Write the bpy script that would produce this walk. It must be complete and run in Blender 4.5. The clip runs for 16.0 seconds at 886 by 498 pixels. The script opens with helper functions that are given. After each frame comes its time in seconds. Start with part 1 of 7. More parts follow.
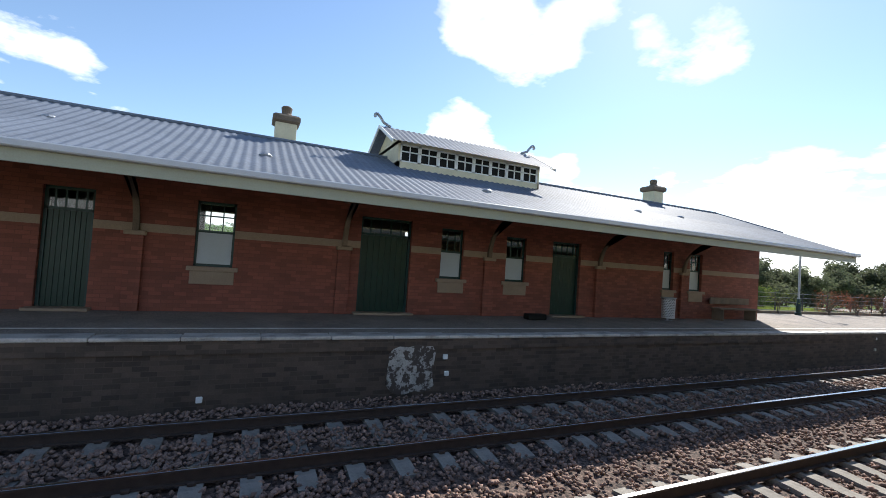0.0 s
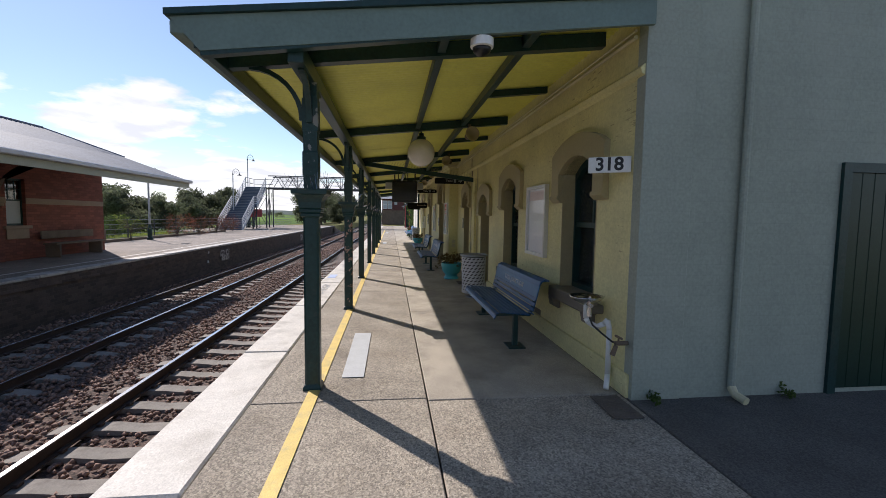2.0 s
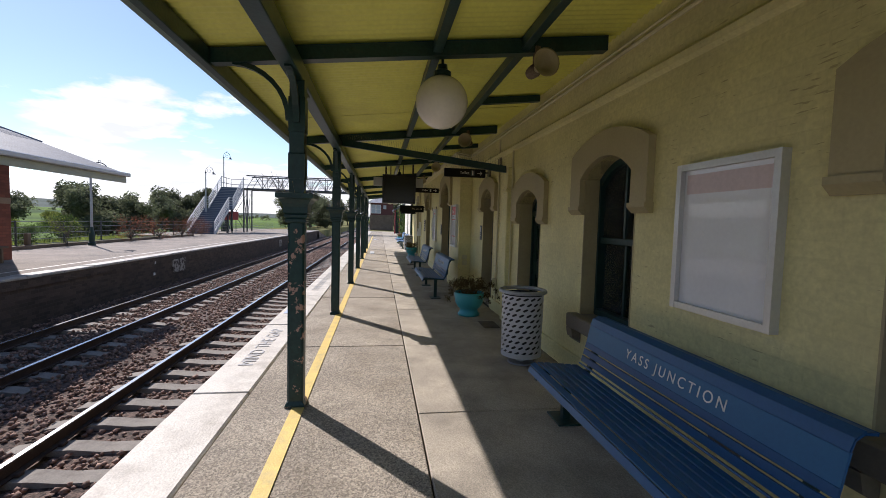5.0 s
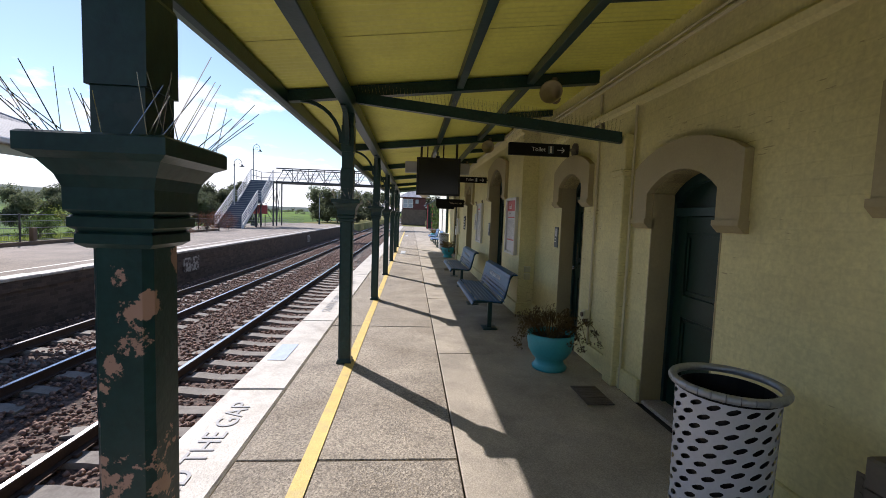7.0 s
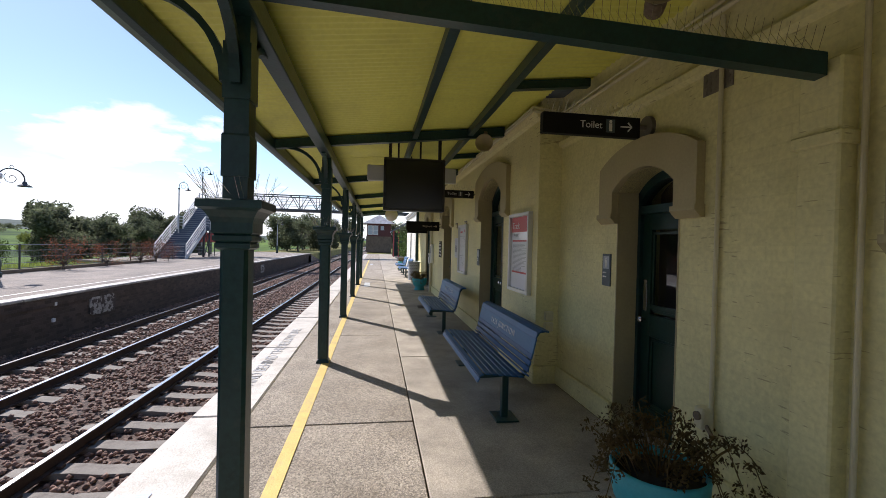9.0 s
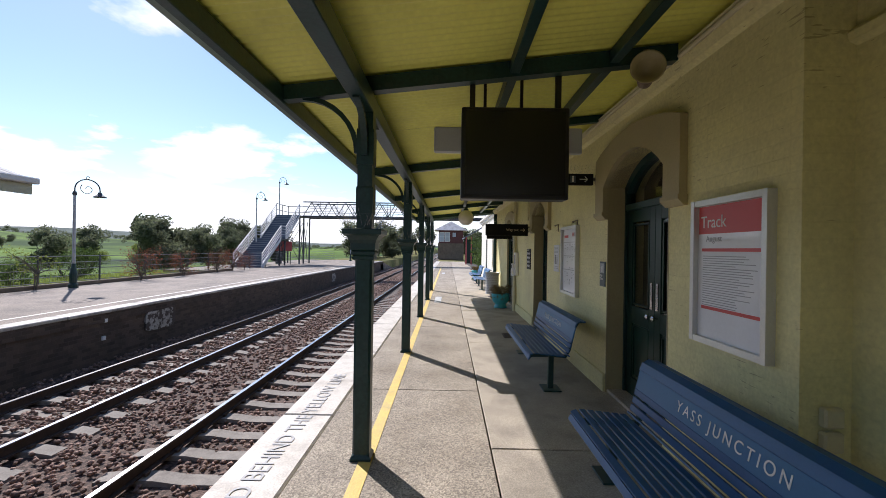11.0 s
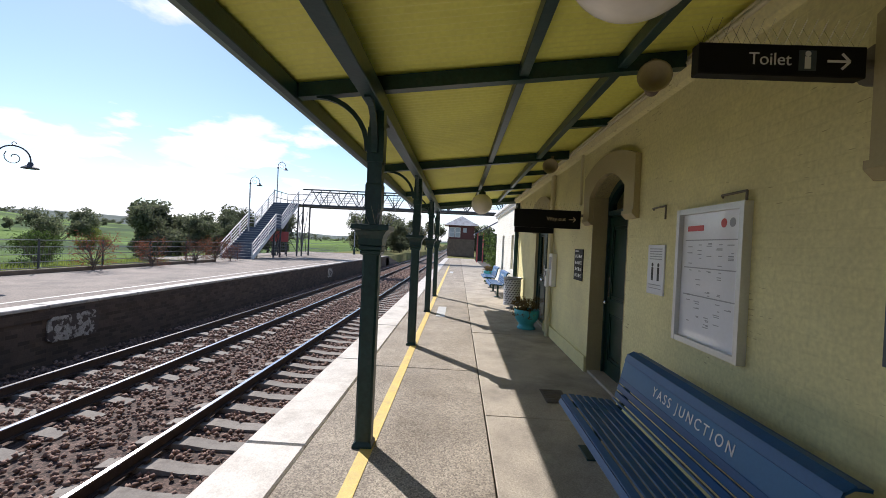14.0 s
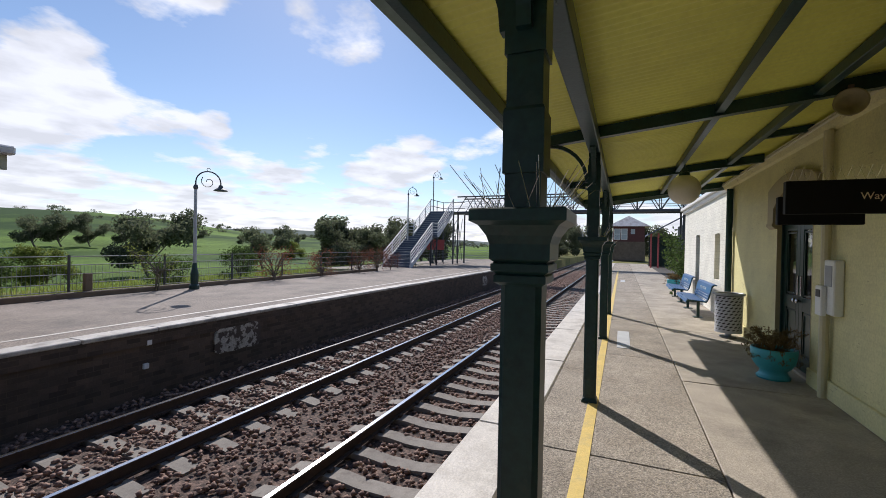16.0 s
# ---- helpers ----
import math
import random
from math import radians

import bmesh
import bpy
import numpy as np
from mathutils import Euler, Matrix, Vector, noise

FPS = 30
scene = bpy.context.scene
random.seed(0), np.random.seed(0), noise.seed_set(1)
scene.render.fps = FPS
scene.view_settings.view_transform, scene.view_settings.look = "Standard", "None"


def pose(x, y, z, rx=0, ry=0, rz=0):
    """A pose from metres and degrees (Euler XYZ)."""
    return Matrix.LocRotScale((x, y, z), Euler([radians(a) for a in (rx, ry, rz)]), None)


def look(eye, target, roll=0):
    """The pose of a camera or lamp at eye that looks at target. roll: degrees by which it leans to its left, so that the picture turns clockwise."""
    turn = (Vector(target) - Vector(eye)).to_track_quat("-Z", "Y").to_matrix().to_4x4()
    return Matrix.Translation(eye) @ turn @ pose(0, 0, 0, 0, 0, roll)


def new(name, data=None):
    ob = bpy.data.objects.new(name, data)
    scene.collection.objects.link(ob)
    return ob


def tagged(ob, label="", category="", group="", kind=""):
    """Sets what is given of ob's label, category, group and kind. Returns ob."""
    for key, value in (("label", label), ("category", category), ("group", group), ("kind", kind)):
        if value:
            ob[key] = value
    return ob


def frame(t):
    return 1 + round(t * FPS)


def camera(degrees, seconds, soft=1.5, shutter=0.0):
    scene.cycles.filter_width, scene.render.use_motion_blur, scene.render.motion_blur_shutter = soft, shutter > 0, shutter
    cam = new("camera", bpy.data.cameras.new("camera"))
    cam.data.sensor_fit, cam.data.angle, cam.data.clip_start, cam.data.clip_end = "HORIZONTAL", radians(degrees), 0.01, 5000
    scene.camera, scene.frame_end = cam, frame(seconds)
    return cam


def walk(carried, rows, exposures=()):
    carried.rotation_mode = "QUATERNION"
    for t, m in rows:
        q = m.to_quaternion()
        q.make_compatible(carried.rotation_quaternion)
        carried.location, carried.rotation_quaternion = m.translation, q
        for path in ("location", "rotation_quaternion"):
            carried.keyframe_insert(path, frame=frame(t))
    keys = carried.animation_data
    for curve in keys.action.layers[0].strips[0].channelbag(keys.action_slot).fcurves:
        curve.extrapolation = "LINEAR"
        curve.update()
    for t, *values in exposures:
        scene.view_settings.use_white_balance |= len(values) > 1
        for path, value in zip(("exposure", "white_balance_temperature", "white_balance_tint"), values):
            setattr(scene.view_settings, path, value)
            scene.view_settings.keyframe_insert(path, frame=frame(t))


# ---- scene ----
cam = camera(91.6, 16.0, soft=0.7)
PATH = [
    (0, (-4.929, -0.599, 1.459), (-4.11, 1.225, 1.525), 3.9),
    (0.2, (-4.785, -0.515, 1.482), (-3.438, 0.963, 1.522), 3.6),
    (0.4, (-4.663, -0.469, 1.499), (-2.953, 0.568, 1.545), 3.7),
    (0.5, (-4.61, -0.49, 1.501), (-2.793, 0.344, 1.543), 3.8),
    (0.7, (-4.555, -0.56, 1.504), (-2.618, -0.064, 1.521), 3.4),
    (1, (-4.449, -0.612, 1.48), (-2.452, -0.517, 1.405), 2.2),
    (1.5, (-4.11, -0.654, 1.463), (-2.113, -0.715, 1.378), 0.9),
    (2, (-3.669, -0.672, 1.481), (-1.689, -0.912, 1.332), 0.8),
    (2.5, (-3.171, -0.612, 1.492), (-1.2, -0.918, 1.342), 1.4),
    (3, (-2.595, -0.616, 1.476), (-0.62, -0.888, 1.323), 1.1),
    (3.5, (-2.034, -0.571, 1.495), (-0.05, -0.795, 1.372), 0.9),
    (3.7, (-1.808, -0.558, 1.512), (0.166, -0.866, 1.405), 1.2),
    (5.8, (0.754, -0.691, 1.487), (2.731, -0.96, 1.349), 1.8),
    (6, (1.023, -0.64, 1.513), (3.006, -0.866, 1.393), 1.2),
    (6.5, (1.59, -0.613, 1.484), (3.572, -0.851, 1.36), 2.2),
    (7, (2.217, -0.628, 1.552), (4.206, -0.779, 1.401), 2.0),
    (7.5, (2.833, -0.641, 1.546), (4.818, -0.829, 1.385), 2.1),
    (8, (3.393, -0.71, 1.53), (5.379, -0.921, 1.429), 1.0),
    (8.5, (3.968, -0.682, 1.49), (5.962, -0.827, 1.465), 1.6),
    (9, (4.512, -0.628, 1.51), (6.489, -0.934, 1.488), 1.4),
    (9.5, (5.127, -0.637, 1.535), (7.124, -0.735, 1.503), 0.5),
    (9.7, (5.355, -0.6, 1.555), (7.354, -0.602, 1.525), -1.0),
    (11.8, (7.823, -0.667, 1.549), (9.823, -0.639, 1.571), 1.6),
    (12, (8.061, -0.682, 1.563), (10.06, -0.648, 1.602), 1.3),
    (12.5, (8.617, -0.633, 1.57), (10.616, -0.586, 1.577), 0.2),
    (13, (9.16, -0.717, 1.547), (11.16, -0.699, 1.527), -0.3),
    (13.5, (9.656, -0.744, 1.571), (11.644, -0.529, 1.551), -0.5),
    (14, (10.079, -0.656, 1.564), (12.078, -0.585, 1.544), 2.7),
    (14.5, (10.557, -0.591, 1.543), (12.554, -0.484, 1.513), 0.8),
    (15, (10.951, -0.43, 1.592), (12.809, 0.31, 1.588), -2.0),
    (15.5, (11.45, -0.319, 1.568), (13.287, 0.472, 1.566), -0.0),
    (16, (12.008, -0.281, 1.578), (13.855, 0.488, 1.56), 1.1),
]
walk(cam, [(t, look(eye, target, roll)) for t, eye, target, roll in PATH],
     exposures=[(0, 0.86, 6400, 9), (0.5, 0.42, 6300, 15), (1.5, 0.32, 6400, 16), (3.5, 0.26, 6400, 18), (6.0, 0.5, 6250, 17), (9.0, 0.54, 6200, 17), (12.5, 0.52, 6150, 17), (13.0, 0.68, 6200, 17), (13.5, 0.6, 6200, 16), (14.4, 0.38, 6300, 15), (15.2, 0.08, 6250, 15), (16.0, 0.08, 6250, 15)])

# ---- light ----
SUN = Vector((2.54, 2.03, 2.54)).normalized()
elev = math.asin(SUN.z)
world = bpy.data.worlds.new("sky")
scene.world = world
world.use_nodes = True
wn, wl = world.node_tree.nodes, world.node_tree.links
wn.clear()
w_out = wn.new("ShaderNodeOutputWorld")
w_bg = wn.new("ShaderNodeBackground")
w_bg.inputs["Strength"].default_value = 0.108
sky = wn.new("ShaderNodeTexSky")
sky.sky_type = "NISHITA"
sky.sun_disc = False
sky.sun_elevation = elev
sky.sun_rotation = math.atan2(SUN.x, SUN.y)
sky.air_density, sky.dust_density, sky.ozone_density = 1.0, 0.12, 2.2
# clouds drawn by direction: cumulus banks low down, scattered puffs above
w_tc = wn.new("ShaderNodeTexCoord")
w_sep = wn.new("ShaderNodeSeparateXYZ")
wl.new(w_tc.outputs["Generated"], w_sep.inputs[0])


def wmath(op, a, b=None, c=None):
    n = wn.new("ShaderNodeMath")
    n.operation = op
    for i, v in enumerate((a, b, c)):
        if v is None:
            continue
        if isinstance(v, (int, float)):
            n.inputs[i].default_value = v
        else:
            wl.new(v, n.inputs[i])
    return n.outputs[0]


up = wmath("MAXIMUM", w_sep.outputs["Z"], 0.0)
den = wmath("ADD", up, 0.14)
comb = wn.new("ShaderNodeCombineXYZ")
wl.new(wmath("DIVIDE", w_sep.outputs["X"], den), comb.inputs[0])
wl.new(wmath("DIVIDE", w_sep.outputs["Y"], den), comb.inputs[1])
comb.inputs[2].default_value = 0.35
n1 = wn.new("ShaderNodeTexNoise")
n1.inputs["Scale"].default_value, n1.inputs["Detail"].default_value, n1.inputs["Roughness"].default_value = 1.35, 9.0, 0.56
wl.new(comb.outputs[0], n1.inputs["Vector"])
low = wmath("SUBTRACT", 0.22, up)
cover = wmath("ADD", n1.outputs["Fac"], wmath("MULTIPLY", wmath("MAXIMUM", low, -0.12), 0.75))
# cumulus puffs: azimuth from +x, elevation, radius in degrees, weight
for az, el, rad, wt in ((27.5, 13.2, 6.0, 0.13), (31.5, 8.5, 5.0, 0.12), (18.0, 7.5, 6.0, 0.10), (65.5, 14.8, 7.0, 0.13), (37.0, 27.0, 8.0, 0.14), (56.0, 27.0, 7.0, 0.13), (62.5, 31.0, 7.0, 0.14), (46.0, 29.0, 8.0, 0.12), (96.0, 27.0, 22.0, -0.12), (50.6, 13.3, 2.2, 0.12), (40.0, 11.5, 3.0, 0.10)):
    dot = wn.new("ShaderNodeVectorMath")
    dot.operation = "DOT_PRODUCT"
    wl.new(w_tc.outputs["Generated"], dot.inputs[0])
    ce = math.cos(radians(el))
    dot.inputs[1].default_value = (ce * math.cos(radians(az)), ce * math.sin(radians(az)), math.sin(radians(el)))
    puff = wn.new("ShaderNodeMapRange")
    puff.interpolation_type = "SMOOTHSTEP"
    puff.inputs["From Min"].default_value, puff.inputs["From Max"].default_value = math.cos(radians(rad)), math.cos(radians(rad * 0.25))
    puff.inputs["To Max"].default_value = wt
    wl.new(dot.outputs["Value"], puff.inputs["Value"])
    cover = wmath("ADD", cover, puff.outputs[0])
ramp = wn.new("ShaderNodeMapRange")
ramp.inputs["From Min"].default_value, ramp.inputs["From Max"].default_value = 0.52, 0.60
wl.new(cover, ramp.inputs["Value"])
# greyer undersides inside the thick parts of the clouds
n2 = wn.new("ShaderNodeTexNoise")
n2.inputs["Scale"].default_value, n2.inputs["Detail"].default_value = 3.2, 5.0
wl.new(comb.outputs[0], n2.inputs["Vector"])
shade = wn.new("ShaderNodeMapRange")
shade.inputs["From Min"].default_value, shade.inputs["From Max"].default_value = 0.42, 0.62
shade.inputs["To Min"].default_value, shade.inputs["To Max"].default_value = 1.0, 0.76
wl.new(n2.outputs["Fac"], shade.inputs["Value"])
ccol = wn.new("ShaderNodeCombineXYZ")
wl.new(wmath("MULTIPLY", shade.outputs[0], 8.7), ccol.inputs[0])
wl.new(wmath("MULTIPLY", shade.outputs[0], 8.9), ccol.inputs[1])
wl.new(wmath("MULTIPLY", shade.outputs[0], 9.2), ccol.inputs[2])
w_mix = wn.new("ShaderNodeMix")
w_mix.data_type = "RGBA"
wl.new(wmath("MULTIPLY", ramp.outputs[0], 0.92), w_mix.inputs["Factor"])
wl.new(sky.outputs[0], w_mix.inputs["A"])
wl.new(ccol.outputs[0], w_mix.inputs["B"])
wl.new(w_mix.outputs["Result"], w_bg.inputs["Color"])
wl.new(w_bg.outputs[0], w_out.inputs["Surface"])

sun_data = bpy.data.lights.new("sun", "SUN")
sun_data.energy, sun_data.angle, sun_data.color = 4.5, radians(0.53), (1.0, 0.95, 0.87)
sun = new("sun", sun_data)
sun.matrix_world = look(SUN * 60, (0, 0, 0))


# ---- materials ----
def mat(name, col, rough=0.6, var=0.15, scale=6.0, fine=60.0, bump=0.15, metal=0.0, dirt_or_shade=None, dirt_amt=0.0, dirt_scale=1.5, spec=0.5, per=0.0, coat=0.0, dirt_lo=0.48, dirt_hi=0.68, speck=0.0, speck_scale=100.0):
    m = bpy.data.materials.new(name)
    m.use_nodes = True
    nt = m.node_tree
    N, L = nt.nodes, nt.links
    b = N["Principled BSDF"]
    b.inputs["Roughness"].default_value, b.inputs["Metallic"].default_value = rough, metal
    b.inputs["Specular IOR Level"].default_value = spec
    b.inputs["Coat Weight"].default_value = coat
    tc = N.new("ShaderNodeTexCoord")
    a = N.new("ShaderNodeTexNoise")
    a.inputs["Scale"].default_value, a.inputs["Detail"].default_value = scale, 6.0
    f = N.new("ShaderNodeTexNoise")
    f.inputs["Scale"].default_value, f.inputs["Detail"].default_value = fine, 4.0
    for n in (a, f):
        L.new(tc.outputs["Object"], n.inputs["Vector"])
    add = N.new("ShaderNodeMath")
    add.operation = "ADD"
    L.new(a.outputs["Fac"], add.inputs[0])
    L.new(f.outputs["Fac"], add.inputs[1])
    mr = N.new("ShaderNodeMapRange")
    mr.inputs["From Min"].default_value, mr.inputs["From Max"].default_value = 0.7, 1.3
    mr.inputs["To Min"].default_value, mr.inputs["To Max"].default_value = 1 - var, 1 + var
    L.new(add.outputs[0], mr.inputs["Value"])
    last = mr.outputs[0]
    if per:
        oi = N.new("ShaderNodeObjectInfo")
        ge = N.new("ShaderNodeNewGeometry")
        sm = N.new("ShaderNodeMath")
        sm.operation = "ADD"
        L.new(oi.outputs["Random"], sm.inputs[0])
        L.new(ge.outputs["Random Per Island"], sm.inputs[1])
        pr = N.new("ShaderNodeMapRange")
        pr.inputs["From Max"].default_value = 2.0
        pr.inputs["To Min"].default_value, pr.inputs["To Max"].default_value = 1 - per, 1 + per
        L.new(sm.outputs[0], pr.inputs["Value"])
        mu = N.new("ShaderNodeMath")
        mu.operation = "MULTIPLY"
        L.new(last, mu.inputs[0])
        L.new(pr.outputs[0], mu.inputs[1])
        last = mu.outputs[0]
    vm = N.new("ShaderNodeVectorMath")
    vm.operation = "SCALE"
    vm.inputs[0].default_value = col
    L.new(last, vm.inputs["Scale"])
    out = vm.outputs[0]
    if dirt_or_shade:
        d = N.new("ShaderNodeTexNoise")
        d.inputs["Scale"].default_value, d.inputs["Detail"].default_value, d.inputs["Roughness"].default_value = dirt_scale, 10.0, 0.65
        L.new(tc.outputs["Object"], d.inputs["Vector"])
        dr = N.new("ShaderNodeMapRange")
        dr.inputs["From Min"].default_value, dr.inputs["From Max"].default_value = dirt_lo, dirt_hi
        dr.inputs["To Max"].default_value = dirt_amt
        L.new(d.outputs["Fac"], dr.inputs["Value"])
        mx = N.new("ShaderNodeMix")
        mx.data_type = "RGBA"
        L.new(dr.outputs[0], mx.inputs["Factor"])
        L.new(out, mx.inputs["A"])
        mx.inputs["B"].default_value = (*dirt_or_shade, 1)
        out = mx.outputs["Result"]
    if speck:
        vo = N.new("ShaderNodeTexVoronoi")
        vo.inputs["Scale"].default_value = speck_scale
        L.new(tc.outputs["Object"], vo.inputs["Vector"])
        vs = N.new("ShaderNodeSeparateXYZ")
        L.new(vo.outputs["Color"], vs.inputs[0])
        vr = N.new("ShaderNodeMapRange")
        vr.inputs["To Min"].default_value, vr.inputs["To Max"].default_value = 1 - speck, 1 + speck
        L.new(vs.outputs["X"], vr.inputs["Value"])
        sc = N.new("ShaderNodeVectorMath")
        sc.operation = "SCALE"
        L.new(out, sc.inputs[0])
        L.new(vr.outputs[0], sc.inputs["Scale"])
        out = sc.outputs[0]
    L.new(out, b.inputs["Base Color"])
    if bump:
        bp = N.new("ShaderNodeBump")
        bp.inputs["Strength"].default_value, bp.inputs["Distance"].default_value = bump, 0.01
        L.new(add.outputs[0], bp.inputs["Height"])
        L.new(bp.outputs[0], b.inputs["Normal"])
    return m


def brick_mat(name, col, mortar, rough=0.75, bump=0.5, contrast=0.25, axis="y", dirt_or_shade=None, dirt_amt=0.0, scale=4.2):
    """Brickwork in the coordinates along the wall and up; courses of 86 mm."""
    m = mat(name, col, rough, 0.14, 1.2, 40.0, 0.0, dirt_or_shade=dirt_or_shade, dirt_amt=dirt_amt)
    nt = m.node_tree
    N, L = nt.nodes, nt.links
    b = N["Principled BSDF"]
    src = b.inputs["Base Color"].links[0].from_socket
    tc = N.new("ShaderNodeTexCoord")
    sp = N.new("ShaderNodeSeparateXYZ")
    cb = N.new("ShaderNodeCombineXYZ")
    L.new(tc.outputs["Object"], sp.inputs[0])
    L.new(sp.outputs["X" if axis == "y" else "Y"], cb.inputs[0])
    L.new(sp.outputs["Z"], cb.inputs[1])
    br = N.new("ShaderNodeTexBrick")
    br.inputs["Scale"].default_value = 1.0
    br.inputs["Brick Width"].default_value, br.inputs["Row Height"].default_value = 0.24, 0.086
    br.inputs["Mortar Size"].default_value, br.inputs["Mortar Smooth"].default_value = 0.006, 0.3
    br.inputs["Color1"].default_value, br.inputs["Color2"].default_value = (1 - contrast, 1 - contrast, 1 - contrast, 1), (1 + contrast, 1 + contrast, 1 + contrast, 1)
    br.inputs["Mortar"].default_value = (*[v for v in mortar], 1)
    L.new(cb.outputs[0], br.inputs["Vector"])
    mx = N.new("ShaderNodeMix")
    mx.data_type, mx.blend_type = "RGBA", "MULTIPLY"
    mx.inputs["Factor"].default_value = 1.0
    L.new(src, mx.inputs["A"])
    L.new(br.outputs["Color"], mx.inputs["B"])
    L.new(mx.outputs["Result"], b.inputs["Base Color"])
    no = N.new("ShaderNodeTexNoise")
    no.inputs["Scale"].default_value, no.inputs["Detail"].default_value = 22.0, 5.0
    L.new(tc.outputs["Object"], no.inputs["Vector"])
    ad = N.new("ShaderNodeMath")
    ad.operation = "MULTIPLY_ADD"
    L.new(br.outputs["Fac"], ad.inputs[0])
    ad.inputs[1].default_value = -0.8
    L.new(no.outputs["Fac"], ad.inputs[2])
    bp = N.new("ShaderNodeBump")
    bp.inputs["Strength"].default_value, bp.inputs["Distance"].default_value = bump, 0.008
    L.new(ad.outputs[0], bp.inputs["Height"])
    L.new(bp.outputs[0], b.inputs["Normal"])
    return m


def flaking(m, under):
    """Short dark flakes and cracks along the courses where old paint lifts."""
    N, L = m.node_tree.nodes, m.node_tree.links
    b = N["Principled BSDF"]
    src = b.inputs["Base Color"].links[0].from_socket
    tc = N.new("ShaderNodeTexCoord")
    mp = N.new("ShaderNodeMapping")
    mp.inputs["Scale"].default_value = (8.0, 8.0, 60.0)
    L.new(tc.outputs["Object"], mp.inputs["Vector"])
    fine = N.new("ShaderNodeTexNoise")
    fine.inputs["Scale"].default_value, fine.inputs["Detail"].default_value = 1.0, 4.0
    L.new(mp.outputs[0], fine.inputs["Vector"])
    where = N.new("ShaderNodeTexNoise")
    where.inputs["Scale"].default_value, where.inputs["Detail"].default_value = 1.6, 3.0
    L.new(tc.outputs["Object"], where.inputs["Vector"])
    ad = N.new("ShaderNodeMath")
    ad.operation = "MULTIPLY_ADD"
    L.new(where.outputs["Fac"], ad.inputs[0])
    ad.inputs[1].default_value = 0.55
    L.new(fine.outputs["Fac"], ad.inputs[2])
    mr = N.new("ShaderNodeMapRange")
    mr.inputs["From Min"].default_value, mr.inputs["From Max"].default_value = 0.965, 1.0
    mr.inputs["To Max"].default_value = 0.6
    L.new(ad.outputs[0], mr.inputs["Value"])
    mx = N.new("ShaderNodeMix")
    mx.data_type = "RGBA"
    L.new(mr.outputs[0], mx.inputs["Factor"])
    L.new(src, mx.inputs["A"])
    mx.inputs["B"].default_value = (*under, 1)
    L.new(mx.outputs["Result"], b.inputs["Base Color"])


def glass_mat(name, rough=0.02, tint=(0.8, 0.85, 0.85)):
    m = bpy.data.materials.new(name)
    m.use_nodes = True
    b = m.node_tree.nodes["Principled BSDF"]
    b.inputs["Base Color"].default_value = (*tint, 1)
    b.inputs["Roughness"].default_value = rough
    b.inputs["Transmission Weight"].default_value = 1.0
    b.inputs["IOR"].default_value = 1.45
    return m


def bumpy_glass(name):
    m = glass_mat(name, 0.06, (0.75, 0.8, 0.78))
    m.node_tree.nodes["Principled BSDF"].inputs["IOR"].default_value = 1.75
    N, L = m.node_tree.nodes, m.node_tree.links
    v = N.new("ShaderNodeTexVoronoi")
    v.inputs["Scale"].default_value = 85.0
    tc = N.new("ShaderNodeTexCoord")
    bp = N.new("ShaderNodeBump")
    bp.inputs["Strength"].default_value, bp.inputs["Distance"].default_value = 1.0, 0.02
    L.new(tc.outputs["Object"], v.inputs["Vector"])
    L.new(v.outputs["Distance"], bp.inputs["Height"])
    L.new(bp.outputs[0], N["Principled BSDF"].inputs["Normal"])
    return m


M = {}
M["cream"] = brick_mat("cream_painted_brick", (0.70, 0.645, 0.325), (0.97, 0.97, 0.97), 0.6, 0.2, 0.02, dirt_or_shade=(0.52, 0.47, 0.24), dirt_amt=0.4)
flaking(M["cream"], (0.30, 0.24, 0.12))
# shaded copy of the cream: blue skylight and shade put into the colour
M["cream_end_shaded"] = brick_mat("shaded_cream_end_wall", (0.31, 0.345, 0.285), (0.97, 0.97, 0.97), 0.6, 0.12, 0.015, axis="x", dirt_or_shade=(0.40, 0.42, 0.36), dirt_amt=0.3)
M["white_brick"] = brick_mat("white_painted_brick", (0.78, 0.76, 0.66), (0.86, 0.86, 0.86), 0.6, 0.6, 0.04)
M["tan"] = mat("tan_paint", (0.41, 0.35, 0.19), 0.55, 0.08, 3.0, 50, 0.12, dirt_or_shade=(0.2, 0.17, 0.12), dirt_amt=0.35)
M["tan_dark"] = mat("sill_paint", (0.16, 0.14, 0.11), 0.6, 0.12, 4.0, 50, 0.15)
M["green"] = mat("dark_green_gloss_paint", (0.011, 0.040, 0.038), 0.36, 0.25, 5, 40, 0.08, spec=0.35, dirt_or_shade=(0.03, 0.05, 0.045), dirt_amt=0.6, dirt_scale=9, dirt_lo=0.58, dirt_hi=0.62)
M["green_peel"] = mat("peeling_dark_green_paint", (0.011, 0.041, 0.039), 0.38, 0.25, 5, 40, 0.15, spec=0.35, dirt_or_shade=(0.42, 0.26, 0.20), dirt_amt=1.0, dirt_scale=6, dirt_lo=0.565, dirt_hi=0.58)
M["green_worn"] = mat("worn_dark_green_paint", (0.011, 0.041, 0.039), 0.45, 0.25, 5, 40, 0.2, spec=0.35, dirt_or_shade=(0.24, 0.24, 0.22), dirt_amt=0.9, dirt_scale=7, dirt_lo=0.575, dirt_hi=0.60)
M["fascia"] = mat("grey_green_fascia_paint", (0.15, 0.215, 0.185), 0.45, 0.14, 3, 40, 0.1, dirt_or_shade=(0.07, 0.09, 0.08), dirt_amt=0.4)
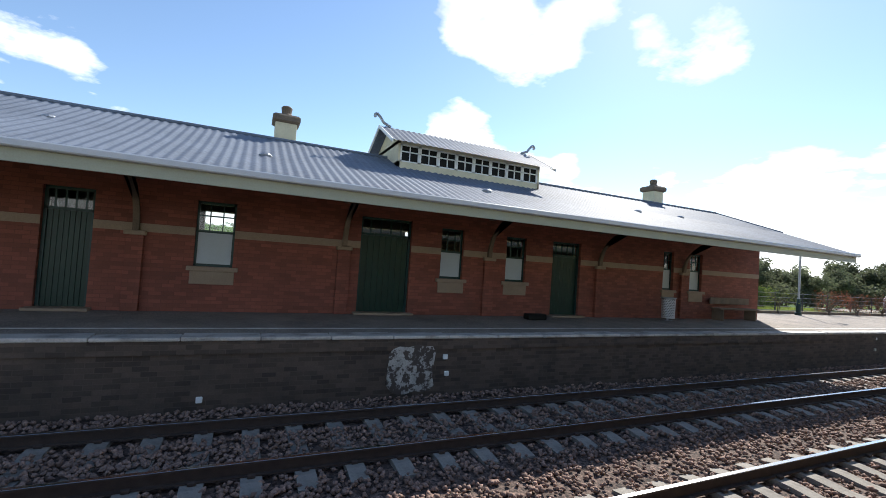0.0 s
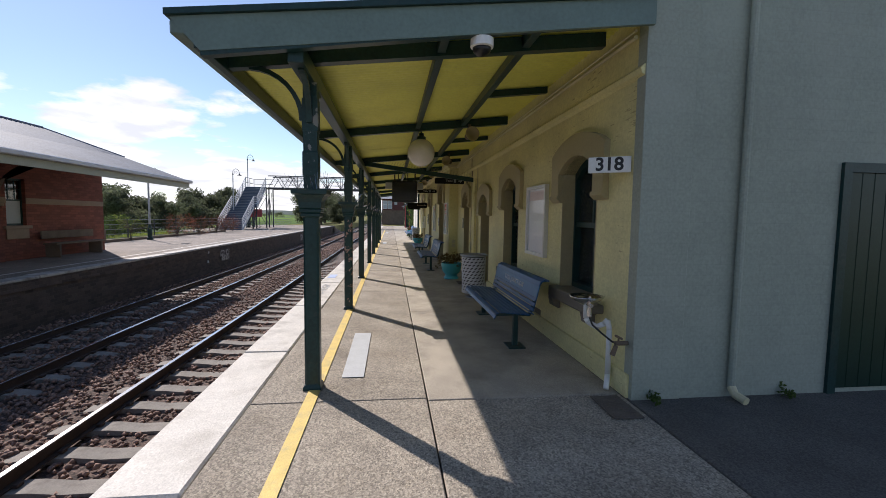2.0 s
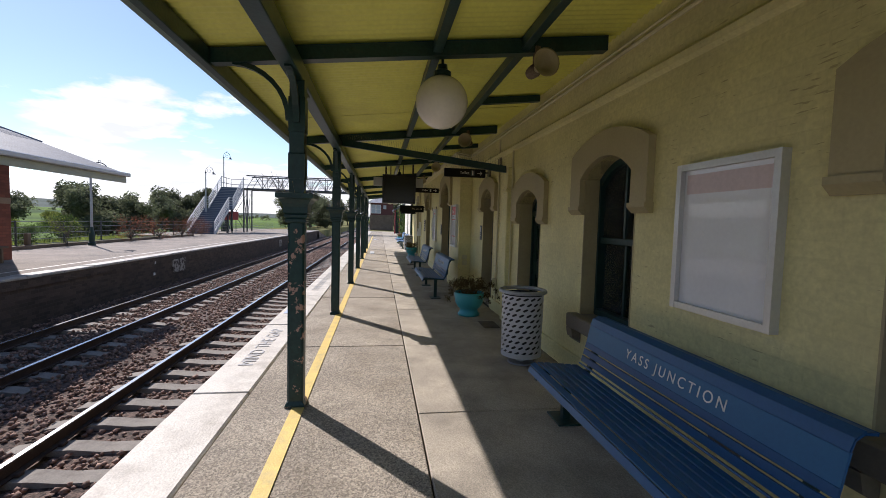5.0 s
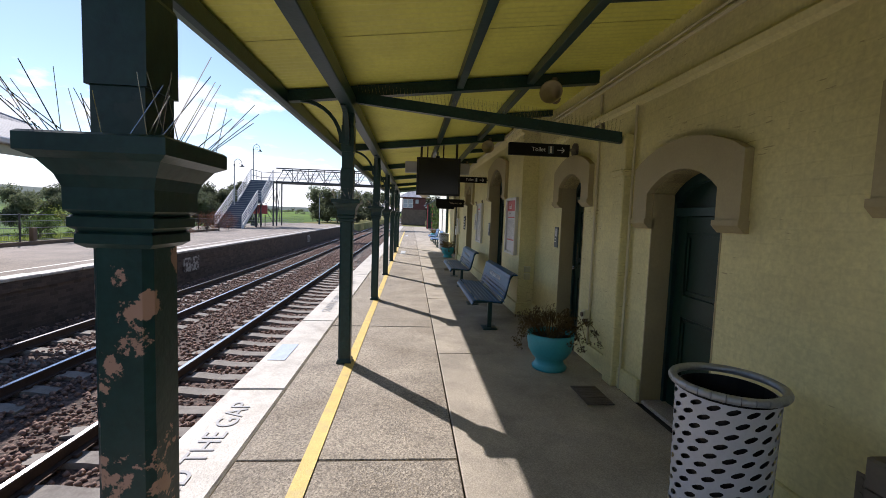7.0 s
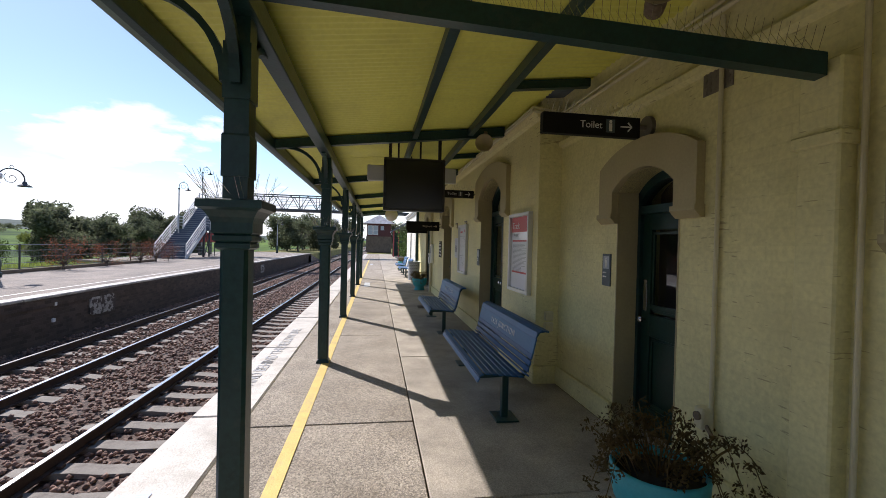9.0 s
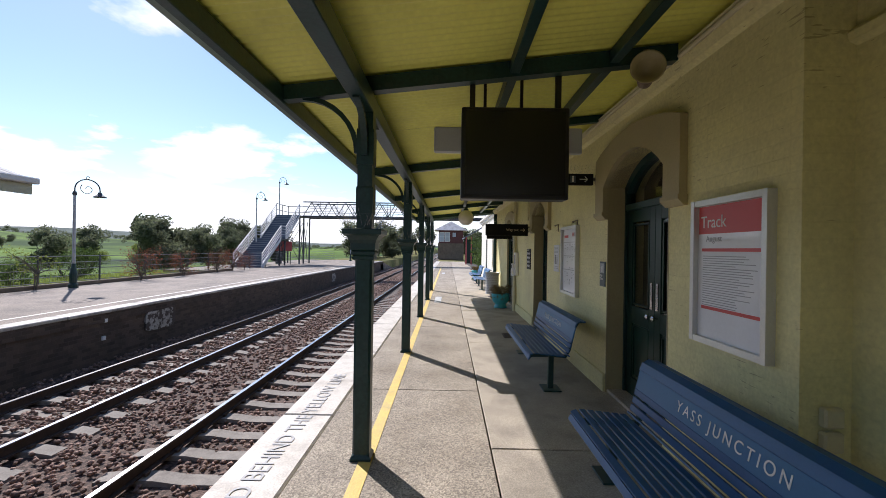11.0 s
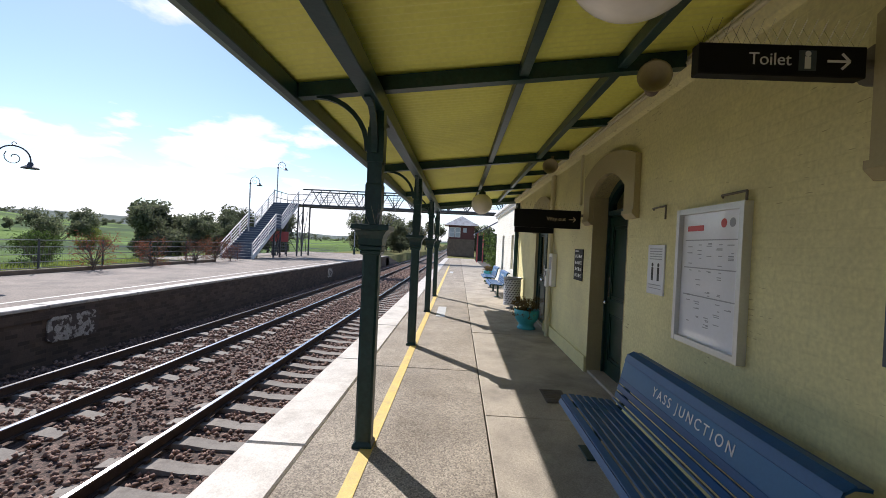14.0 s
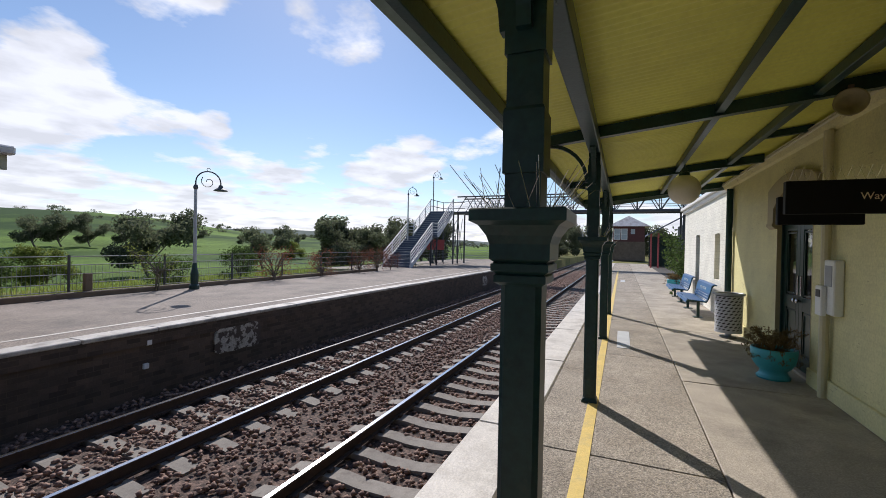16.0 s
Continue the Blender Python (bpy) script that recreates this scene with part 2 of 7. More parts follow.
M["door"] = mat("dark_green_door_paint", (0.006, 0.030, 0.021), 0.35, 0.2, 4, 40, 0.05, spec=0.35)
M["soffit"] = mat("yellow_soffit_paint", (0.76, 0.75, 0.165), 0.5, 0.07, 1.3, 30, 0.05, dirt_or_shade=(0.44, 0.42, 0.12), dirt_amt=0.35, dirt_scale=0.8)
M["iron_roof"] = mat("galvanised_corrugated_iron", (0.15, 0.175, 0.22), 0.7, 0.22, 0.6, 12, 0.02, metal=0.0, spec=0.15)
M["gravel_concrete"] = mat("exposed_aggregate_concrete", (0.325, 0.28, 0.22), 0.85, 0.35, 3, 85, 0.8, dirt_or_shade=(0.15, 0.12, 0.085), dirt_amt=0.72, dirt_scale=1.5, per=0.14, speck=0.42, speck_scale=90)
M["smooth_concrete"] = mat("worn_smooth_concrete", (0.385, 0.335, 0.265), 0.8, 0.25, 2.2, 90, 0.4, dirt_or_shade=(0.17, 0.15, 0.12), dirt_amt=0.65, dirt_scale=1.3, per=0.10, speck=0.16, speck_scale=120)
M["old_edge"] = mat("worn_white_edge_paint", (0.46, 0.43, 0.39), 0.7, 0.2, 3, 50, 0.4, dirt_or_shade=(0.14, 0.12, 0.10), dirt_amt=0.8, dirt_scale=2.2, per=0.12)
M["box_red"] = mat("dark_red_weatherboard", (0.10, 0.028, 0.026), 0.6, 0.2, 3, 40, 0.2)
M["old_roof"] = mat("blotched_pale_roof_paint", (0.60, 0.58, 0.57), 0.6, 0.2, 1.5, 20, 0.1, dirt_or_shade=(0.30, 0.24, 0.21), dirt_amt=0.8, dirt_scale=1.2)
M["lid"] = mat("rusty_lid", (0.12, 0.095, 0.075), 0.8, 0.3, 8, 80, 0.4)
M["joint"] = mat("joint_filler", (0.06, 0.055, 0.05), 0.9, 0.2, 6, 60, 0.2)
M["white_edge"] = mat("white_edge_paint", (0.60, 0.56, 0.50), 0.65, 0.12, 4, 70, 0.35, dirt_or_shade=(0.30, 0.26, 0.21), dirt_amt=0.6, dirt_scale=3.0, per=0.05, speck=0.10, speck_scale=90)
M["yellow"] = mat("yellow_line_paint", (0.72, 0.52, 0.14), 0.6, 0.12, 8, 90, 0.35, dirt_or_shade=(0.4, 0.33, 0.18), dirt_amt=0.55, dirt_scale=5)
M["grey_paint"] = mat("pale_grey_paint_strip", (0.48, 0.49, 0.49), 0.7, 0.1, 5, 90, 0.35)
M["letter_grey"] = mat("grey_stencil_paint", (0.42, 0.42, 0.43), 0.7, 0.1, 8, 60, 0.0)
M["asphalt"] = mat("asphalt_platform", (0.245, 0.205, 0.17), 0.9, 0.25, 1.2, 90, 0.4, dirt_or_shade=(0.10, 0.09, 0.08), dirt_amt=0.5, dirt_scale=0.7, speck=0.3, speck_scale=60)
M["dark_asphalt"] = mat("dark_asphalt", (0.10, 0.092, 0.08), 0.9, 0.25, 2, 90, 0.5, speck=0.35, speck_scale=110)
M["ballast"] = mat("ballast_stones", (0.235, 0.15, 0.115), 0.9, 0.3, 3, 60, 0.3, per=0.65)
M["ballast_bed"] = mat("ballast_bed", (0.10, 0.066, 0.052), 0.95, 0.6, 18, 45, 1.0, speck=0.7, speck_scale=24)
M["sleeper"] = mat("concrete_sleeper", (0.24, 0.215, 0.185), 0.85, 0.2, 4, 60, 0.3, dirt_or_shade=(0.11, 0.085, 0.07), dirt_amt=0.6, dirt_scale=5, per=0.12)
M["rail"] = mat("rusty_rail_web", (0.055, 0.035, 0.026), 0.8, 0.3, 8, 80, 0.3)
M["railtop"] = mat("polished_rail_head", (0.62, 0.62, 0.64), 0.2, 0.06, 1.5, 60, 0.02, metal=1.0)
M["brick_red"] = brick_mat("red_brick", (0.21, 0.066, 0.042), (0.72, 0.75, 0.78), 0.8, 0.6, 0.22)
M["brick_red_x"] = brick_mat("red_brick_side", (0.21, 0.066, 0.042), (0.72, 0.75, 0.78), 0.8, 0.6, 0.22, axis="x")
M["brick_dark"] = brick_mat("sooty_platform_brick", (0.082, 0.058, 0.043), (1.25, 1.25, 1.25), 0.85, 0.6, 0.34, dirt_or_shade=(0.026, 0.022, 0.018), dirt_amt=0.45)
M["render_patch"] = mat("flaking_white_render", (0.40, 0.37, 0.33), 0.8, 0.3, 6, 40, 0.3, dirt_or_shade=(0.055, 0.038, 0.03), dirt_amt=0.95, dirt_scale=7, dirt_lo=0.47, dirt_hi=0.52)
M["band"] = mat("cream_stone_band", (0.27, 0.20, 0.14), 0.7, 0.12, 3, 40, 0.15)
M["opp_fascia"] = mat("pale_fascia_paint", (0.34, 0.35, 0.27), 0.5, 0.08, 2, 40, 0.05)
M["white"] = mat("white_paint", (0.78, 0.78, 0.75), 0.45, 0.05, 4, 50, 0.05)
M["cream_stone"] = mat("cream_render", (0.66, 0.6, 0.42), 0.7, 0.1, 4, 40, 0.15)
M["blue"] = mat("blue_bench_enamel", (0.014, 0.085, 0.22), 0.42, 0.08, 3, 60, 0.03, spec=0.4)
M["blue_light"] = mat("pale_blue_panel", (0.024, 0.13, 0.28), 0.42, 0.06, 3, 60, 0.02, spec=0.4)
M["teal"] = mat("turquoise_pot_paint", (0.045, 0.36, 0.42), 0.45, 0.1, 4, 50, 0.08, dirt_or_shade=(0.03, 0.2, 0.25), dirt_amt=0.4)
M["black"] = mat("black_plastic", (0.008, 0.008, 0.009), 0.4, 0.1, 5, 60, 0.03)
M["sign_dark"] = mat("charcoal_sign", (0.012, 0.012, 0.011), 0.55, 0.08, 4, 50, 0.02, spec=0.15)
M["sign_slate"] = mat("slate_sign", (0.06, 0.085, 0.10), 0.45, 0.05, 4, 50, 0.02)
M["sign_ink"] = mat("white_sign_ink", (0.75, 0.75, 0.72), 0.5, 0.02, 4, 50, 0.0)
M["way_ink"] = mat("amber_sign_ink", (0.72, 0.58, 0.36), 0.5, 0.02, 4, 50, 0.0)
M["paper"] = mat("white_poster_paper", (0.78, 0.79, 0.83), 0.3, 0.03, 3, 40, 0.0, coat=0.6)
M["poster_red"] = mat("poster_red", (0.55, 0.06, 0.06), 0.4, 0.03, 3, 40, 0.0)
M["poster_ink"] = mat("poster_grey_ink", (0.33, 0.34, 0.36), 0.5, 0.05, 8, 40, 0.0)
M["faded_pink"] = mat("sun_faded_pink_print", (0.70, 0.58, 0.60), 0.4, 0.06, 5, 40, 0.0)
M["ink"] = mat("black_ink", (0.015, 0.015, 0.016), 0.5, 0.05, 8, 40, 0.0)
M["alu"] = mat("aluminium_frame", (0.62, 0.62, 0.60), 0.4, 0.06, 4, 60, 0.02, metal=0.5)
M["steel"] = mat("stainless_steel", (0.55, 0.55, 0.56), 0.22, 0.06, 5, 80, 0.02, metal=1.0)
M["galv"] = mat("galvanised_steel", (0.38, 0.40, 0.43), 0.5, 0.14, 5, 50, 0.05, metal=0.6)
M["bin"] = mat("pale_grey_bin_enamel", (0.52, 0.53, 0.56), 0.4, 0.05, 4, 60, 0.03)
M["bridge"] = mat("dark_bridge_steel", (0.06, 0.065, 0.075), 0.6, 0.2, 3, 40, 0.1, metal=0.2)
M["bridge_rail"] = mat("silver_handrail_paint", (0.50, 0.51, 0.53), 0.5, 0.1, 3, 40, 0.05)
M["stair_blue"] = mat("blue_grey_stair_paint", (0.06, 0.09, 0.15), 0.5, 0.12, 3, 40, 0.05)
M["globe"] = mat("opal_glass_globe", (0.78, 0.74, 0.66), 0.25, 0.05, 2, 30, 0.0)
M["wood"] = mat("weathered_timber", (0.16, 0.12, 0.085), 0.85, 0.3, 3, 60, 0.4)
M["wire"] = mat("fence_wire", (0.22, 0.23, 0.23), 0.5, 0.1, 5, 60, 0.0, metal=0.6)
M["pipe"] = mat("cream_painted_pipe", (0.58, 0.53, 0.34), 0.45, 0.06, 5, 50, 0.03)
# broad dark patches mixed into the pasture colour stand for cloud shadow
M["grass"] = mat("cloud_shaded_pasture", (0.125, 0.20, 0.04), 0.95, 0.45, 0.03, 1.6, 0.3, spec=0.05, dirt_or_shade=(0.035, 0.07, 0.024), dirt_amt=0.95, dirt_scale=0.012, dirt_lo=0.44, dirt_hi=0.56)
M["verge"] = mat("rough_verge", (0.20, 0.185, 0.075), 0.95, 0.4, 0.6, 14, 0.6, spec=0.05, dirt_or_shade=(0.08, 0.12, 0.03), dirt_amt=0.8, dirt_scale=0.35)
M["leaf_dark"] = mat("eucalypt_leaves", (0.115, 0.13, 0.075), 0.7, 0.3, 2, 9, 0.0, per=0.5)
M["leaf_green"] = mat("fresh_green_leaves", (0.20, 0.24, 0.055), 0.7, 0.3, 2, 9, 0.0, per=0.4)
M["leaf_mid"] = mat("shrub_leaves", (0.07, 0.11, 0.03), 0.7, 0.3, 2, 9, 0.0, per=0.45)
M["leaf_red"] = mat("russet_twigs_and_leaves", (0.22, 0.085, 0.05), 0.8, 0.3, 2, 9, 0.0, per=0.45)
M["leaf_dry"] = mat("dry_brown_leaves", (0.15, 0.105, 0.045), 0.8, 0.3, 4, 20, 0.0, per=0.5)
M["bark"] = mat("grey_bark", (0.13, 0.11, 0.09), 0.9, 0.3, 4, 30, 0.4)
M["soil"] = mat("dark_potting_soil", (0.03, 0.022, 0.016), 0.95, 0.3, 9, 50, 0.5)
M["glass"] = glass_mat("window_glass")
M["bumpy"] = bumpy_glass("hammered_glass")
# interior plaster set dark: the dimness of the rooms is in its colour
M["dark_room"] = mat("plaster_coloured_dim", (0.12, 0.115, 0.10), 0.9, 0.1, 2, 30, 0.0)
M["blind"] = mat("pale_frosted_pane", (0.42, 0.47, 0.50), 0.5, 0.05, 2, 30, 0.0)
M["hill"] = mat("far_hill_scrub", (0.10, 0.125, 0.11), 0.95, 0.4, 0.01, 0.2, 0.0, spec=0.05)
M["red_sign"] = mat("faded_red_banner", (0.46, 0.10, 0.10), 0.6, 0.1, 3, 40, 0.0)



def leafy(m, k=0.5):
    """Let part of the light pass through thin leaves."""
    N, L = m.node_tree.nodes, m.node_tree.links
    b, out = N["Principled BSDF"], N["Material Output"]
    b.inputs["Specular IOR Level"].default_value = 0.2
    tr = N.new("ShaderNodeBsdfTranslucent")
    L.new(b.inputs["Base Color"].links[0].from_socket, tr.inputs["Color"])
    mx = N.new("ShaderNodeMixShader")
    mx.inputs[0].default_value = k
    L.new(b.outputs[0], mx.inputs[1])
    L.new(tr.outputs[0], mx.inputs[2])
    L.new(mx.outputs[0], out.inputs["Surface"])


for key in ("leaf_dark", "leaf_green", "leaf_mid", "leaf_red", "leaf_dry"):
    leafy(M[key])


# ---- mesh helpers ----
def mesh_ob(name, bm, material, parent=None, label="", smooth=False):
    me = bpy.data.meshes.new(name)
    bm.normal_update()
    bm.to_mesh(me)
    bm.free()
    for mt in material if isinstance(material, (list, tuple)) else [material]:
        me.materials.append(mt)
    if smooth:
        me.polygons.foreach_set("use_smooth", [True] * len(me.polygons))
    ob = new(name, me)
    if parent is not None:
        ob.parent = parent
    if label:
        ob["label"] = label
    return ob


def part(name, bm, material, parent, label="", smooth=False):
    return mesh_ob(name, bm, material, parent, label, smooth)


def shared(name, ob, parent, loc):
    o = new(name, ob.data)
    o.parent = parent
    o.location = loc
    return o


def thing(name, m, label, category, group="", kind=""):
    e = new(name)
    e.empty_display_size = 0.1
    e.matrix_world = m
    return tagged(e, label, category, group, kind)


def B():
    return bmesh.new()


def box(bm, x0, x1, y0, y1, z0, z1, bevel=0.0, mi=0, m=None):
    r = bmesh.ops.create_cube(bm, size=1.0)
    vs = r["verts"]
    for v in vs:
        v.co = Vector((x0 + (v.co.x + 0.5) * (x1 - x0), y0 + (v.co.y + 0.5) * (y1 - y0), z0 + (v.co.z + 0.5) * (z1 - z0)))
        if m is not None:
            v.co = m @ v.co
    if bevel:
        es = {e for v in vs for e in v.link_edges}
        bmesh.ops.bevel(bm, geom=list(es), offset=bevel, segments=1, affect="EDGES")
    if mi:
        for f in {f for v in vs if v.is_valid for f in v.link_faces}:
            f.material_index = mi
    return vs


def cyl(bm, p0, p1, r0, r1=None, seg=10, cap=True):
    p0, p1 = Vector(p0), Vector(p1)
    r1 = r0 if r1 is None else r1
    d = p1 - p0
    q = d.to_track_quat("Z", "Y").to_matrix()
    rings = []
    for p, r in ((p0, r0), (p1, r1)):
        rings.append([bm.verts.new(p + q @ Vector((r * math.cos(2 * math.pi * i / seg), r * math.sin(2 * math.pi * i / seg), 0))) for i in range(seg)])
    for i in range(seg):
        j = (i + 1) % seg
        bm.faces.new((rings[0][i], rings[0][j], rings[1][j], rings[1][i]))
    if cap:
        bm.faces.new(rings[0][::-1])
        bm.faces.new(rings[1])


def tube(bm, pts, r, seg=8):
    for a, b in zip(pts, pts[1:]):
        cyl(bm, a, b, r, r, seg)


def lathe(bm, prof, seg=24, sq=False, c=(0, 0, 0)):
    """Turn a profile of (radius, height) round z; sq makes a square section."""
    n = 4 if sq else seg
    k = math.sqrt(2) if sq else 1
    off = math.pi / 4 if sq else 0
    rings = []
    for r, z in prof:
        rings.append([bm.verts.new((c[0] + k * r * math.cos(off + 2 * math.pi * i / n), c[1] + k * r * math.sin(off + 2 * math.pi * i / n), c[2] + z)) for i in range(n)])
    for a, b in zip(rings, rings[1:]):
        for i in range(n):
            j = (i + 1) % n
            bm.faces.new((a[i], a[j], b[j], b[i]))
    bm.faces.new(rings[0][::-1])
    bm.faces.new(rings[-1])


def prism(bm, poly, axis, a, b, mi=0):
    """Extrude a 2D polygon along an axis. Points are (x,z) for 'y', (y,z) for 'x', (x,y) for 'z'."""
    def place(p, s):
        return {"y": (p[0], s, p[1]), "x": (s, p[0], p[1]), "z": (p[0], p[1], s)}[axis]
    v0 = [bm.verts.new(place(p, a)) for p in poly]
    v1 = [bm.verts.new(place(p, b)) for p in poly]
    fs = [bm.faces.new(v0), bm.faces.new(v1[::-1])]
    n = len(poly)
    for i in range(n):
        j = (i + 1) % n
        fs.append(bm.faces.new((v0[i], v1[i], v1[j], v0[j])))
    if mi:
        for f in fs:
            f.material_index = mi
    bmesh.ops.recalc_face_normals(bm, faces=fs)


def arc(x0, x1, spring, top, n=12):
    """Points of a segmental arch from x0 to x1."""
    w, h = (x1 - x0) / 2, top - spring
    r = (w * w + h * h) / (2 * h)
    cx, cz = (x0 + x1) / 2, top - r
    a0 = math.atan2(spring - cz, x0 - cx)
    a1 = math.atan2(spring - cz, x1 - cx)
    return [(cx + r * math.cos(a0 + (a1 - a0) * i / n), cz + r * math.sin(a0 + (a1 - a0) * i / n)) for i in range(n + 1)]


def text(name, body, size, m, material, parent, depth=0.001, align="CENTER", label="", space=1.0, weight=0.0):
    cu = bpy.data.curves.new(name, "FONT")
    cu.body, cu.size, cu.extrude, cu.align_x, cu.align_y = body, size, depth, align, "CENTER"
    cu.space_character, cu.offset = space, weight
    tmp = bpy.data.objects.new(name, cu)
    scene.collection.objects.link(tmp)
    dg = bpy.context.evaluated_depsgraph_get()
    me = bpy.data.meshes.new_from_object(tmp.evaluated_get(dg))
    bpy.data.objects.remove(tmp)
    me.materials.clear()
    me.materials.append(material)
    ob = new(name, me)
    if parent is not None:
        ob.parent = parent
    ob.matrix_local = m
    if label:
        ob["label"] = label
    return ob


def from_np(name, verts, faces, material, parent=None, label=""):
    me = bpy.data.meshes.new(name)
    nv, nf, k = len(verts), len(faces), faces.shape[1]
    me.vertices.add(nv)
    me.vertices.foreach_set("co", verts.astype(np.float32).ravel())
    me.loops.add(nf * k)
    me.loops.foreach_set("vertex_index", faces.astype(np.int32).ravel())
    me.polygons.add(nf)
    me.polygons.foreach_set("loop_start", np.arange(0, nf * k, k, dtype=np.int32))
    me.update()
    me.validate()
    me.materials.append(material)
    ob = new(name, me)
    if parent is not None:
        ob.parent = parent
    if label:
        ob["label"] = label
    return ob


# ---- ground and distance ----
def smooth(a, b, v):
    t = min(1.0, max(0.0, (v - a) / (b - a)))
    return t * t * (3 - 2 * t)


def ground_z(x, y):
    if 0.82 < y < 7.9:
        return -1.36
    if y <= 0.82:
        far = math.hypot(x - 12, y)
        return -0.1 - 1.1 * smooth(3, 12, -y) + 6 * smooth(150, 900, far)
    z = -0.25 - 1.7 * smooth(14, 42, y)
    dx, dy = x - 12, y
    r, b = math.hypot(dx, dy), math.degrees(math.atan2(dy, dx))
    amp = 2 + 6 * smooth(18, 42, b) + 15 * smooth(40, 66, b)
    z += amp * smooth(75, 430, r) * (1 - 0.35 * smooth(500, 900, r))
    z += 62 * smooth(900, 1900, r) * (0.35 + 0.65 * smooth(8, 50, b)) * (0.8 + 0.35 * noise.noise(Vector((x * 0.0016, y * 0.0016, 3.1))))
    z += noise.noise(Vector((x * 0.011, y * 0.011, 0.4))) * 4.0 * smooth(70, 260, r)
    return z


def build_ground():
    def axis(lo, hi, near, step, grow):
        a, s, out = 0.0, step, [0.0]
        while a < hi:
            a += s
            s = s if a < near else s * grow
            out.append(a)
        b, s, neg = 0.0, step, []
        while b > lo:
            b -= s
            s = s if -b < near else s * grow
            neg.append(b)
        return neg[::-1] + out
    xs = [12 + v for v in axis(-2600, 2600, 60, 5.0, 1.13)]
    ys = sorted(set([v for v in axis(-1500, 2600, 60, 3.0, 1.12)] + [0.80, 0.84, 7.88, 7.92]))
    V = np.array([(x, y, ground_z(x, y)) for y in ys for x in xs])
    nx = len(xs)
    F = np.array([(j * nx + i, j * nx + i + 1, (j + 1) * nx + i + 1, (j + 1) * nx + i) for j in range(len(ys) - 1) for i in range(nx - 1)])
    ob = from_np("ground", V, F, M["grass"])
    ob.data.polygons.foreach_set("use_smooth", [True] * len(ob.data.polygons))
    ob.data.materials.append(M["verge"])
    ob.data.materials.append(M["ballast_bed"])
    ob.data.materials.append(M["hill"])
    mi = []
    for p in ob.data.polygons:
        c = p.center
        r = math.hypot(c.x - 12, c.y)
        mi.append(2 if 0.82 < c.y < 7.9 else 1 if (c.y < 17 or r < 22) and r < 400 else 3 if r > 950 else 0)
    ob.data.polygons.foreach_set("material_index", mi)
    tagged(ob, "rolling green pasture and rail corridor reaching the hills", "ground", kind="structure")


build_ground()

# ---- near platform ----
EDGE, WALL, BAY, OPP = 0.90, -2.64, -2.38, 7.65
X0, X1 = -16.0, 62.0
platform = thing("platform_near", pose(0, 0, 0), "concrete station platform with a white painted edge", "platform", kind="structure")
bm = B()
box(bm, X0, X1, -6.0, EDGE - 0.10, -1.4, -0.03)
part("base", bm, M["joint"], platform)
bm = B()
box(bm, X0, X1, EDGE - 0.10, EDGE - 0.02, -1.4, -0.10)
part("face_wall", bm, M["brick_dark"], platform)
rnd = random.Random(4)
GAP = 0.012


def slab(name, x0, x1, y0, y1, material, top=0.0, bev=0.006):
    bm = B()
    box(bm, x0 + GAP / 2, x1 - GAP / 2, y0 + GAP / 2, y1 - GAP / 2, -0.12, top, bev)
    o = part(name, bm, material, platform)
    return o


joints = [-16, -10.2, -7.1, -3.8, -0.25, 4.86, 8.15, 11.6, 15.47, 18.9, 22.3, 25.7, 29.0, 32.5, 36.0, 40, 45, 50, 56, 62]
inner = [-16, -10.2, -7.1, -3.8, -0.30, 2.99, 7.0, 10.24, 14.08, 17.9, 21.5, 25.2, 29.0, 32.5, 36.0, 40, 45, 50, 56, 62]
for a, b in zip(joints, joints[1:]):
    slab("slab", a, b, -0.975, 0.42, M["gravel_concrete"], rnd.uniform(-0.003, 0.002))
for a, b in zip(inner, inner[1:]):
    slab("slab", a, b, -2.62, -0.975, M["smooth_concrete"] if a > -1 else M["gravel_concrete"], rnd.uniform(-0.003, 0.002))
    if a < -1:
        slab("slab", a, b, -6.0, -2.62, M["dark_asphalt"], rnd.uniform(-0.003, 0.002))
x = -16.0
while x < 62:
    n = min(62, x + 2.44)
    slab("coping", x, n, 0.42, EDGE, M["white_edge"], rnd.uniform(0.0, 0.004), 0.015)
    x = n
# yellow line in worn lengths, pale patches beside it
bm = B()
x = -16.0
while x < 44:
    n = x + 3.0
    box(bm, x, n, -0.085, 0.01, 0.002, 0.0055)
    x = n
tagged(mesh_ob("yellow_line", bm, M["yellow"]), "worn yellow safety line painted on the platform", "line marking", kind="structure")
for x0 in (0.25, 19.4, 34.0):
    bm = B()
    box(bm, x0, x0 + 1.5, -0.43, -0.23, 0.002, 0.006)
    tagged(mesh_ob("floor_strip", bm, M["grey_paint"]), "pale grey painted strip on the platform", "floor marking", "pale floor strips")
bm = B()
box(bm, 6.7, 7.25, 0.64, 0.82, 0.0045, 0.0075, 0.0)
tagged(mesh_ob("floor_decal", bm, mat("faded_blue_decal", (0.42, 0.50, 0.72), 0.6, 0.15, 9, 60, 0.1)), "faded blue decal on the white platform edge", "floor marking")
for body, cx, size in (("MIND THE GAP", -2.45, 0.215), ("MIND THE GAP", 4.95, 0.215), ("STAND BEHIND THE YELLOW LINE", 10.55, 0.2)):
    o = text("edge_lettering", body, size, pose(cx, 0.66, 0.0065), M["letter_grey"], None, 0.0006)
    tagged(o, "faded grey words stencilled on the white edge", "lettering", "edge words")
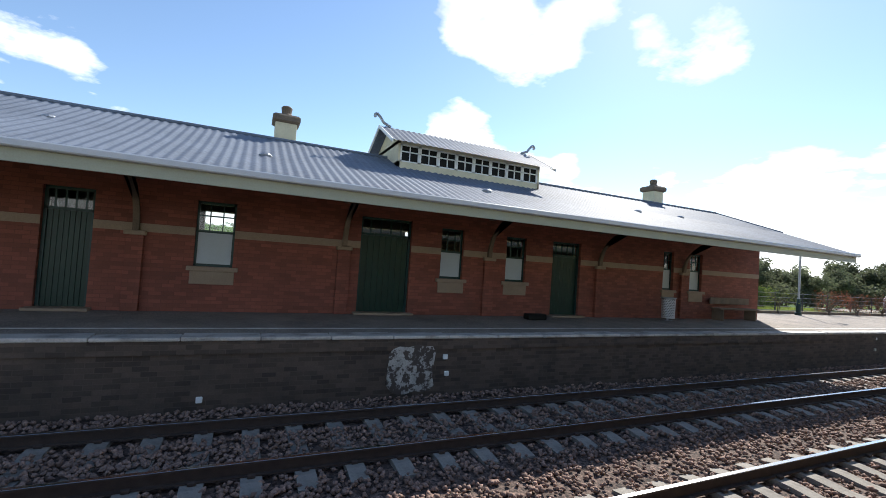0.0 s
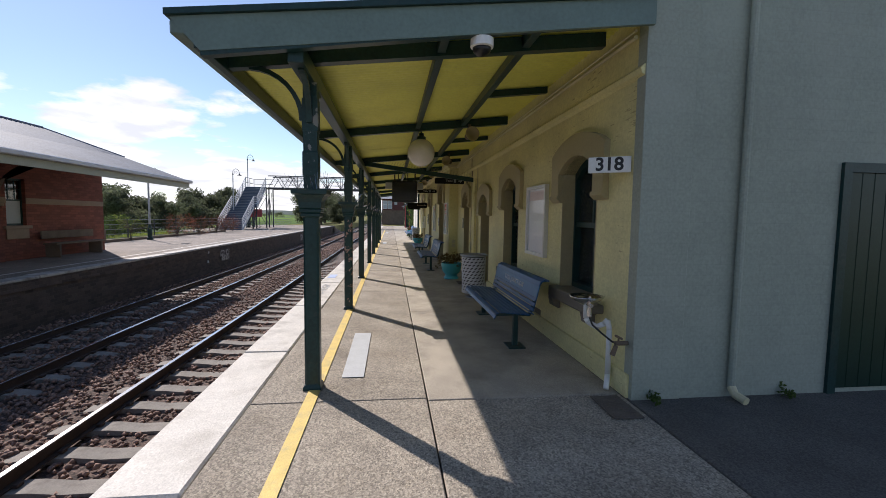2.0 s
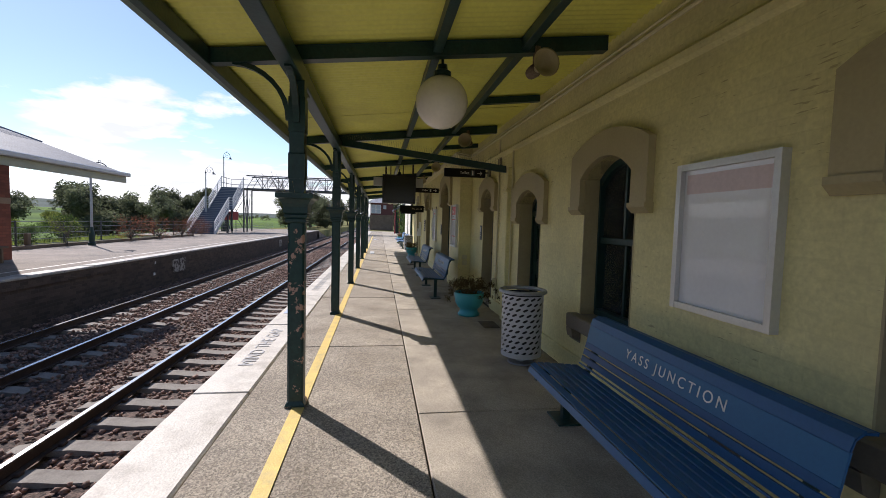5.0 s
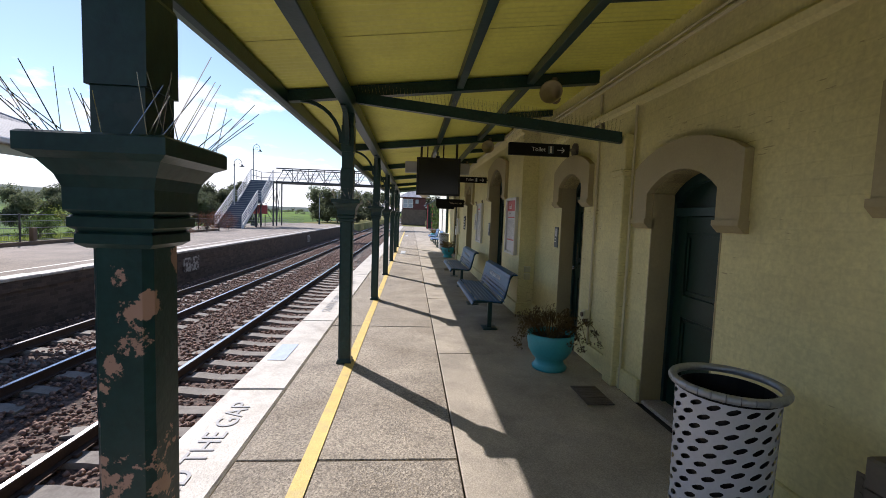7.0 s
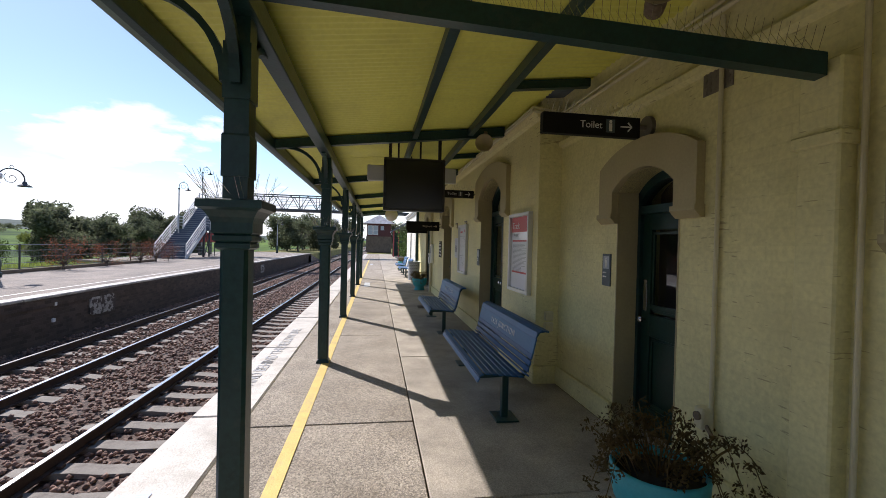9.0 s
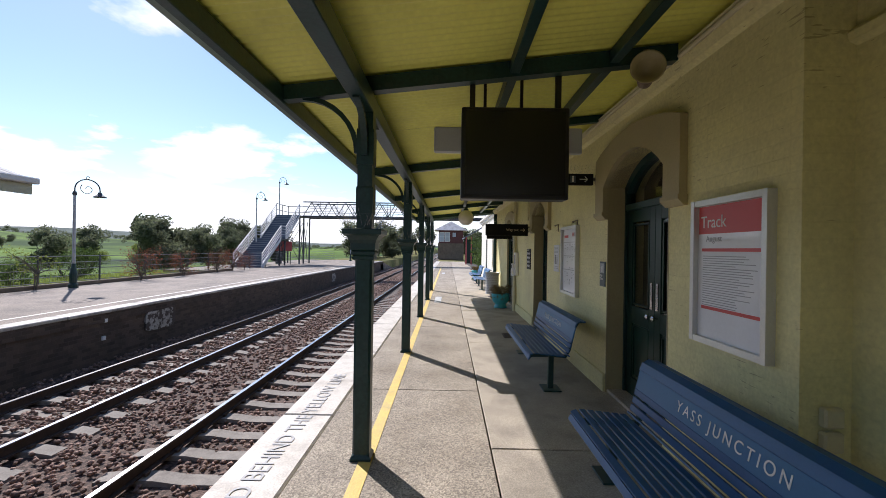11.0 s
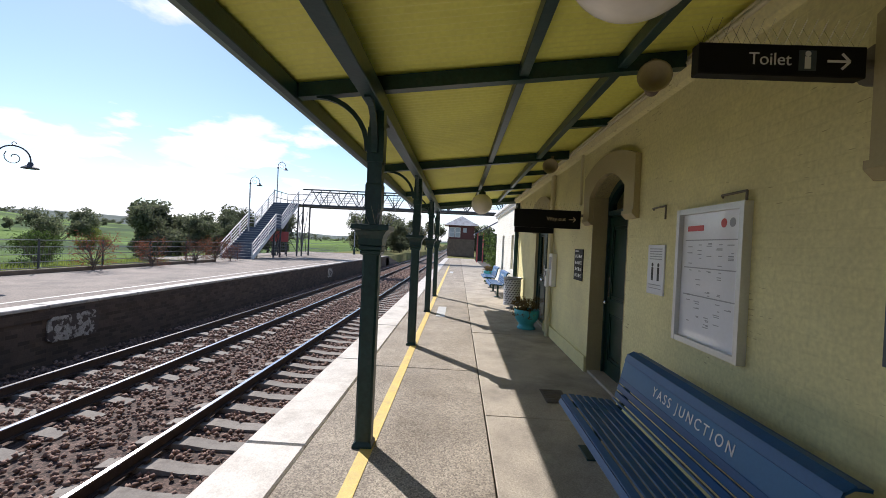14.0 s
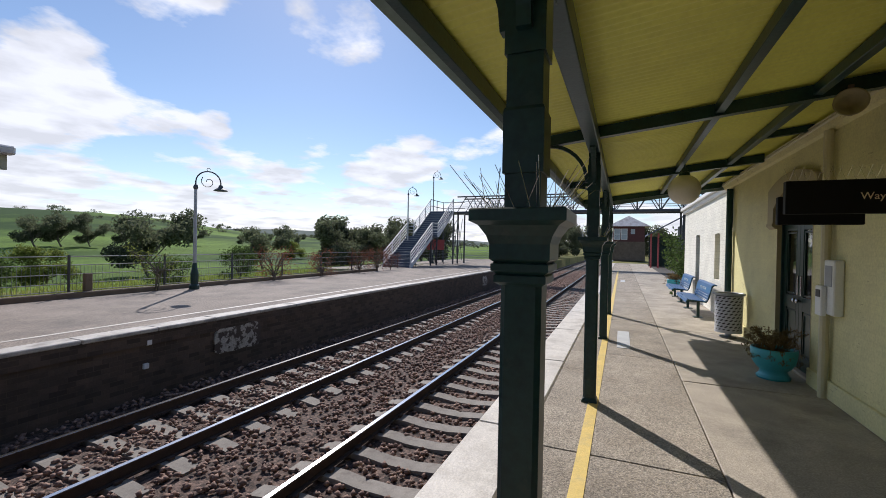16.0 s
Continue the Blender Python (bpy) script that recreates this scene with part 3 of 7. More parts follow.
# drain lids
for cx, cy in ((5.85, -2.28), (-0.56, -2.44), (14.7, -1.75)):
    bm = B()
    box(bm, cx - 0.2, cx + 0.2, cy - 0.12, cy + 0.12, 0.003, 0.012, 0.003)
    lid = tagged(mesh_ob("drain_lid", bm, M["lid"]), "rusty metal drain lid set in the concrete", "drain", "drain lids")
    for i in range(7):
        bm = B()
        box(bm, cx - 0.18 + i * 0.055, cx - 0.155 + i * 0.055, cy - 0.1, cy + 0.1, 0.0125, 0.016)
        part("bar", bm, M["lid"], lid)

# ---- railway ----
RAIL_Z = -1.08


def track(yc, label):
    t = thing("railway_track", pose(0, yc, 0), label, "railway track", "tracks")
    for s in (-1, 1):
        bm = B()
        y = s * 0.7525
        box(bm, -60, 400, y - 0.07, y + 0.07, RAIL_Z - 0.16, RAIL_Z - 0.145)
        box(bm, -60, 400, y - 0.009, y + 0.009, RAIL_Z - 0.146, RAIL_Z - 0.03)
        box(bm, -60, 400, y - 0.035, y + 0.035, RAIL_Z - 0.032, RAIL_Z - 0.004)
        r = part("rail", bm, M["rail"], t, "rusty steel rail")
        bm = B()
        box(bm, -60, 400, y - 0.031, y + 0.031, RAIL_Z - 0.005, RAIL_Z, 0.002)
        part("running_surface", bm, M["railtop"], r, "polished rail head")
    bm = B()
    prism(bm, [(-1.25, RAIL_Z - 0.34), (1.25, RAIL_Z - 0.34), (1.23, RAIL_Z - 0.20), (0.95, RAIL_Z - 0.162), (0.5, RAIL_Z - 0.165), (0.2, RAIL_Z - 0.20), (-0.2, RAIL_Z - 0.20), (-0.5, RAIL_Z - 0.165), (-0.95, RAIL_Z - 0.162), (-1.23, RAIL_Z - 0.20)], "x", -0.12, 0.12)
    first = part("sleeper", bm, M["sleeper"], t)
    first.location = (-14, 0, 0)
    bmf = B()
    for s in (-1, 1):
        for d in (-0.085, 0.085):
            yy = s * 0.7525 + d
            box(bmf, -0.045, 0.045, yy - 0.03, yy + 0.03, RAIL_Z - 0.162, RAIL_Z - 0.12, 0.008)
    clip = part("rail_clip", bmf, M["rail"], first, "rusty rail clips")
    clip["kind"] = "stuff"
    for i in range(1, 125):
        s = shared("sleeper", first, t, (-14 + i * 0.62, rnd.uniform(-0.02, 0.02), 0))
        if i < 70:
            shared("rail_clip", clip, s, (0, 0, 0))["kind"] = "stuff"
    V, F = [], []
    for i in range(400):
        x, k = 63.5 + i * 0.62, len(V)
        for dx in (-0.12, 0.12):
            for dy in (-1.25, 1.25):
                V.append((x + dx, dy, RAIL_Z - 0.165))
        F.append((k, k + 2, k + 3, k + 1))
    o = from_np("far_sleepers", np.array(V), np.array(F), M["sleeper"], t)
    o["kind"] = "stuff"
    return t


track(2.33, "straight railway track on concrete sleepers beside the platform")
track(5.86, "second railway track below the far platform wall")


def ballast():
    """Crushed stones: squashed irregular octahedra scattered over the bed, thinner far off."""
    rng = np.random.default_rng(3)
    n = 46000
    u = rng.random(n)
    x = -9 + 75 * u ** 1.55
    y = 0.95 + 6.65 * rng.random(n)
    size = 0.032 + 0.022 * rng.random(n) + 0.0008 * np.maximum(0, x - 12)
    z = np.full(n, RAIL_Z - 0.215)
    for yc in (2.33, 5.86):
        d = np.abs(y - yc)
        z = np.where(d < 1.3, np.minimum(z, RAIL_Z - 0.205), z)
    z = z + rng.uniform(-0.02, 0.016, n) + 0.03 * (np.abs(y - 4.15) < 0.9) + 0.05 * (np.abs(y - 5.86) < 0.45) + 0.045 * (y > 7.0)
    keep = np.ones(n, bool)
    for yc in (2.33, 5.86):
        on = (np.abs(y - yc) < 1.2) & ((np.abs(y - yc) > 0.45) | (yc < 4)) & (np.abs(((x + 14) / 0.62) % 1 - 0.5) > 0.33)
        keep &= ~on
        for s in (-1, 1):
            keep &= np.abs(y - (yc + s * 0.7525)) > 0.10
    x, y, z, size = x[keep], y[keep], z[keep], size[keep]
    n = len(x)
    base = np.array([(1, 0, 0), (0, 1, 0), (-1, 0, 0), (0, -1, 0), (0, 0, 0.8), (0, 0, -0.8)], float)
    f = np.array([(0, 1, 4), (1, 2, 4), (2, 3, 4), (3, 0, 4), (1, 0, 5), (2, 1, 5), (3, 2, 5), (0, 3, 5)])
    a, t = rng.uniform(0, 6.28, n), rng.uniform(-0.6, 0.6, n)
    V = base[None] * rng.uniform(0.6, 1.25, (n, 6, 1)) * size[:, None, None]
    c, s = np.cos(a)[:, None], np.sin(a)[:, None]
    vx, vy, vz = V[..., 0] * c - V[..., 1] * s, V[..., 0] * s + V[..., 1] * c, V[..., 2]
    ct, st = np.cos(t)[:, None], np.sin(t)[:, None]
    vx, vz = vx * ct - vz * st, vx * st + vz * ct
    P = np.stack([vx + x[:, None], vy + y[:, None], vz + z[:, None]], -1).reshape(-1, 3)
    F = (f[None] + 6 * np.arange(n)[:, None, None]).reshape(-1, 3)
    o = from_np("ballast_stones", P, F, M["ballast"])
    tagged(o, "brown crushed stone ballast between the rails", "ballast", kind="stuff")


ballast()
bm = B()
prism(bm, [(0.6, -1.5), (0.6, RAIL_Z - 0.24), (3.4, RAIL_Z - 0.235), (4.15, RAIL_Z - 0.215), (4.9, RAIL_Z - 0.235), (7.64, RAIL_Z - 0.24), (7.64, -1.5)], "x", -60, 420)
tagged(mesh_ob("track_bed", bm, M["ballast_bed"]), "dark stone bed under the two tracks", "track bed", kind="structure")

# ---- far platform ----
opp = thing("platform_far", pose(0, 0, 0), "far island platform with a sooty brick wall and white edge", "platform", kind="structure")
bm = B()
box(bm, -40, 62, OPP + 0.02, OPP + 0.3, -1.5, -0.12)
part("face_wall", bm, M["brick_dark"], opp, "sooty stained brick platform wall")
bm = B()
prism(bm, [(60.0, -1.4), (72.0, -1.4), (60.0, -0.02)], "y", OPP + 0.02, 13.0)
part("ramp", bm, M["asphalt"], opp)
bm = B()
prism(bm, [(OPP + 0.3, -1.45), (OPP + 0.3, -0.052), (10.2, -0.002), (13.05, -0.002), (13.05, -1.45)], "x", -40, 61)
box(bm, 34, 61, 13.0, 17.5, -1.45, -0.004)
part("surface", bm, M["asphalt"], opp, "patched brown asphalt")
x = -40.0
while x < 61:
    n = min(61, x + 1.22)
    bm = B()
    dz = rnd.uniform(-0.008, 0.006)
    box(bm, x + 0.004, n - 0.004, OPP - 0.04 + rnd.uniform(-0.012, 0.012), OPP + 0.36, -0.115, -0.045 + dz, 0.014)
    part("coping", bm, M["old_edge"], opp)
    x = n
bm = B()
prism(bm, [(OPP + 0.78, -0.045), (OPP + 0.78, -0.0375), (OPP + 0.86, -0.036), (OPP + 0.86, -0.045)], "x", -40, 61)
part("white_line", bm, M["white_edge"], opp)
bm = B()
box(bm, -40, 34, 13.0, 13.18, -0.5, 0.14, 0.02)
part("kerb", bm, M["wood"], opp, "low dark kerb along the back")
# corbel course and pale patches of old render on the wall
bm = B()
box(bm, -40, 62, OPP - 0.015, OPP + 0.03, -0.34, -0.116)
part("corbel", bm, M["brick_dark"], opp)
for cx, w, z0, z1 in ((-1.75, 1.0, -1.2, -0.28), (19.2, 1.25, -0.85, -0.3), (38.0, 0.9, -0.9, -0.3)):
    bm = B()
    vs = []
    for i in range(22):
        a = 2 * math.pi * i / 22
        k = 1 + 0.16 * noise.noise(Vector((cx + 3 * math.cos(a), 3 * math.sin(a), 0.7)))
        vs.append((cx + w / 2 * k * max(-1, min(1, 1.3 * math.cos(a))), (z0 + z1) / 2 + (z1 - z0) / 2 * k * max(-1, min(1, 1.3 * math.sin(a)))))
    prism(bm, vs, "y", OPP - 0.02, OPP + 0.03)
    part("render_patch", bm, M["render_patch"], opp, "flaking pale render patch")
for cx, cz in ((17.2, -0.3), (17.15, -0.72), (-1.0, -0.5), (-0.95, -0.85), (-5.5, -1.1)):
    bm = B()
    box(bm, cx - 0.05, cx + 0.05, OPP - 0.02, OPP + 0.03, cz - 0.05, cz + 0.05, 0.01)
    part("number_plate", bm, M["white"], opp)


# ---- station building, near side ----
def wall_run(bm, x0, x1, front, back, z0, z1, openings):
    """A wall along x from z0 to z1, with openings (xa, xb, sill, spring, top) under segmental arches."""
    x = x0
    for xa, xb, sill, spring, top in sorted(openings):
        box(bm, x, xa, back, front, z0, z1)
        if sill > z0:
            box(bm, xa, xb, back, front, z0, sill)
        prism(bm, arc(xa, xb, spring, top) + [(xb, z1), (xa, z1)], "y", back, front)
        x = xb
    box(bm, x, x1, back, front, z0, z1)


def hood(parent, front, xa, xb, spring, top, zb, w=0.21, label="tan painted label moulding over the arch"):
    """A projecting hood mould with drops and stop blocks."""
    bm = B()
    k = 0.025
    outer = [(xa - w, zb)] + [(xa - w, top + 0.06)] + arc(xa - w, xb + w, top + 0.065, top + 0.225)[1:-1] + [(xb + w, top + 0.06), (xb + w, zb)]
    inner = [(xb, zb), (xb, spring)] + arc(xa, xb, spring, top)[::-1][1:-1] + [(xa, spring), (xa, zb)]
    n = len(outer)
    O = [[bm.verts.new((p[0], y, p[1])) for p in outer] for y in (front - 0.01, front + 0.06)]
    m = len(inner)
    I = [[bm.verts.new((p[0], y, p[1])) for p in inner[::-1]] for y in (front - 0.30, front + 0.06)]
    # both runs have the same number of points
    for a, b in zip(range(n - 1), range(m - 1)):
        bm.faces.new((O[0][a], O[0][a + 1], O[1][a + 1], O[1][a]))
        bm.faces.new((I[0][b], I[1][b], I[1][b + 1], I[0][b + 1]))
        bm.faces.new((O[1][a], O[1][a + 1], I[1][b + 1], I[1][b]))
    for i in (0, -1):
        f = (O[0][i], O[1][i], I[1][i], bm.verts.new(I[1][i].co + Vector((0, -0.07, 0))))
        bm.faces.new(f)
    bmesh.ops.recalc_face_normals(bm, faces=bm.faces[:])
    h = part("hood_mould", bm, M["tan"], parent, label)
    for a, b in ((xa - w - 0.01, xa + 0.012), (xb - 0.012, xb + w + 0.01)):
        bm = B()
        prism(bm, [(front - 0.01, zb - 0.06), (front + 0.03, zb - 0.06), (front + 0.075, zb - 0.015), (front + 0.075, zb + 0.02), (front - 0.01, zb + 0.02)], "x", a, b)
        part("stop_block", bm, M["tan"], h)


def jambs(parent, front, xa, xb, sill, spring):
    for s, x in ((1, xa), (-1, xb)):
        bm = B()
        a, b = sorted((x, x + s * 0.012))
        box(bm, a, b, front - 0.30, front + 0.004, sill, spring)
        part("jamb", bm, M["tan"], parent)


station = thing("station_wall", pose(0, 0, 0), "cream painted brick station front with tan label mouldings", "wall", kind="structure")
W_A = [(0.29, 1.14, 0.69, 1.98, 2.14), (2.86, 3.72, 0.62, 1.95, 2.12), (4.87, 5.70, 0.0, 1.80, 1.96), (7.13, 7.89, 0.0, 1.98, 2.13)]
W_C = [(10.33, 11.66, 0.0, 2.26, 2.53), (14.55, 15.72, 0.0, 2.26, 2.47), (18.45, 19.75, 0.0, 2.2, 2.42)]
bm = B()
wall_run(bm, -0.44, 9.06, WALL, WALL - 0.4, 0, 5.0, W_A)
part("front_section", bm, M["cream"], station)
bm = B()
wall_run(bm, 9.04, 23.2, BAY, BAY - 0.4, 0, 5.0, W_C)
part("bay_section", bm, M["cream"], station)
# end wall faces away from the sun; its shade is in the material colour
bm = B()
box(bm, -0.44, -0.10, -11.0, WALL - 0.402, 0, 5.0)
endw = part("end_section", bm, M["cream_end_shaded"], station, "cream painted end wall, coloured grey-green for sky-lit shade")
bm = B()
edges_a = [-0.41] + [v for w in W_A if w[2] == 0 for v in (w[0], w[1])] + [9.04]
for a, b in zip(edges_a[::2], edges_a[1::2]):
    box(bm, a, b, WALL - 0.001, WALL + 0.035, 0, 0.2, 0.008)
edges_c = [9.02] + [v for w in W_C for v in (w[0], w[1])] + [23.2]
for a, b in zip(edges_c[::2], edges_c[1::2]):
    box(bm, a, b, BAY - 0.001, BAY + 0.035, 0, 0.2, 0.008)
box(bm, 9.005, 9.04, WALL, BAY + 0.03, 0, 0.2, 0.006)
part("plinth", bm, M["cream"], station)
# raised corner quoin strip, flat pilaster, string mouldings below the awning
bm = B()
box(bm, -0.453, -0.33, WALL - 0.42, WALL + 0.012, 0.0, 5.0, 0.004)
part("quoin", bm, M["cream_end_shaded"], station, "cream painted corner strip, coloured grey-green for sky-lit shade")
bm = B()
box(bm, 6.06, 6.25, WALL - 0.01, WALL + 0.09, 0, 2.36, 0.01)
box(bm, 6.04, 6.27, WALL - 0.01, WALL + 0.11, 1.98, 2.04, 0.008)
part("pilaster", bm, M["cream"], station)
bm = B()
prism(bm, [(WALL, 2.60), (WALL + 0.04, 2.62), (WALL + 0.05, 2.66), (WALL + 0.02, 2.69), (WALL, 2.69)], "x", -0.44, 9.04)
prism(bm, [(BAY, 2.90), (BAY + 0.05, 2.92), (BAY + 0.08, 2.99), (BAY + 0.03, 3.03), (BAY, 3.03)], "x", 8.99, 23.2)
part("string_course", bm, M["cream"], station)
HOODS = [(W_A[0], 1.72), (W_A[1], 1.67), (W_A[2], 1.57), (W_A[3], 1.78)]
for (xa, xb, sill, spring, top), zb in HOODS:
    hood(station, WALL, xa, xb, spring, top, zb)
    jambs(station, WALL, xa, xb, sill, spring)
for xa, xb, sill, spring, top in W_C:
    hood(station, BAY, xa, xb, spring, top, 1.97, 0.25)
    jambs(station, BAY, xa, xb, sill, spring)
# rooms behind the openings, their dimness put into the dark colour; back walls and roof
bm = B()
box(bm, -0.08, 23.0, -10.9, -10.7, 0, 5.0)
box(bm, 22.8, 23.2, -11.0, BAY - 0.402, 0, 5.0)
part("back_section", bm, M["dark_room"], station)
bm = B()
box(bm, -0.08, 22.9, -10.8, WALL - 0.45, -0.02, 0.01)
tagged(mesh_ob("floor_inside", bm, M["dark_room"]), "bare floor inside the station, coloured dark for a dim room", "floor", kind="structure")
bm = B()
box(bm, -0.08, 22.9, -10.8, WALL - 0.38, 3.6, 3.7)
tagged(mesh_ob("ceiling", bm, M["dark_room"]), "ceiling inside the station, coloured dark for a dim room", "ceiling", kind="structure")
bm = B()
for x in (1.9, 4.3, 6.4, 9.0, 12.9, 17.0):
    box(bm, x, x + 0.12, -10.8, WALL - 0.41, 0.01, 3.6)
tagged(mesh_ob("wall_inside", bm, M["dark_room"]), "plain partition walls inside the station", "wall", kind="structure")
bm = B()
prism(bm, [(-2.22, 5.04), (-6.7, 7.3), (-11.4, 5.04)], "x", -0.9, 23.5)
roof = tagged(mesh_ob("roof_main", bm, M["iron_roof"]), "grey iron main roof of the station", "roof", kind="structure")
bm = B()
box(bm, -0.75, 23.5, -2.30, -2.18, 5.03, 5.16, 0.01)
box(bm, -0.75, 23.5, WALL, -2.28, 5.0, 5.025)
part("eave_gutter", bm, M["fascia"], roof, "grey-green eave gutter")


def sash_window(xa, xb, sill, spring, top, front):
    """Two-light sash with hammered glass above and dark panes below."""
    t = thing("window_1", pose((xa + xb) / 2, front - 0.19, sill), "dark green sash window with hammered glass upper panes", "window", "platform windows", kind="structure")
    w, h, hs = (xb - xa) / 2 - 0.012, top - sill, spring - sill
    bm = B()
    for s in (-1, 1):
        box(bm, s * w - 0.03, s * w + 0.03, -0.05, 0.05, 0.02, hs + 0.02)
    box(bm, -w, w, -0.05, 0.05, 0.0, 0.07, 0.006)
    head = arc(-w, w, hs, h)
    prism(bm, head + [(p[0] * 0.9, p[1] - 0.06) for p in head[::-1]], "y", -0.05, 0.05)
    fr = part("frame", bm, M["green"], t)
    mid = hs * 0.56
    bm = B()
    box(bm, -w, w, -0.03, 0.03, mid - 0.03, mid + 0.03, 0.005)
    box(bm, -0.016, 0.016, -0.02, 0.02, mid, h - 0.03, 0.003)
    box(bm, -0.016, 0.016, -0.045, -0.005, 0.05, mid, 0.003)
    part("glazing_bar", bm, M["green"], t)
    bm = B()
    prism(bm, [(-w + 0.01, mid)] + [(p[0] * 0.97, p[1] - 0.02) for p in head] + [(w - 0.01, mid)], "y", -0.004, 0.004)
    g = part("upper_pane", bm, M["bumpy"], t, "hammered obscure glass")
    g.visible_shadow = False
    bm = B()
    box(bm, -w + 0.01, w - 0.01, -0.03, -0.024, 0.04, mid)
    g = part("lower_pane", bm, M["bumpy"], t)
    g.visible_shadow = False
    bm = B()
    box(bm, -w - 0.09, w + 0.09, 0.02, 0.30, -0.13, 0.008, 0.012)
    part("sill", bm, M["tan_dark"], t, "dark painted stone sill")
    for s in (-1, 1):
        bm = B()
        prism(bm, [(0.20, -0.13), (0.30, -0.13), (0.28, -0.22), (0.22, -0.25), (0.20, -0.25)], "x", s * (w + 0.02) - 0.06, s * (w + 0.02) + 0.06)
        part("bracket", bm, M["tan_dark"], t)
    return t


for o in (W_A[0], W_A[1]):
    sash_window(*o, WALL)


def door_leaf(parent, x0, x1, z1, y=0.0, glass=False, handle=1, panels=2):
    """A framed leaf: stiles, rails, sunk panels, mouldings, pull plate and knob."""
    bm = B()
    st = 0.11
    box(bm, x0, x0 + st, y - 0.022, y + 0.022, 0.01, z1, 0.003)
    box(bm, x1 - st, x1, y - 0.022, y + 0.022, 0.01, z1, 0.003)
    rails = [(0.01, 0.22), (0.80, 0.98), (z1 - 0.13, z1)]
    if panels == 3:
        rails.insert(2, (1.02, 1.06))
    for a, b in rails:
        box(bm, x0 + st, x1 - st, y - 0.022, y + 0.022, a, b, 0.003)
    leaf = part("door_leaf", bm, M["door"], parent, "dark green panelled door")
    bm = B()
    box(bm, x0 + st - 0.01, x1 - st + 0.01, y - 0.010, y + 0.006, 0.2, 0.82)
    if not glass:
        box(bm, x0 + st - 0.01, x1 - st + 0.01, y - 0.010, y + 0.006, 0.96, z1 - 0.12)
    for a, b in ((0.24, 0.78), (1.0, z1 - 0.15)):
        xa, xb = x0 + st + 0.02, x1 - st - 0.02
        for q in ((xa, xb, a, a + 0.02), (xa, xb, b - 0.02, b), (xa, xa + 0.02, a, b), (xb - 0.02, xb, a, b)):
            box(bm, q[0], q[1], y + 0.004, y + 0.018, q[2], q[3])
    part("panel", bm, M["door"], leaf)
    if glass:
        bm = B()
        box(bm, x0 + st - 0.01, x1 - st + 0.01, y - 0.003, y + 0.003, 0.96, z1 - 0.12)
        g = part("pane", bm, M["glass"], leaf, "clear dark pane")
        g.visible_shadow = False
    if handle:
        hx = x1 - 0.055 if handle > 0 else x0 + 0.055
        bm = B()
        box(bm, hx - 0.022, hx + 0.022, y + 0.022, y + 0.03, 1.0, 1.26, 0.003)
        part("pull_plate", bm, M["steel"], leaf, "polished steel plate")
        bm = B()
        cyl(bm, (hx, y + 0.02, 0.93), (hx, y + 0.05, 0.93), 0.012)
        lathe(bm, [(0.012, 0), (0.028, 0.01), (0.028, 0.03), (0.01, 0.04)], 12, c=(hx, 0, 0))
        for v in bm.verts:
            if v.co.z < 0.1:
                v.co = Vector((v.co.x, y + 0.045 + v.co.z, 0.93 + v.co.y))
        part("knob", bm, M["steel"], leaf)
    return leaf


def door_set(n, o, front, leaves, glass, transom, depth=0.23):
    xa, xb, sill, spring, top = o
    w = (xb - xa) / 2 - 0.012
    t = thing(f"door_{n}", pose((xa + xb) / 2, front - depth, 0), "dark green panelled station door under an arched fanlight", "door", "station doors", kind="structure")
    bm = B()
    for s in (-1, 1):
        box(bm, s * w - 0.035, s * w + 0.035, -0.05, 0.05, 0, spring)
    box(bm, -w, w, -0.05, 0.05, transom, transom + 0.07, 0.004)
    head = arc(-w, w, spring, top)
    prism(bm, head + [(p[0] * 0.92, p[1] - 0.07) for p in head[::-1]], "y", -0.05, 0.05)
    part("frame", bm, M["green"], t)
    bm = B()
    prism(bm, [(-w + 0.02, transom + 0.06)] + [(p[0] * 0.97, p[1] - 0.03) for p in head] + [(w - 0.02, transom + 0.06)], "y", -0.006, 0.0)
    part("fanlight", bm, M["door"] if n == 1 else M["glass"], t, "dark green boarded head" if n == 1 else "dark fanlight pane").visible_shadow = n == 1
    if leaves == 1:
        door_leaf(t, -w + 0.035, w - 0.035, transom, 0, glass, 1 if n != 1 else 0, 3 if n == 2 else 2)
    else:
        door_leaf(t, -w + 0.035, -0.003, transom, 0, glass, 1)
        door_leaf(t, 0.003, w - 0.035, transom, 0, glass, -1)
    bm = B()
    box(bm, -w - 0.01, w + 0.01, -0.1, depth - 0.01, 0, 0.035, 0.008)
    part("threshold", bm, M["smooth_concrete"], t)


door_set(1, W_A[2], WALL, 1, False, 1.62)
door_set(2, W_A[3], WALL, 1, True, 1.80)
door_set(3, W_C[0], BAY, 2, True, 2.0)
door_set(4, W_C[1], BAY, 1, False, 2.02)
door_set(5, W_C[2], BAY, 2, True, 2.0, 0.1)
t = thing("door_6", pose(-0.45, -4.92, 0, 0, 0, -90), "dark green boarded door in the end wall", "door", kind="structure")
bm = B()
for i in range(7):
    box(bm, -0.42 + i * 0.12, -0.303 + i * 0.12, 0.0, 0.05, 0.04, 1.90, 0.004)
part("door_leaf", bm, M["door"], t)
bm = B()
box(bm, -0.5, -0.42, -0.02, 0.06, 0, 1.98)
box(bm, 0.42, 0.5, -0.02, 0.06, 0, 1.98)
box(bm, -0.42, 0.42, -0.02, 0.06, 1.90, 1.98)
part("frame", bm, M["green"], t)

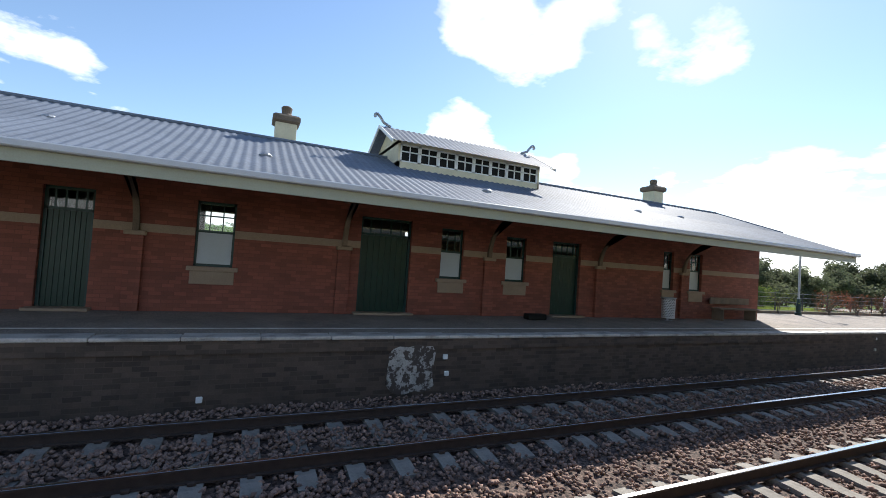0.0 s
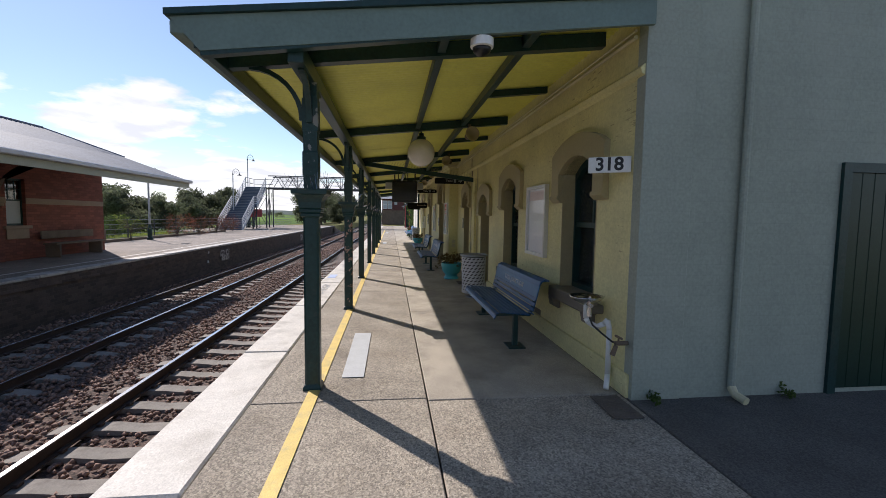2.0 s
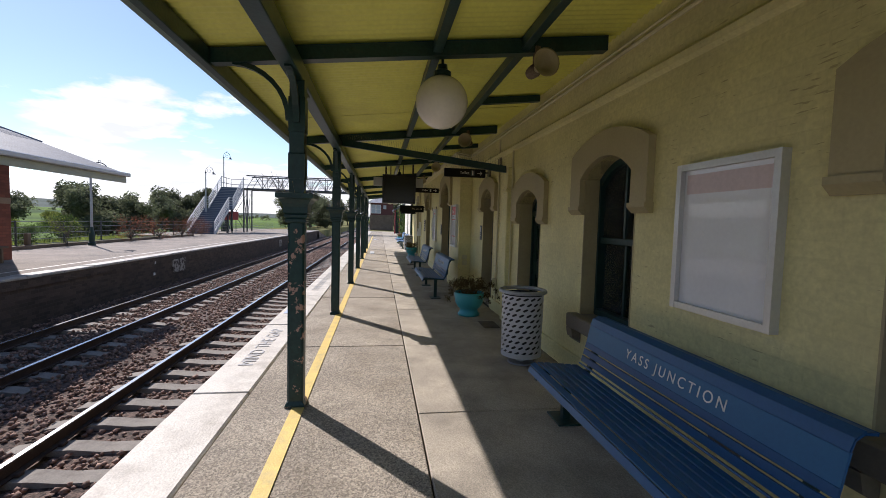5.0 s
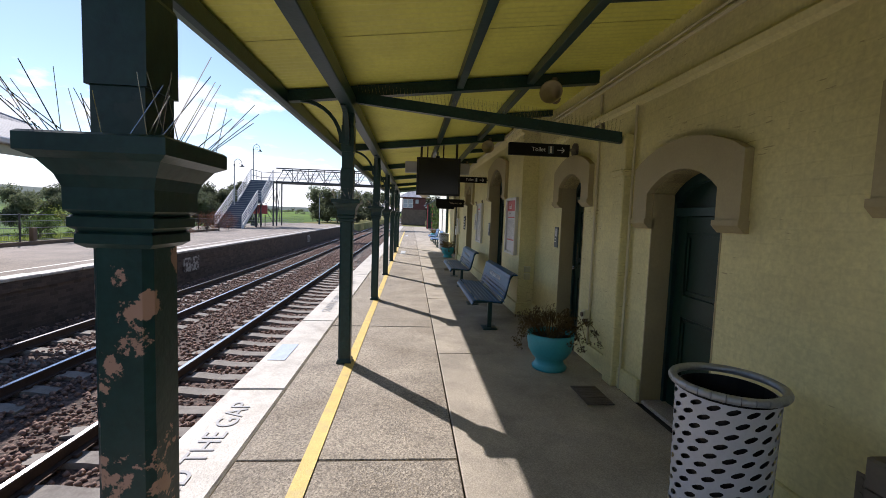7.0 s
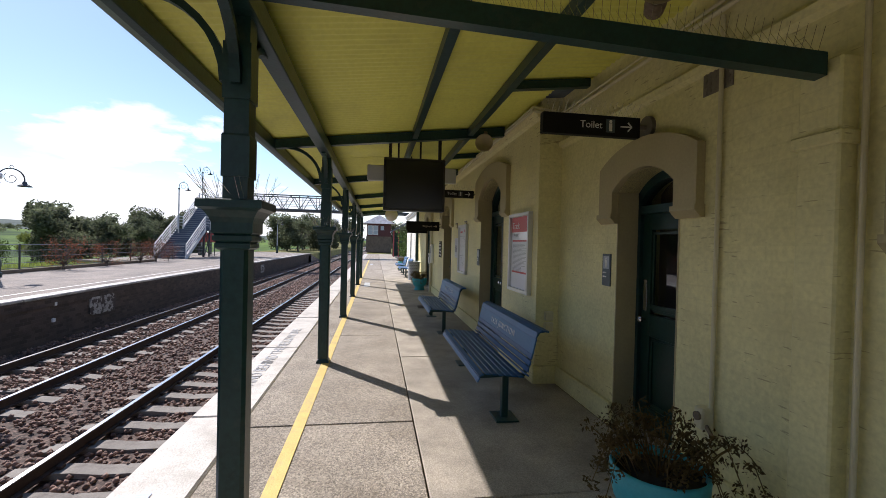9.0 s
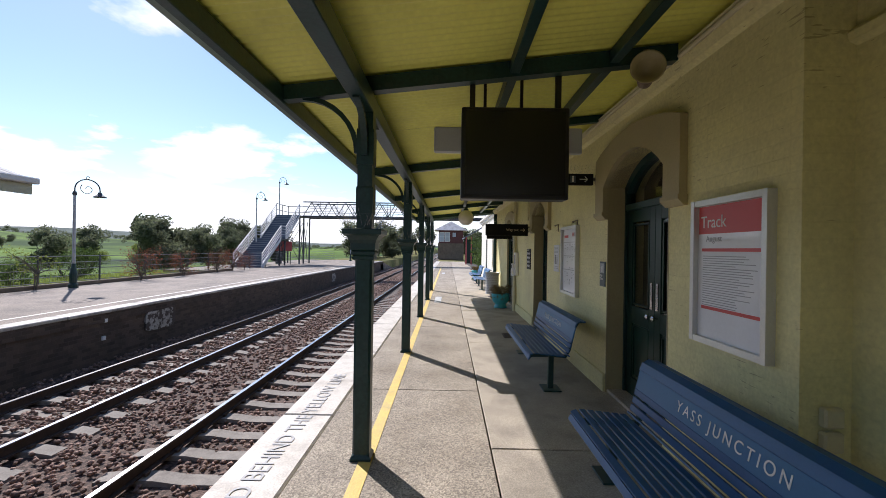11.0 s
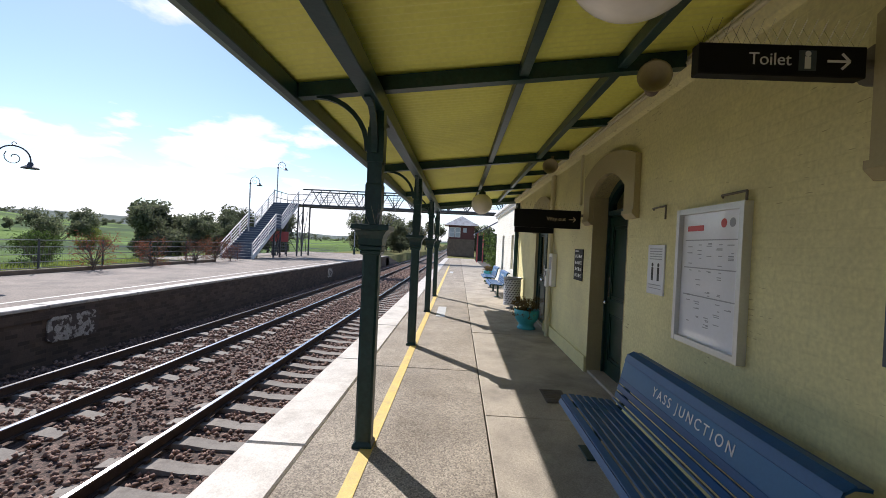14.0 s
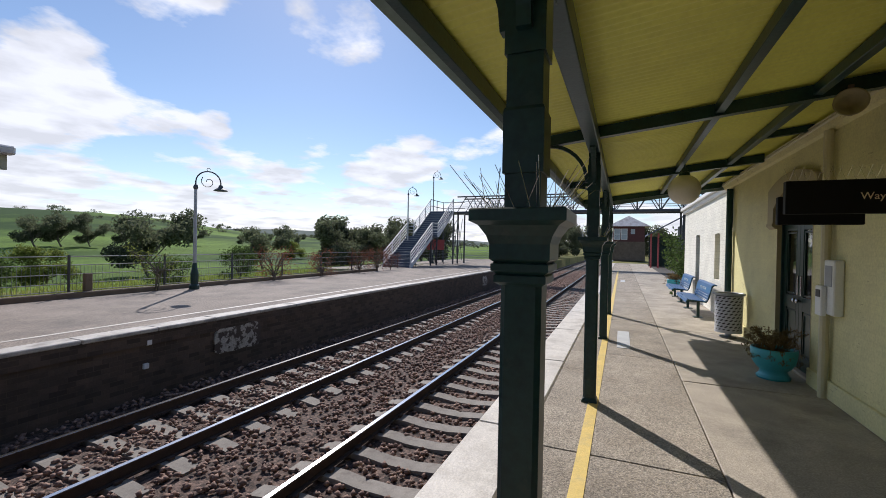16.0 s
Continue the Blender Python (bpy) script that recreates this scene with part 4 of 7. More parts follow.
# white brick wing past the awning
wing = thing("wing_wall", pose(0, 0, 0), "sunlit white painted brick wing beyond the awning", "wall", kind="structure")
bm = B()
W_W = [(24.1, 24.75, 0.85, 1.98, 2.0), (27.0, 27.75, 0.0, 2.03, 2.05)]
wall_run(bm, 23.2, 30.4, BAY - 0.06, BAY - 0.4, 0, 3.0, W_W)
box(bm, 30.0, 30.4, -9, BAY - 0.402, 0, 3.0)
part("front_section", bm, M["white_brick"], wing)
bm = B()
box(bm, 23.2, 30.5, BAY - 0.5, BAY + 0.1, 3.0, 3.1, 0.01)
box(bm, 23.2, 30.5, BAY - 0.46, BAY + 0.02, 2.9, 3.0, 0.01)
part("cornice", bm, M["white"], wing)
for xa, xb, sill, sp, tp in W_W:
    bm = B()
    box(bm, xa, xb, BAY - 0.24, BAY - 0.18, sill, tp - 0.02)
    part("shutter", bm, M["pipe"] if sill else M["door"], wing)
bm = B()
box(bm, 23.2, 30.4, -9, BAY - 0.402, 2.8, 2.9)
tagged(mesh_ob("ceiling_wing", bm, M["dark_room"]), "ceiling of the white wing", "ceiling", kind="structure")


# ---- awning ----
def zs(y):
    """Underside of the awning sheets."""
    return 2.815 - 0.115 * y


AX0, AX1, AY = -0.52, 23.2, 0.70
awning = thing("awning", pose(0, 0, 0), "platform awning with a yellow corrugated soffit and dark green timbers", "awning", kind="structure")
POSTS = [0.05, 3.24, 6.69, 10.05, 13.35, 16.69, 20.03, 23.05]


def corrugated(x0, x1, ya, yb, lift, amp=0.009, pitch=0.076, per=6, both=True):
    nx = int((x1 - x0) / pitch * per)
    X = np.linspace(x0, x1, nx + 1)
    Z = amp * np.cos(2 * np.pi * X / pitch)
    rows = []
    for y in (ya, yb):
        rows.append(np.stack([X, np.full_like(X, y), zs(y) + lift + Z], -1))
    V = np.concatenate(rows)
    i = np.arange(nx)
    F = np.stack([i, i + 1, i + 1 + nx + 1, i + nx + 1], -1)
    return V, F


cuts = [AX0 + 0.03 + i * 3.0 for i in range(8)] + [AX1]
for a, b in zip(cuts, cuts[1:]):
    back = WALL if b <= 9.1 else BAY
    for ya, yb, lift in ((AY, -0.95, 0.0), (-0.90, back, 0.004)):
        V, F = corrugated(a, min(b + 0.06, AX1), ya, yb, 0.012 + lift + (0.003 if cuts.index(a) % 2 else 0))
        from_np("roof_sheet", V, F, M["soffit"], awning)
bm = B()
prism(bm, [(AY + 0.02, zs(AY) + 0.045), (WALL, zs(WALL) + 0.045), (WALL, zs(WALL) + 0.055), (AY + 0.02, zs(AY) + 0.055)], "x", AX0, AX1)
part("roof_top", bm, M["iron_roof"], awning, "grey iron roof sheeting")
for x in POSTS:
    for dx in (0.0,):
        bm = B()
        y1 = (WALL if x < 9 else BAY) + 0.12
        prism(bm, [(AY - 0.05, zs(AY) - 0.002), (y1, zs(y1) - 0.002), (y1, zs(y1) - 0.125), (AY - 0.05, zs(AY) - 0.11)], "x", x - 0.045, x + 0.045)
        part("rafter", bm, M["green"], awning)
for x in [(a + b) / 2 for a, b in zip(POSTS, POSTS[1:])]:
    bm = B()
    y1 = (WALL if x < 9 else BAY) + 0.05
    prism(bm, [(-1.78, zs(-1.78) - 0.002), (y1, zs(y1) - 0.002), (y1, zs(y1) - 0.08), (-1.78, zs(-1.78) - 0.08)], "x", x - 0.035, x + 0.035)
    part("short_rafter", bm, M["green"], awning)
for y in (-1.08, -1.80):
    bm = B()
    box(bm, AX0 + 0.06, AX1, y - 0.035, y + 0.035, zs(y) - 0.10, zs(y) - 0.006, 0.004)
    part("purlin", bm, M["green"], awning)
bm = B()
box(bm, AX0 + 0.06, AX1, -0.055, 0.055, zs(0) - 0.27, zs(0) - 0.13, 0.006)
box(bm, AX0 + 0.06, AX1, 0.02, 0.045, zs(0) - 0.13, zs(0) - 0.01)
part("beam", bm, M["green"], awning)
bm = B()
box(bm, AX0 + 0.06, AX1, AY - 0.09, AY - 0.03, zs(AY) - 0.13, zs(AY) - 0.004, 0.004)
part("edge_beam", bm, M["green"], awning)
bm = B()
box(bm, AX0, AX1, AY - 0.005, AY + 0.095, zs(AY) - 0.07, zs(AY) + 0.03, 0.012)
part("gutter", bm, M["fascia"], awning, "grey-green box gutter")
# end boards
for x, s in ((AX0, 1), (AX1, -1)):
    bm = B()
    y1 = WALL if s > 0 else BAY
    prism(bm, [(AY + 0.09, zs(AY) + 0.04), (y1, zs(y1) + 0.02), (y1, zs(y1) - 0.17), (AY - 0.10, zs(AY) - 0.17)], "x", x - 0.012, x + 0.022)
    part("end_board", bm, M["fascia"], awning, "grey-green painted gable board")
    bm = B()
    prism(bm, [(AY + 0.11, zs(AY) + 0.04), (y1, zs(y1) + 0.02), (y1, zs(y1) + 0.065), (AY + 0.11, zs(AY) + 0.08)], "x", x - 0.04, x + 0.06)
    part("capping", bm, M["green"], awning)
    bm = B()
    prism(bm, [(AY - 0.1, zs(AY) - 0.14), (y1 + 0.3, zs(y1 + 0.3) - 0.13), (y1 + 0.3, zs(y1) - 0.19), (AY - 0.1, zs(AY) - 0.2)], "x", x - 0.005, x + 0.06)
    part("end_rafter", bm, M["green"], awning)


def bracket(bm, sign, axis, z, r=0.34, th=0.035, wd=0.045):
    """A quarter-round bracket rising from the post to the timber above."""
    pts = []
    for rr in (r, r - th):
        arcp = [(sign * (0.055 + (r - rr * math.cos(a))) if rr == r else sign * (0.055 + (r - rr * math.cos(a))), z - r + rr * math.sin(a)) for a in [math.pi / 2 * i / 8 for i in range(9)]]
        pts.append(arcp)
    poly = pts[0] + pts[1][::-1]
    prism(bm, poly, axis, -wd / 2, wd / 2)


def veranda_post(x, peel, dy=0.0):
    t = thing("veranda_post", pose(x, dy, 0), "dark green timber post with moulded capital, paint peeling" if peel else "dark green timber post with a moulded capital and bird spikes", "post", "awning posts")
    bm = B()
    lathe(bm, [(0.075, 0), (0.075, 0.02), (0.062, 0.05), (0.062, 1.48)], sq=True)
    bmesh.ops.bevel(bm, geom=[e for e in bm.edges if abs(e.verts[0].co.z - e.verts[1].co.z) > 0.4], offset=0.016, segments=1, affect="EDGES")
    part("shaft", bm, M["green_peel"] if peel else M["green"], t)
    bm = B()
    lathe(bm, [(0.064, 1.46), (0.078, 1.47), (0.078, 1.49), (0.072, 1.495), (0.086, 1.505), (0.086, 1.525), (0.078, 1.53), (0.09, 1.54), (0.09, 1.585), (0.098, 1.61), (0.118, 1.64), (0.14, 1.652), (0.14, 1.685), (0.134, 1.69)], sq=True)
    part("capital", bm, M["green"], t, "moulded square capital")
    bm = B()
    lathe(bm, [(0.055, 1.688), (0.055, zs(0) - 0.265)], sq=True)
    lathe(bm, [(0.062, 1.80), (0.062, 1.99), (0.058, 2.0)], sq=True)
    lathe(bm, [(0.062, 2.16), (0.062, 2.42)], sq=True)
    part("upper_shaft", bm, M["green_worn"] if x < 1 else M["green"], t)
    bm = B()
    for s in (-1, 1):
        bracket(bm, s, "y", zs(0) - 0.25)
    part("bracket", bm, M["green"], t)
    bm = B()
    bracket(bm, 1, "x", zs(0.3) - 0.11, r=0.42)
    part("front_bracket", bm, M["green"], t)
    bm = B()
    rr = random.Random(int(x * 10))
    for i in range(40):
        side = i % 2
        px = rr.uniform(-0.13, 0.13)
        py = (0.1 if rr.random() < 0.5 else -0.1)
        if side:
            px, py = py, px
        d = Vector((rr.uniform(-0.06, 0.06) + px * 0.35, rr.uniform(-0.06, 0.06) + py * 0.5, rr.uniform(0.08, 0.15)))
        cyl(bm, (px, py, 1.688), Vector((px, py, 1.688)) + d, 0.0012, 0.0009, 4, False)
    part("bird_spikes", bm, M["steel"], t, "thin wire bird spikes")["kind"] = "stuff"


for i, x in enumerate(POSTS):
    veranda_post(x, i == 1, (-0.015, -0.01, 0.025)[i] if i < 3 else 0.0)
# raking timber from the third post to the pilaster
bm = B()
a, b = Vector((6.64, -0.06, 2.69)), Vector((6.14, WALL + 0.10, 2.33))
d = (b - a).normalized()
n = Vector((d.y, -d.x, 0)).normalized() * 0.035
vs = [p + k * n + Vector((0, 0, h)) for p in (a, b) for k in (-1, 1) for h in (-0.05, 0.05)]
V = [bm.verts.new(v) for v in vs]
for f in ((0, 1, 3, 2), (4, 6, 7, 5), (0, 4, 5, 1), (2, 3, 7, 6), (0, 2, 6, 4), (1, 5, 7, 3)):
    bm.faces.new([V[i] for i in f])
bmesh.ops.recalc_face_normals(bm, faces=bm.faces[:])
rb = part("tie_beam", bm, M["green"], awning, "dark green raking tie beam")
bm = B()
for i in range(70):
    p = a.lerp(b, (i + 0.5) / 70) + Vector((0, 0, 0.05))
    for s in (-1, 1):
        cyl(bm, p, p + Vector((s * 0.05, 0.02, 0.10)), 0.001, 0.001, 4, False)
part("bird_spikes", bm, M["steel"], rb)["kind"] = "stuff"


# ---- brick building on the far platform ----
def far_building():
    Y, YB = 10.5, 13.4
    wall = thing("far_station_building", pose(0, 0, 0), "red brick station building with a grey corrugated roof", "building")
    ops = [(-8.75, -7.9, 0, 2.5), (-6.05, -5.25, 1.02, 2.5), (-2.3, -0.9, 0, 2.55), (0.0, 0.71, 1.03, 2.45), (2.16, 2.88, 1.04, 2.4), (3.9, 5.05, 0, 2.4), (8.95, 9.5, 1.04, 2.45), (10.4, 11.1, 1.04, 2.45)]
    L, R = -22.0, 14.7

    def run(z0, z1, y0, y1, name, material):
        bm = B()
        x = L
        for a, b, s, t in ops:
            box(bm, x, a, y0, y1, z0, z1)
            if s > z0:
                box(bm, a, b, y0, y1, z0, min(s, z1))
            if t < z1:
                box(bm, a, b, y0, y1, max(t, z0), z1)
            x = b
        box(bm, x, R, y0, y1, z0, z1)
        return part(name, bm, material, wall)
    run(0, 3.6, Y, Y + 0.3, "wall", M["brick_red"])
    run(1.70, 1.88, Y - 0.015, Y, "band", M["band"])
    bm = B()
    box(bm, R - 0.3, R, Y + 0.302, YB, 0, 3.6)
    box(bm, L, L + 0.3, Y + 0.302, YB, 0, 3.6)
    part("end_wall", bm, M["brick_red_x"], wall)
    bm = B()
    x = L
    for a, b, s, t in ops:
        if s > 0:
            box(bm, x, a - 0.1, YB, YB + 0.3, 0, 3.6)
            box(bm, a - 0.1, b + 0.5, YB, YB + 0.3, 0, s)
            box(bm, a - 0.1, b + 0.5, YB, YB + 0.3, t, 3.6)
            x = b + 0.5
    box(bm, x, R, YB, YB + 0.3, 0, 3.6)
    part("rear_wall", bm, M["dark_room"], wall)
    for x in (-16.5, -12.0, -7.15, -2.72, 1.55, 5.85, 10.0):
        bm = B()
        box(bm, x - 0.16, x + 0.16, Y - 0.1, Y, 0, 1.62, 0.01)
        p = part("pilaster", bm, M["brick_red"], wall, "brick pilaster under an awning bracket")
        bm = B()
        box(bm, x - 0.2, x + 0.2, Y - 0.14, Y, 1.62, 1.72, 0.015)
        part("cap", bm, M["band"], p)
        bm = B()
        r = 1.15
        pts = [(Y - 0.10 - r * (1 - math.cos(a)), 1.72 + r * math.sin(a)) for a in [math.pi / 2 * i / 8 for i in range(9)]]
        pts2 = [(q[0] + 0.1 * (1 - i / 16), q[1] - 0.02 - 0.08 * i / 8) for i, q in enumerate(pts)]
        prism(bm, pts + pts2[::-1], "x", x - 0.06, x + 0.06)
        box(bm, x - 0.06, x + 0.06, Y - 2.6, Y, 2.82, 2.92)
        part("awning_bracket", bm, M["wood"], wall, "curved dark timber bracket")
    for a, b, s, t in ops:
        w, h = b - a, t - s
        if s > 0:
            bm = B()
            for q in ((a, a + 0.05, s, t), (b - 0.05, b, s, t), (a, b, s, s + 0.06), (a, b, t - 0.06, t), (a, b, s + h * 0.52, s + h * 0.56)):
                box(bm, q[0], q[1], Y + 0.10, Y + 0.16, q[2], q[3])
            for i in (1, 2):
                box(bm, a + w * i / 3 - 0.012, a + w * i / 3 + 0.012, Y + 0.11, Y + 0.14, s + h * 0.54, t)
            box(bm, a, b, Y + 0.11, Y + 0.14, s + h * 0.77, s + h * 0.79)
            wd = part("window", bm, M["green"], wall, "dark sash window with small upper panes")
            bm = B()
            box(bm, a, b, Y + 0.122, Y + 0.126, s + h * 0.54, t)
            part("pane", bm, M["glass"], wd).visible_shadow = False
            bm = B()
            box(bm, a + 0.04, b - 0.04, Y + 0.122, Y + 0.130, s + 0.05, s + h * 0.54)
            part("frosted_pane", bm, M["blind"], wd, "pale frosted lower pane")
            bm = B()
            box(bm, a - 0.12, b + 0.12, Y - 0.08, Y + 0.1, s - 0.1, s, 0.01)
            box(bm, a - 0.05, b + 0.05, Y - 0.03, Y, s - 0.4, s - 0.1, 0.01)
            part("sill", bm, M["band"], wd)
        else:
            bm = B()
            n = 8
            for i in range(n):
                box(bm, a + 0.06 + (w - 0.12) * i / n, a + 0.055 + (w - 0.12) * (i + 1) / n, Y + 0.14, Y + 0.18, 0.03, t - 0.45, 0.004)
            dr = part("door", bm, M["door"], wall, "dark green boarded door with a fanlight")
            bm = B()
            for q in ((a, a + 0.06, 0, t), (b - 0.06, b, 0, t), (a, b, t - 0.06, t), (a, b, t - 0.48, t - 0.42)):
                box(bm, q[0], q[1], Y + 0.1, Y + 0.19, q[2], q[3])
            for i in range(1, 5):
                box(bm, a + w * i / 5 - 0.015, a + w * i / 5 + 0.015, Y + 0.12, Y + 0.16, t - 0.45, t)
            part("frame", bm, M["green"], dr)
            bm = B()
            box(bm, a, b, Y + 0.136, Y + 0.14, t - 0.45, t)
            part("fanlight", bm, M["glass"], dr).visible_shadow = False
            bm = B()
            box(bm, a - 0.1, b + 0.1, Y - 0.25, Y + 0.1, 0, 0.06, 0.01)
            part("step", bm, M["band"], dr)
    # roof: two pitches to the ridge, corrugated
    EY, EZ, BYY, BZ, RY, RZ, RX = 7.5, 2.79, 9.9, 3.66, 11.95, 4.50, 13.9

    def sheet(name, rows, pitch=0.19, amp=0.016):
        """Corrugated strip between two lines, each (x0, x1, y, z)."""
        (a0, a1, ya, za), (b0, b1, yb, zb) = rows
        n = int((a1 - a0) / pitch * 4)
        u = np.linspace(0, 1, n + 1)
        X0 = a0 + (a1 - a0) * u
        X1 = np.clip(X0, b0, b1)
        V = np.concatenate([np.stack([X0, np.full(n + 1, ya), za + amp * np.cos(2 * np.pi * X0 / pitch)], -1), np.stack([X1, np.full(n + 1, yb), zb + amp * np.cos(2 * np.pi * X0 / pitch)], -1)])
        i = np.arange(n)
        F = np.stack([i, i + 1, i + n + 2, i + n + 1], -1)
        return from_np(name, V, F, M["iron_roof"], wall, "grey corrugated iron roofing")
    rf = sheet("roof", ((L - 0.5, 15.15, EY, EZ), (L - 0.5, 15.15, BYY, BZ)))
    sheet("roof", ((L - 0.5, 15.15, BYY, BZ), (L - 0.5, RX, RY, RZ)))
    sheet("roof", ((L - 0.5, 15.15, 14.0, BZ), (L - 0.5, RX, RY, RZ)))
    sheet("roof", ((L - 0.5, 15.15, 16.4, EZ), (L - 0.5, 15.15, 14.0, BZ)))
    bm = B()
    v = [bm.verts.new(p) for p in ((15.15, BYY, BZ), (15.15, 14.0, BZ), (RX, RY, RZ))]
    bm.faces.new(v)
    part("hip", bm, M["iron_roof"], wall)
    bm = B()
    cyl(bm, (L - 0.5, RY, RZ + 0.01), (RX, RY, RZ + 0.01), 0.06, 0.06, 8)
    cyl(bm, (RX, RY, RZ), (15.15, BYY, BZ), 0.05, 0.05, 8)
    part("ridge_cap", bm, M["iron_roof"], wall)
    bm = B()
    box(bm, L - 0.5, 15.2, EY - 0.12, EY + 0.02, EZ - 0.10, EZ + 0.02, 0.02)
    part("gutter", bm, M["bin"], wall, "pale metal gutter")
    bm = B()
    box(bm, L - 0.5, 15.15, EY, EY + 0.05, EZ - 0.30, EZ - 0.10)
    prism(bm, [(EY + 0.054, EZ - 0.29), (BYY, BZ - 0.25), (BYY, BZ - 0.03), (EY + 0.054, EZ - 0.045)], "x", 15.104, 15.146)
    part("fascia", bm, M["opp_fascia"], wall, "pale green-grey fascia board")
    bm = B()
    prism(bm, [(EY + 0.05, EZ - 0.06), (Y, 3.5), (Y, 3.54), (EY + 0.05, EZ - 0.03)], "x", L - 0.4, 15.1)
    for i in range(38):
        x = L + 0.5 + i * 0.97
        prism(bm, [(EY + 0.05, EZ - 0.20), (Y, 3.38), (Y, 3.5), (EY + 0.05, EZ - 0.07)], "x", x - 0.03, x + 0.03)
    part("soffit", bm, M["wood"], wall, "dark awning underside")
    # roof lantern
    bm = B()
    a, b, yf, zb, zt = -1.35, 3.45, 10.85, 4.0, 4.78
    box(bm, a, b, yf, 13.05, zb, zb + 0.22)
    box(bm, a, b, yf, 13.05, zt - 0.06, zt + 0.04)
    box(bm, a, a + 0.06, yf, 13.05, zb, zt)
    box(bm, b - 0.06, b, yf, 13.05, zb, zt)
    prism(bm, [(yf, zt), (RY, 5.4), (13.05, zt)], "x", a, a + 0.06)
    prism(bm, [(yf, zt), (RY, 5.4), (13.05, zt)], "x", b - 0.06, b)
    lan = part("lantern", bm, M["cream_stone"], wall, "cream clerestory lantern on the ridge")
    for i in range(8):
        x0, x1 = a + 0.06 + (b - a - 0.12) * i / 8, a + 0.06 + (b - a - 0.12) * (i + 1) / 8
        bm = B()
        for q in ((x0, x0 + 0.05, zb + 0.2, zt), (x1 - 0.05, x1, zb + 0.2, zt), (x0, x1, zb + 0.2, zb + 0.26), (x0, x1, zt - 0.1, zt), (x0, x1, zb + 0.5, zb + 0.53), ((x0 + x1) / 2 - 0.012, (x0 + x1) / 2 + 0.012, zb + 0.2, zt)):
            box(bm, q[0], q[1], yf + 0.01, yf + 0.05, q[2], q[3])
        part("lantern_window", bm, M["white"], lan, "small four-light lantern window")
    bm = B()
    box(bm, a + 0.08, b - 0.08, yf + 0.05, yf + 0.06, zb + 0.2, zt)
    part("lantern_glass", bm, M["sign_dark"], lan)
    n = 110
    X = np.linspace(a - 0.3, b + 0.35, n + 1)
    for ye in (yf - 0.35, 13.4):
        V = np.concatenate([np.stack([X, np.full(n + 1, ye), 4.70 + 0.014 * np.cos(2 * np.pi * X / 0.18)], -1), np.stack([X, np.full(n + 1, RY), 5.45 + 0.014 * np.cos(2 * np.pi * X / 0.18)], -1)])
        i = np.arange(n)
        from_np("lantern_roof", V, np.stack([i, i + 1, i + n + 2, i + n + 1], -1), M["iron_roof"], lan)
    for x, s in ((a - 0.3, 1), (b + 0.35, -1)):
        bm = B()
        tube(bm, [(x + s * 0.35, RY, 5.46), (x + s * 0.12, RY, 5.56), (x, RY, 5.72), (x - s * 0.1, RY, 5.80), (x - s * 0.17, RY, 5.74), (x - s * 0.13, RY, 5.68)], 0.045, 8)
        part("finial", bm, M["galv"], lan, "scrolled iron finial")
        bm = B()
        for ye in (yf - 0.38, 13.43):
            prism(bm, [(ye, 4.62), (RY, 5.38), (RY, 5.47), (ye, 4.71)], "x", x - 0.02, x + 0.02)
        part("bargeboard", bm, M["white"], lan)
    for x, yy, pot in ((-4.25, 12.3, 1), (10.35, 12.3, 1)):
        bm = B()
        box(bm, x - 0.28, x + 0.28, yy - 0.28, yy + 0.28, 4.0, 5.05, 0.01)
        c = part("chimney", bm, M["cream_stone"], wall, "cream rendered chimney with a dark cap")
        bm = B()
        lathe(bm, [(0.30, 5.03), (0.36, 5.08), (0.36, 5.2), (0.30, 5.26)], sq=True, c=(x, yy, 0))
        part("cap", bm, M["wood"], c)
        bm = B()
        lathe(bm, [(0.17, 5.24), (0.19, 5.3), (0.13, 5.36), (0.15, 5.52), (0.11, 5.56)], 14, c=(x, yy, 0))
        part("pot", bm, M["wood"], c)
    for x, yy in ((-8.7, 10.3), (-4.75, 9.6), (0.6, 9.2), (6.6, 9.7), (8.9, 9.9)):
        z = EZ + (yy - EY) * 0.335
        bm = B()
        lathe(bm, [(0.12, 0.0), (0.14, 0.06), (0.1, 0.1)], 10, c=(x, yy, z))
        part("roof_vent", bm, M["galv"], wall)


far_building()


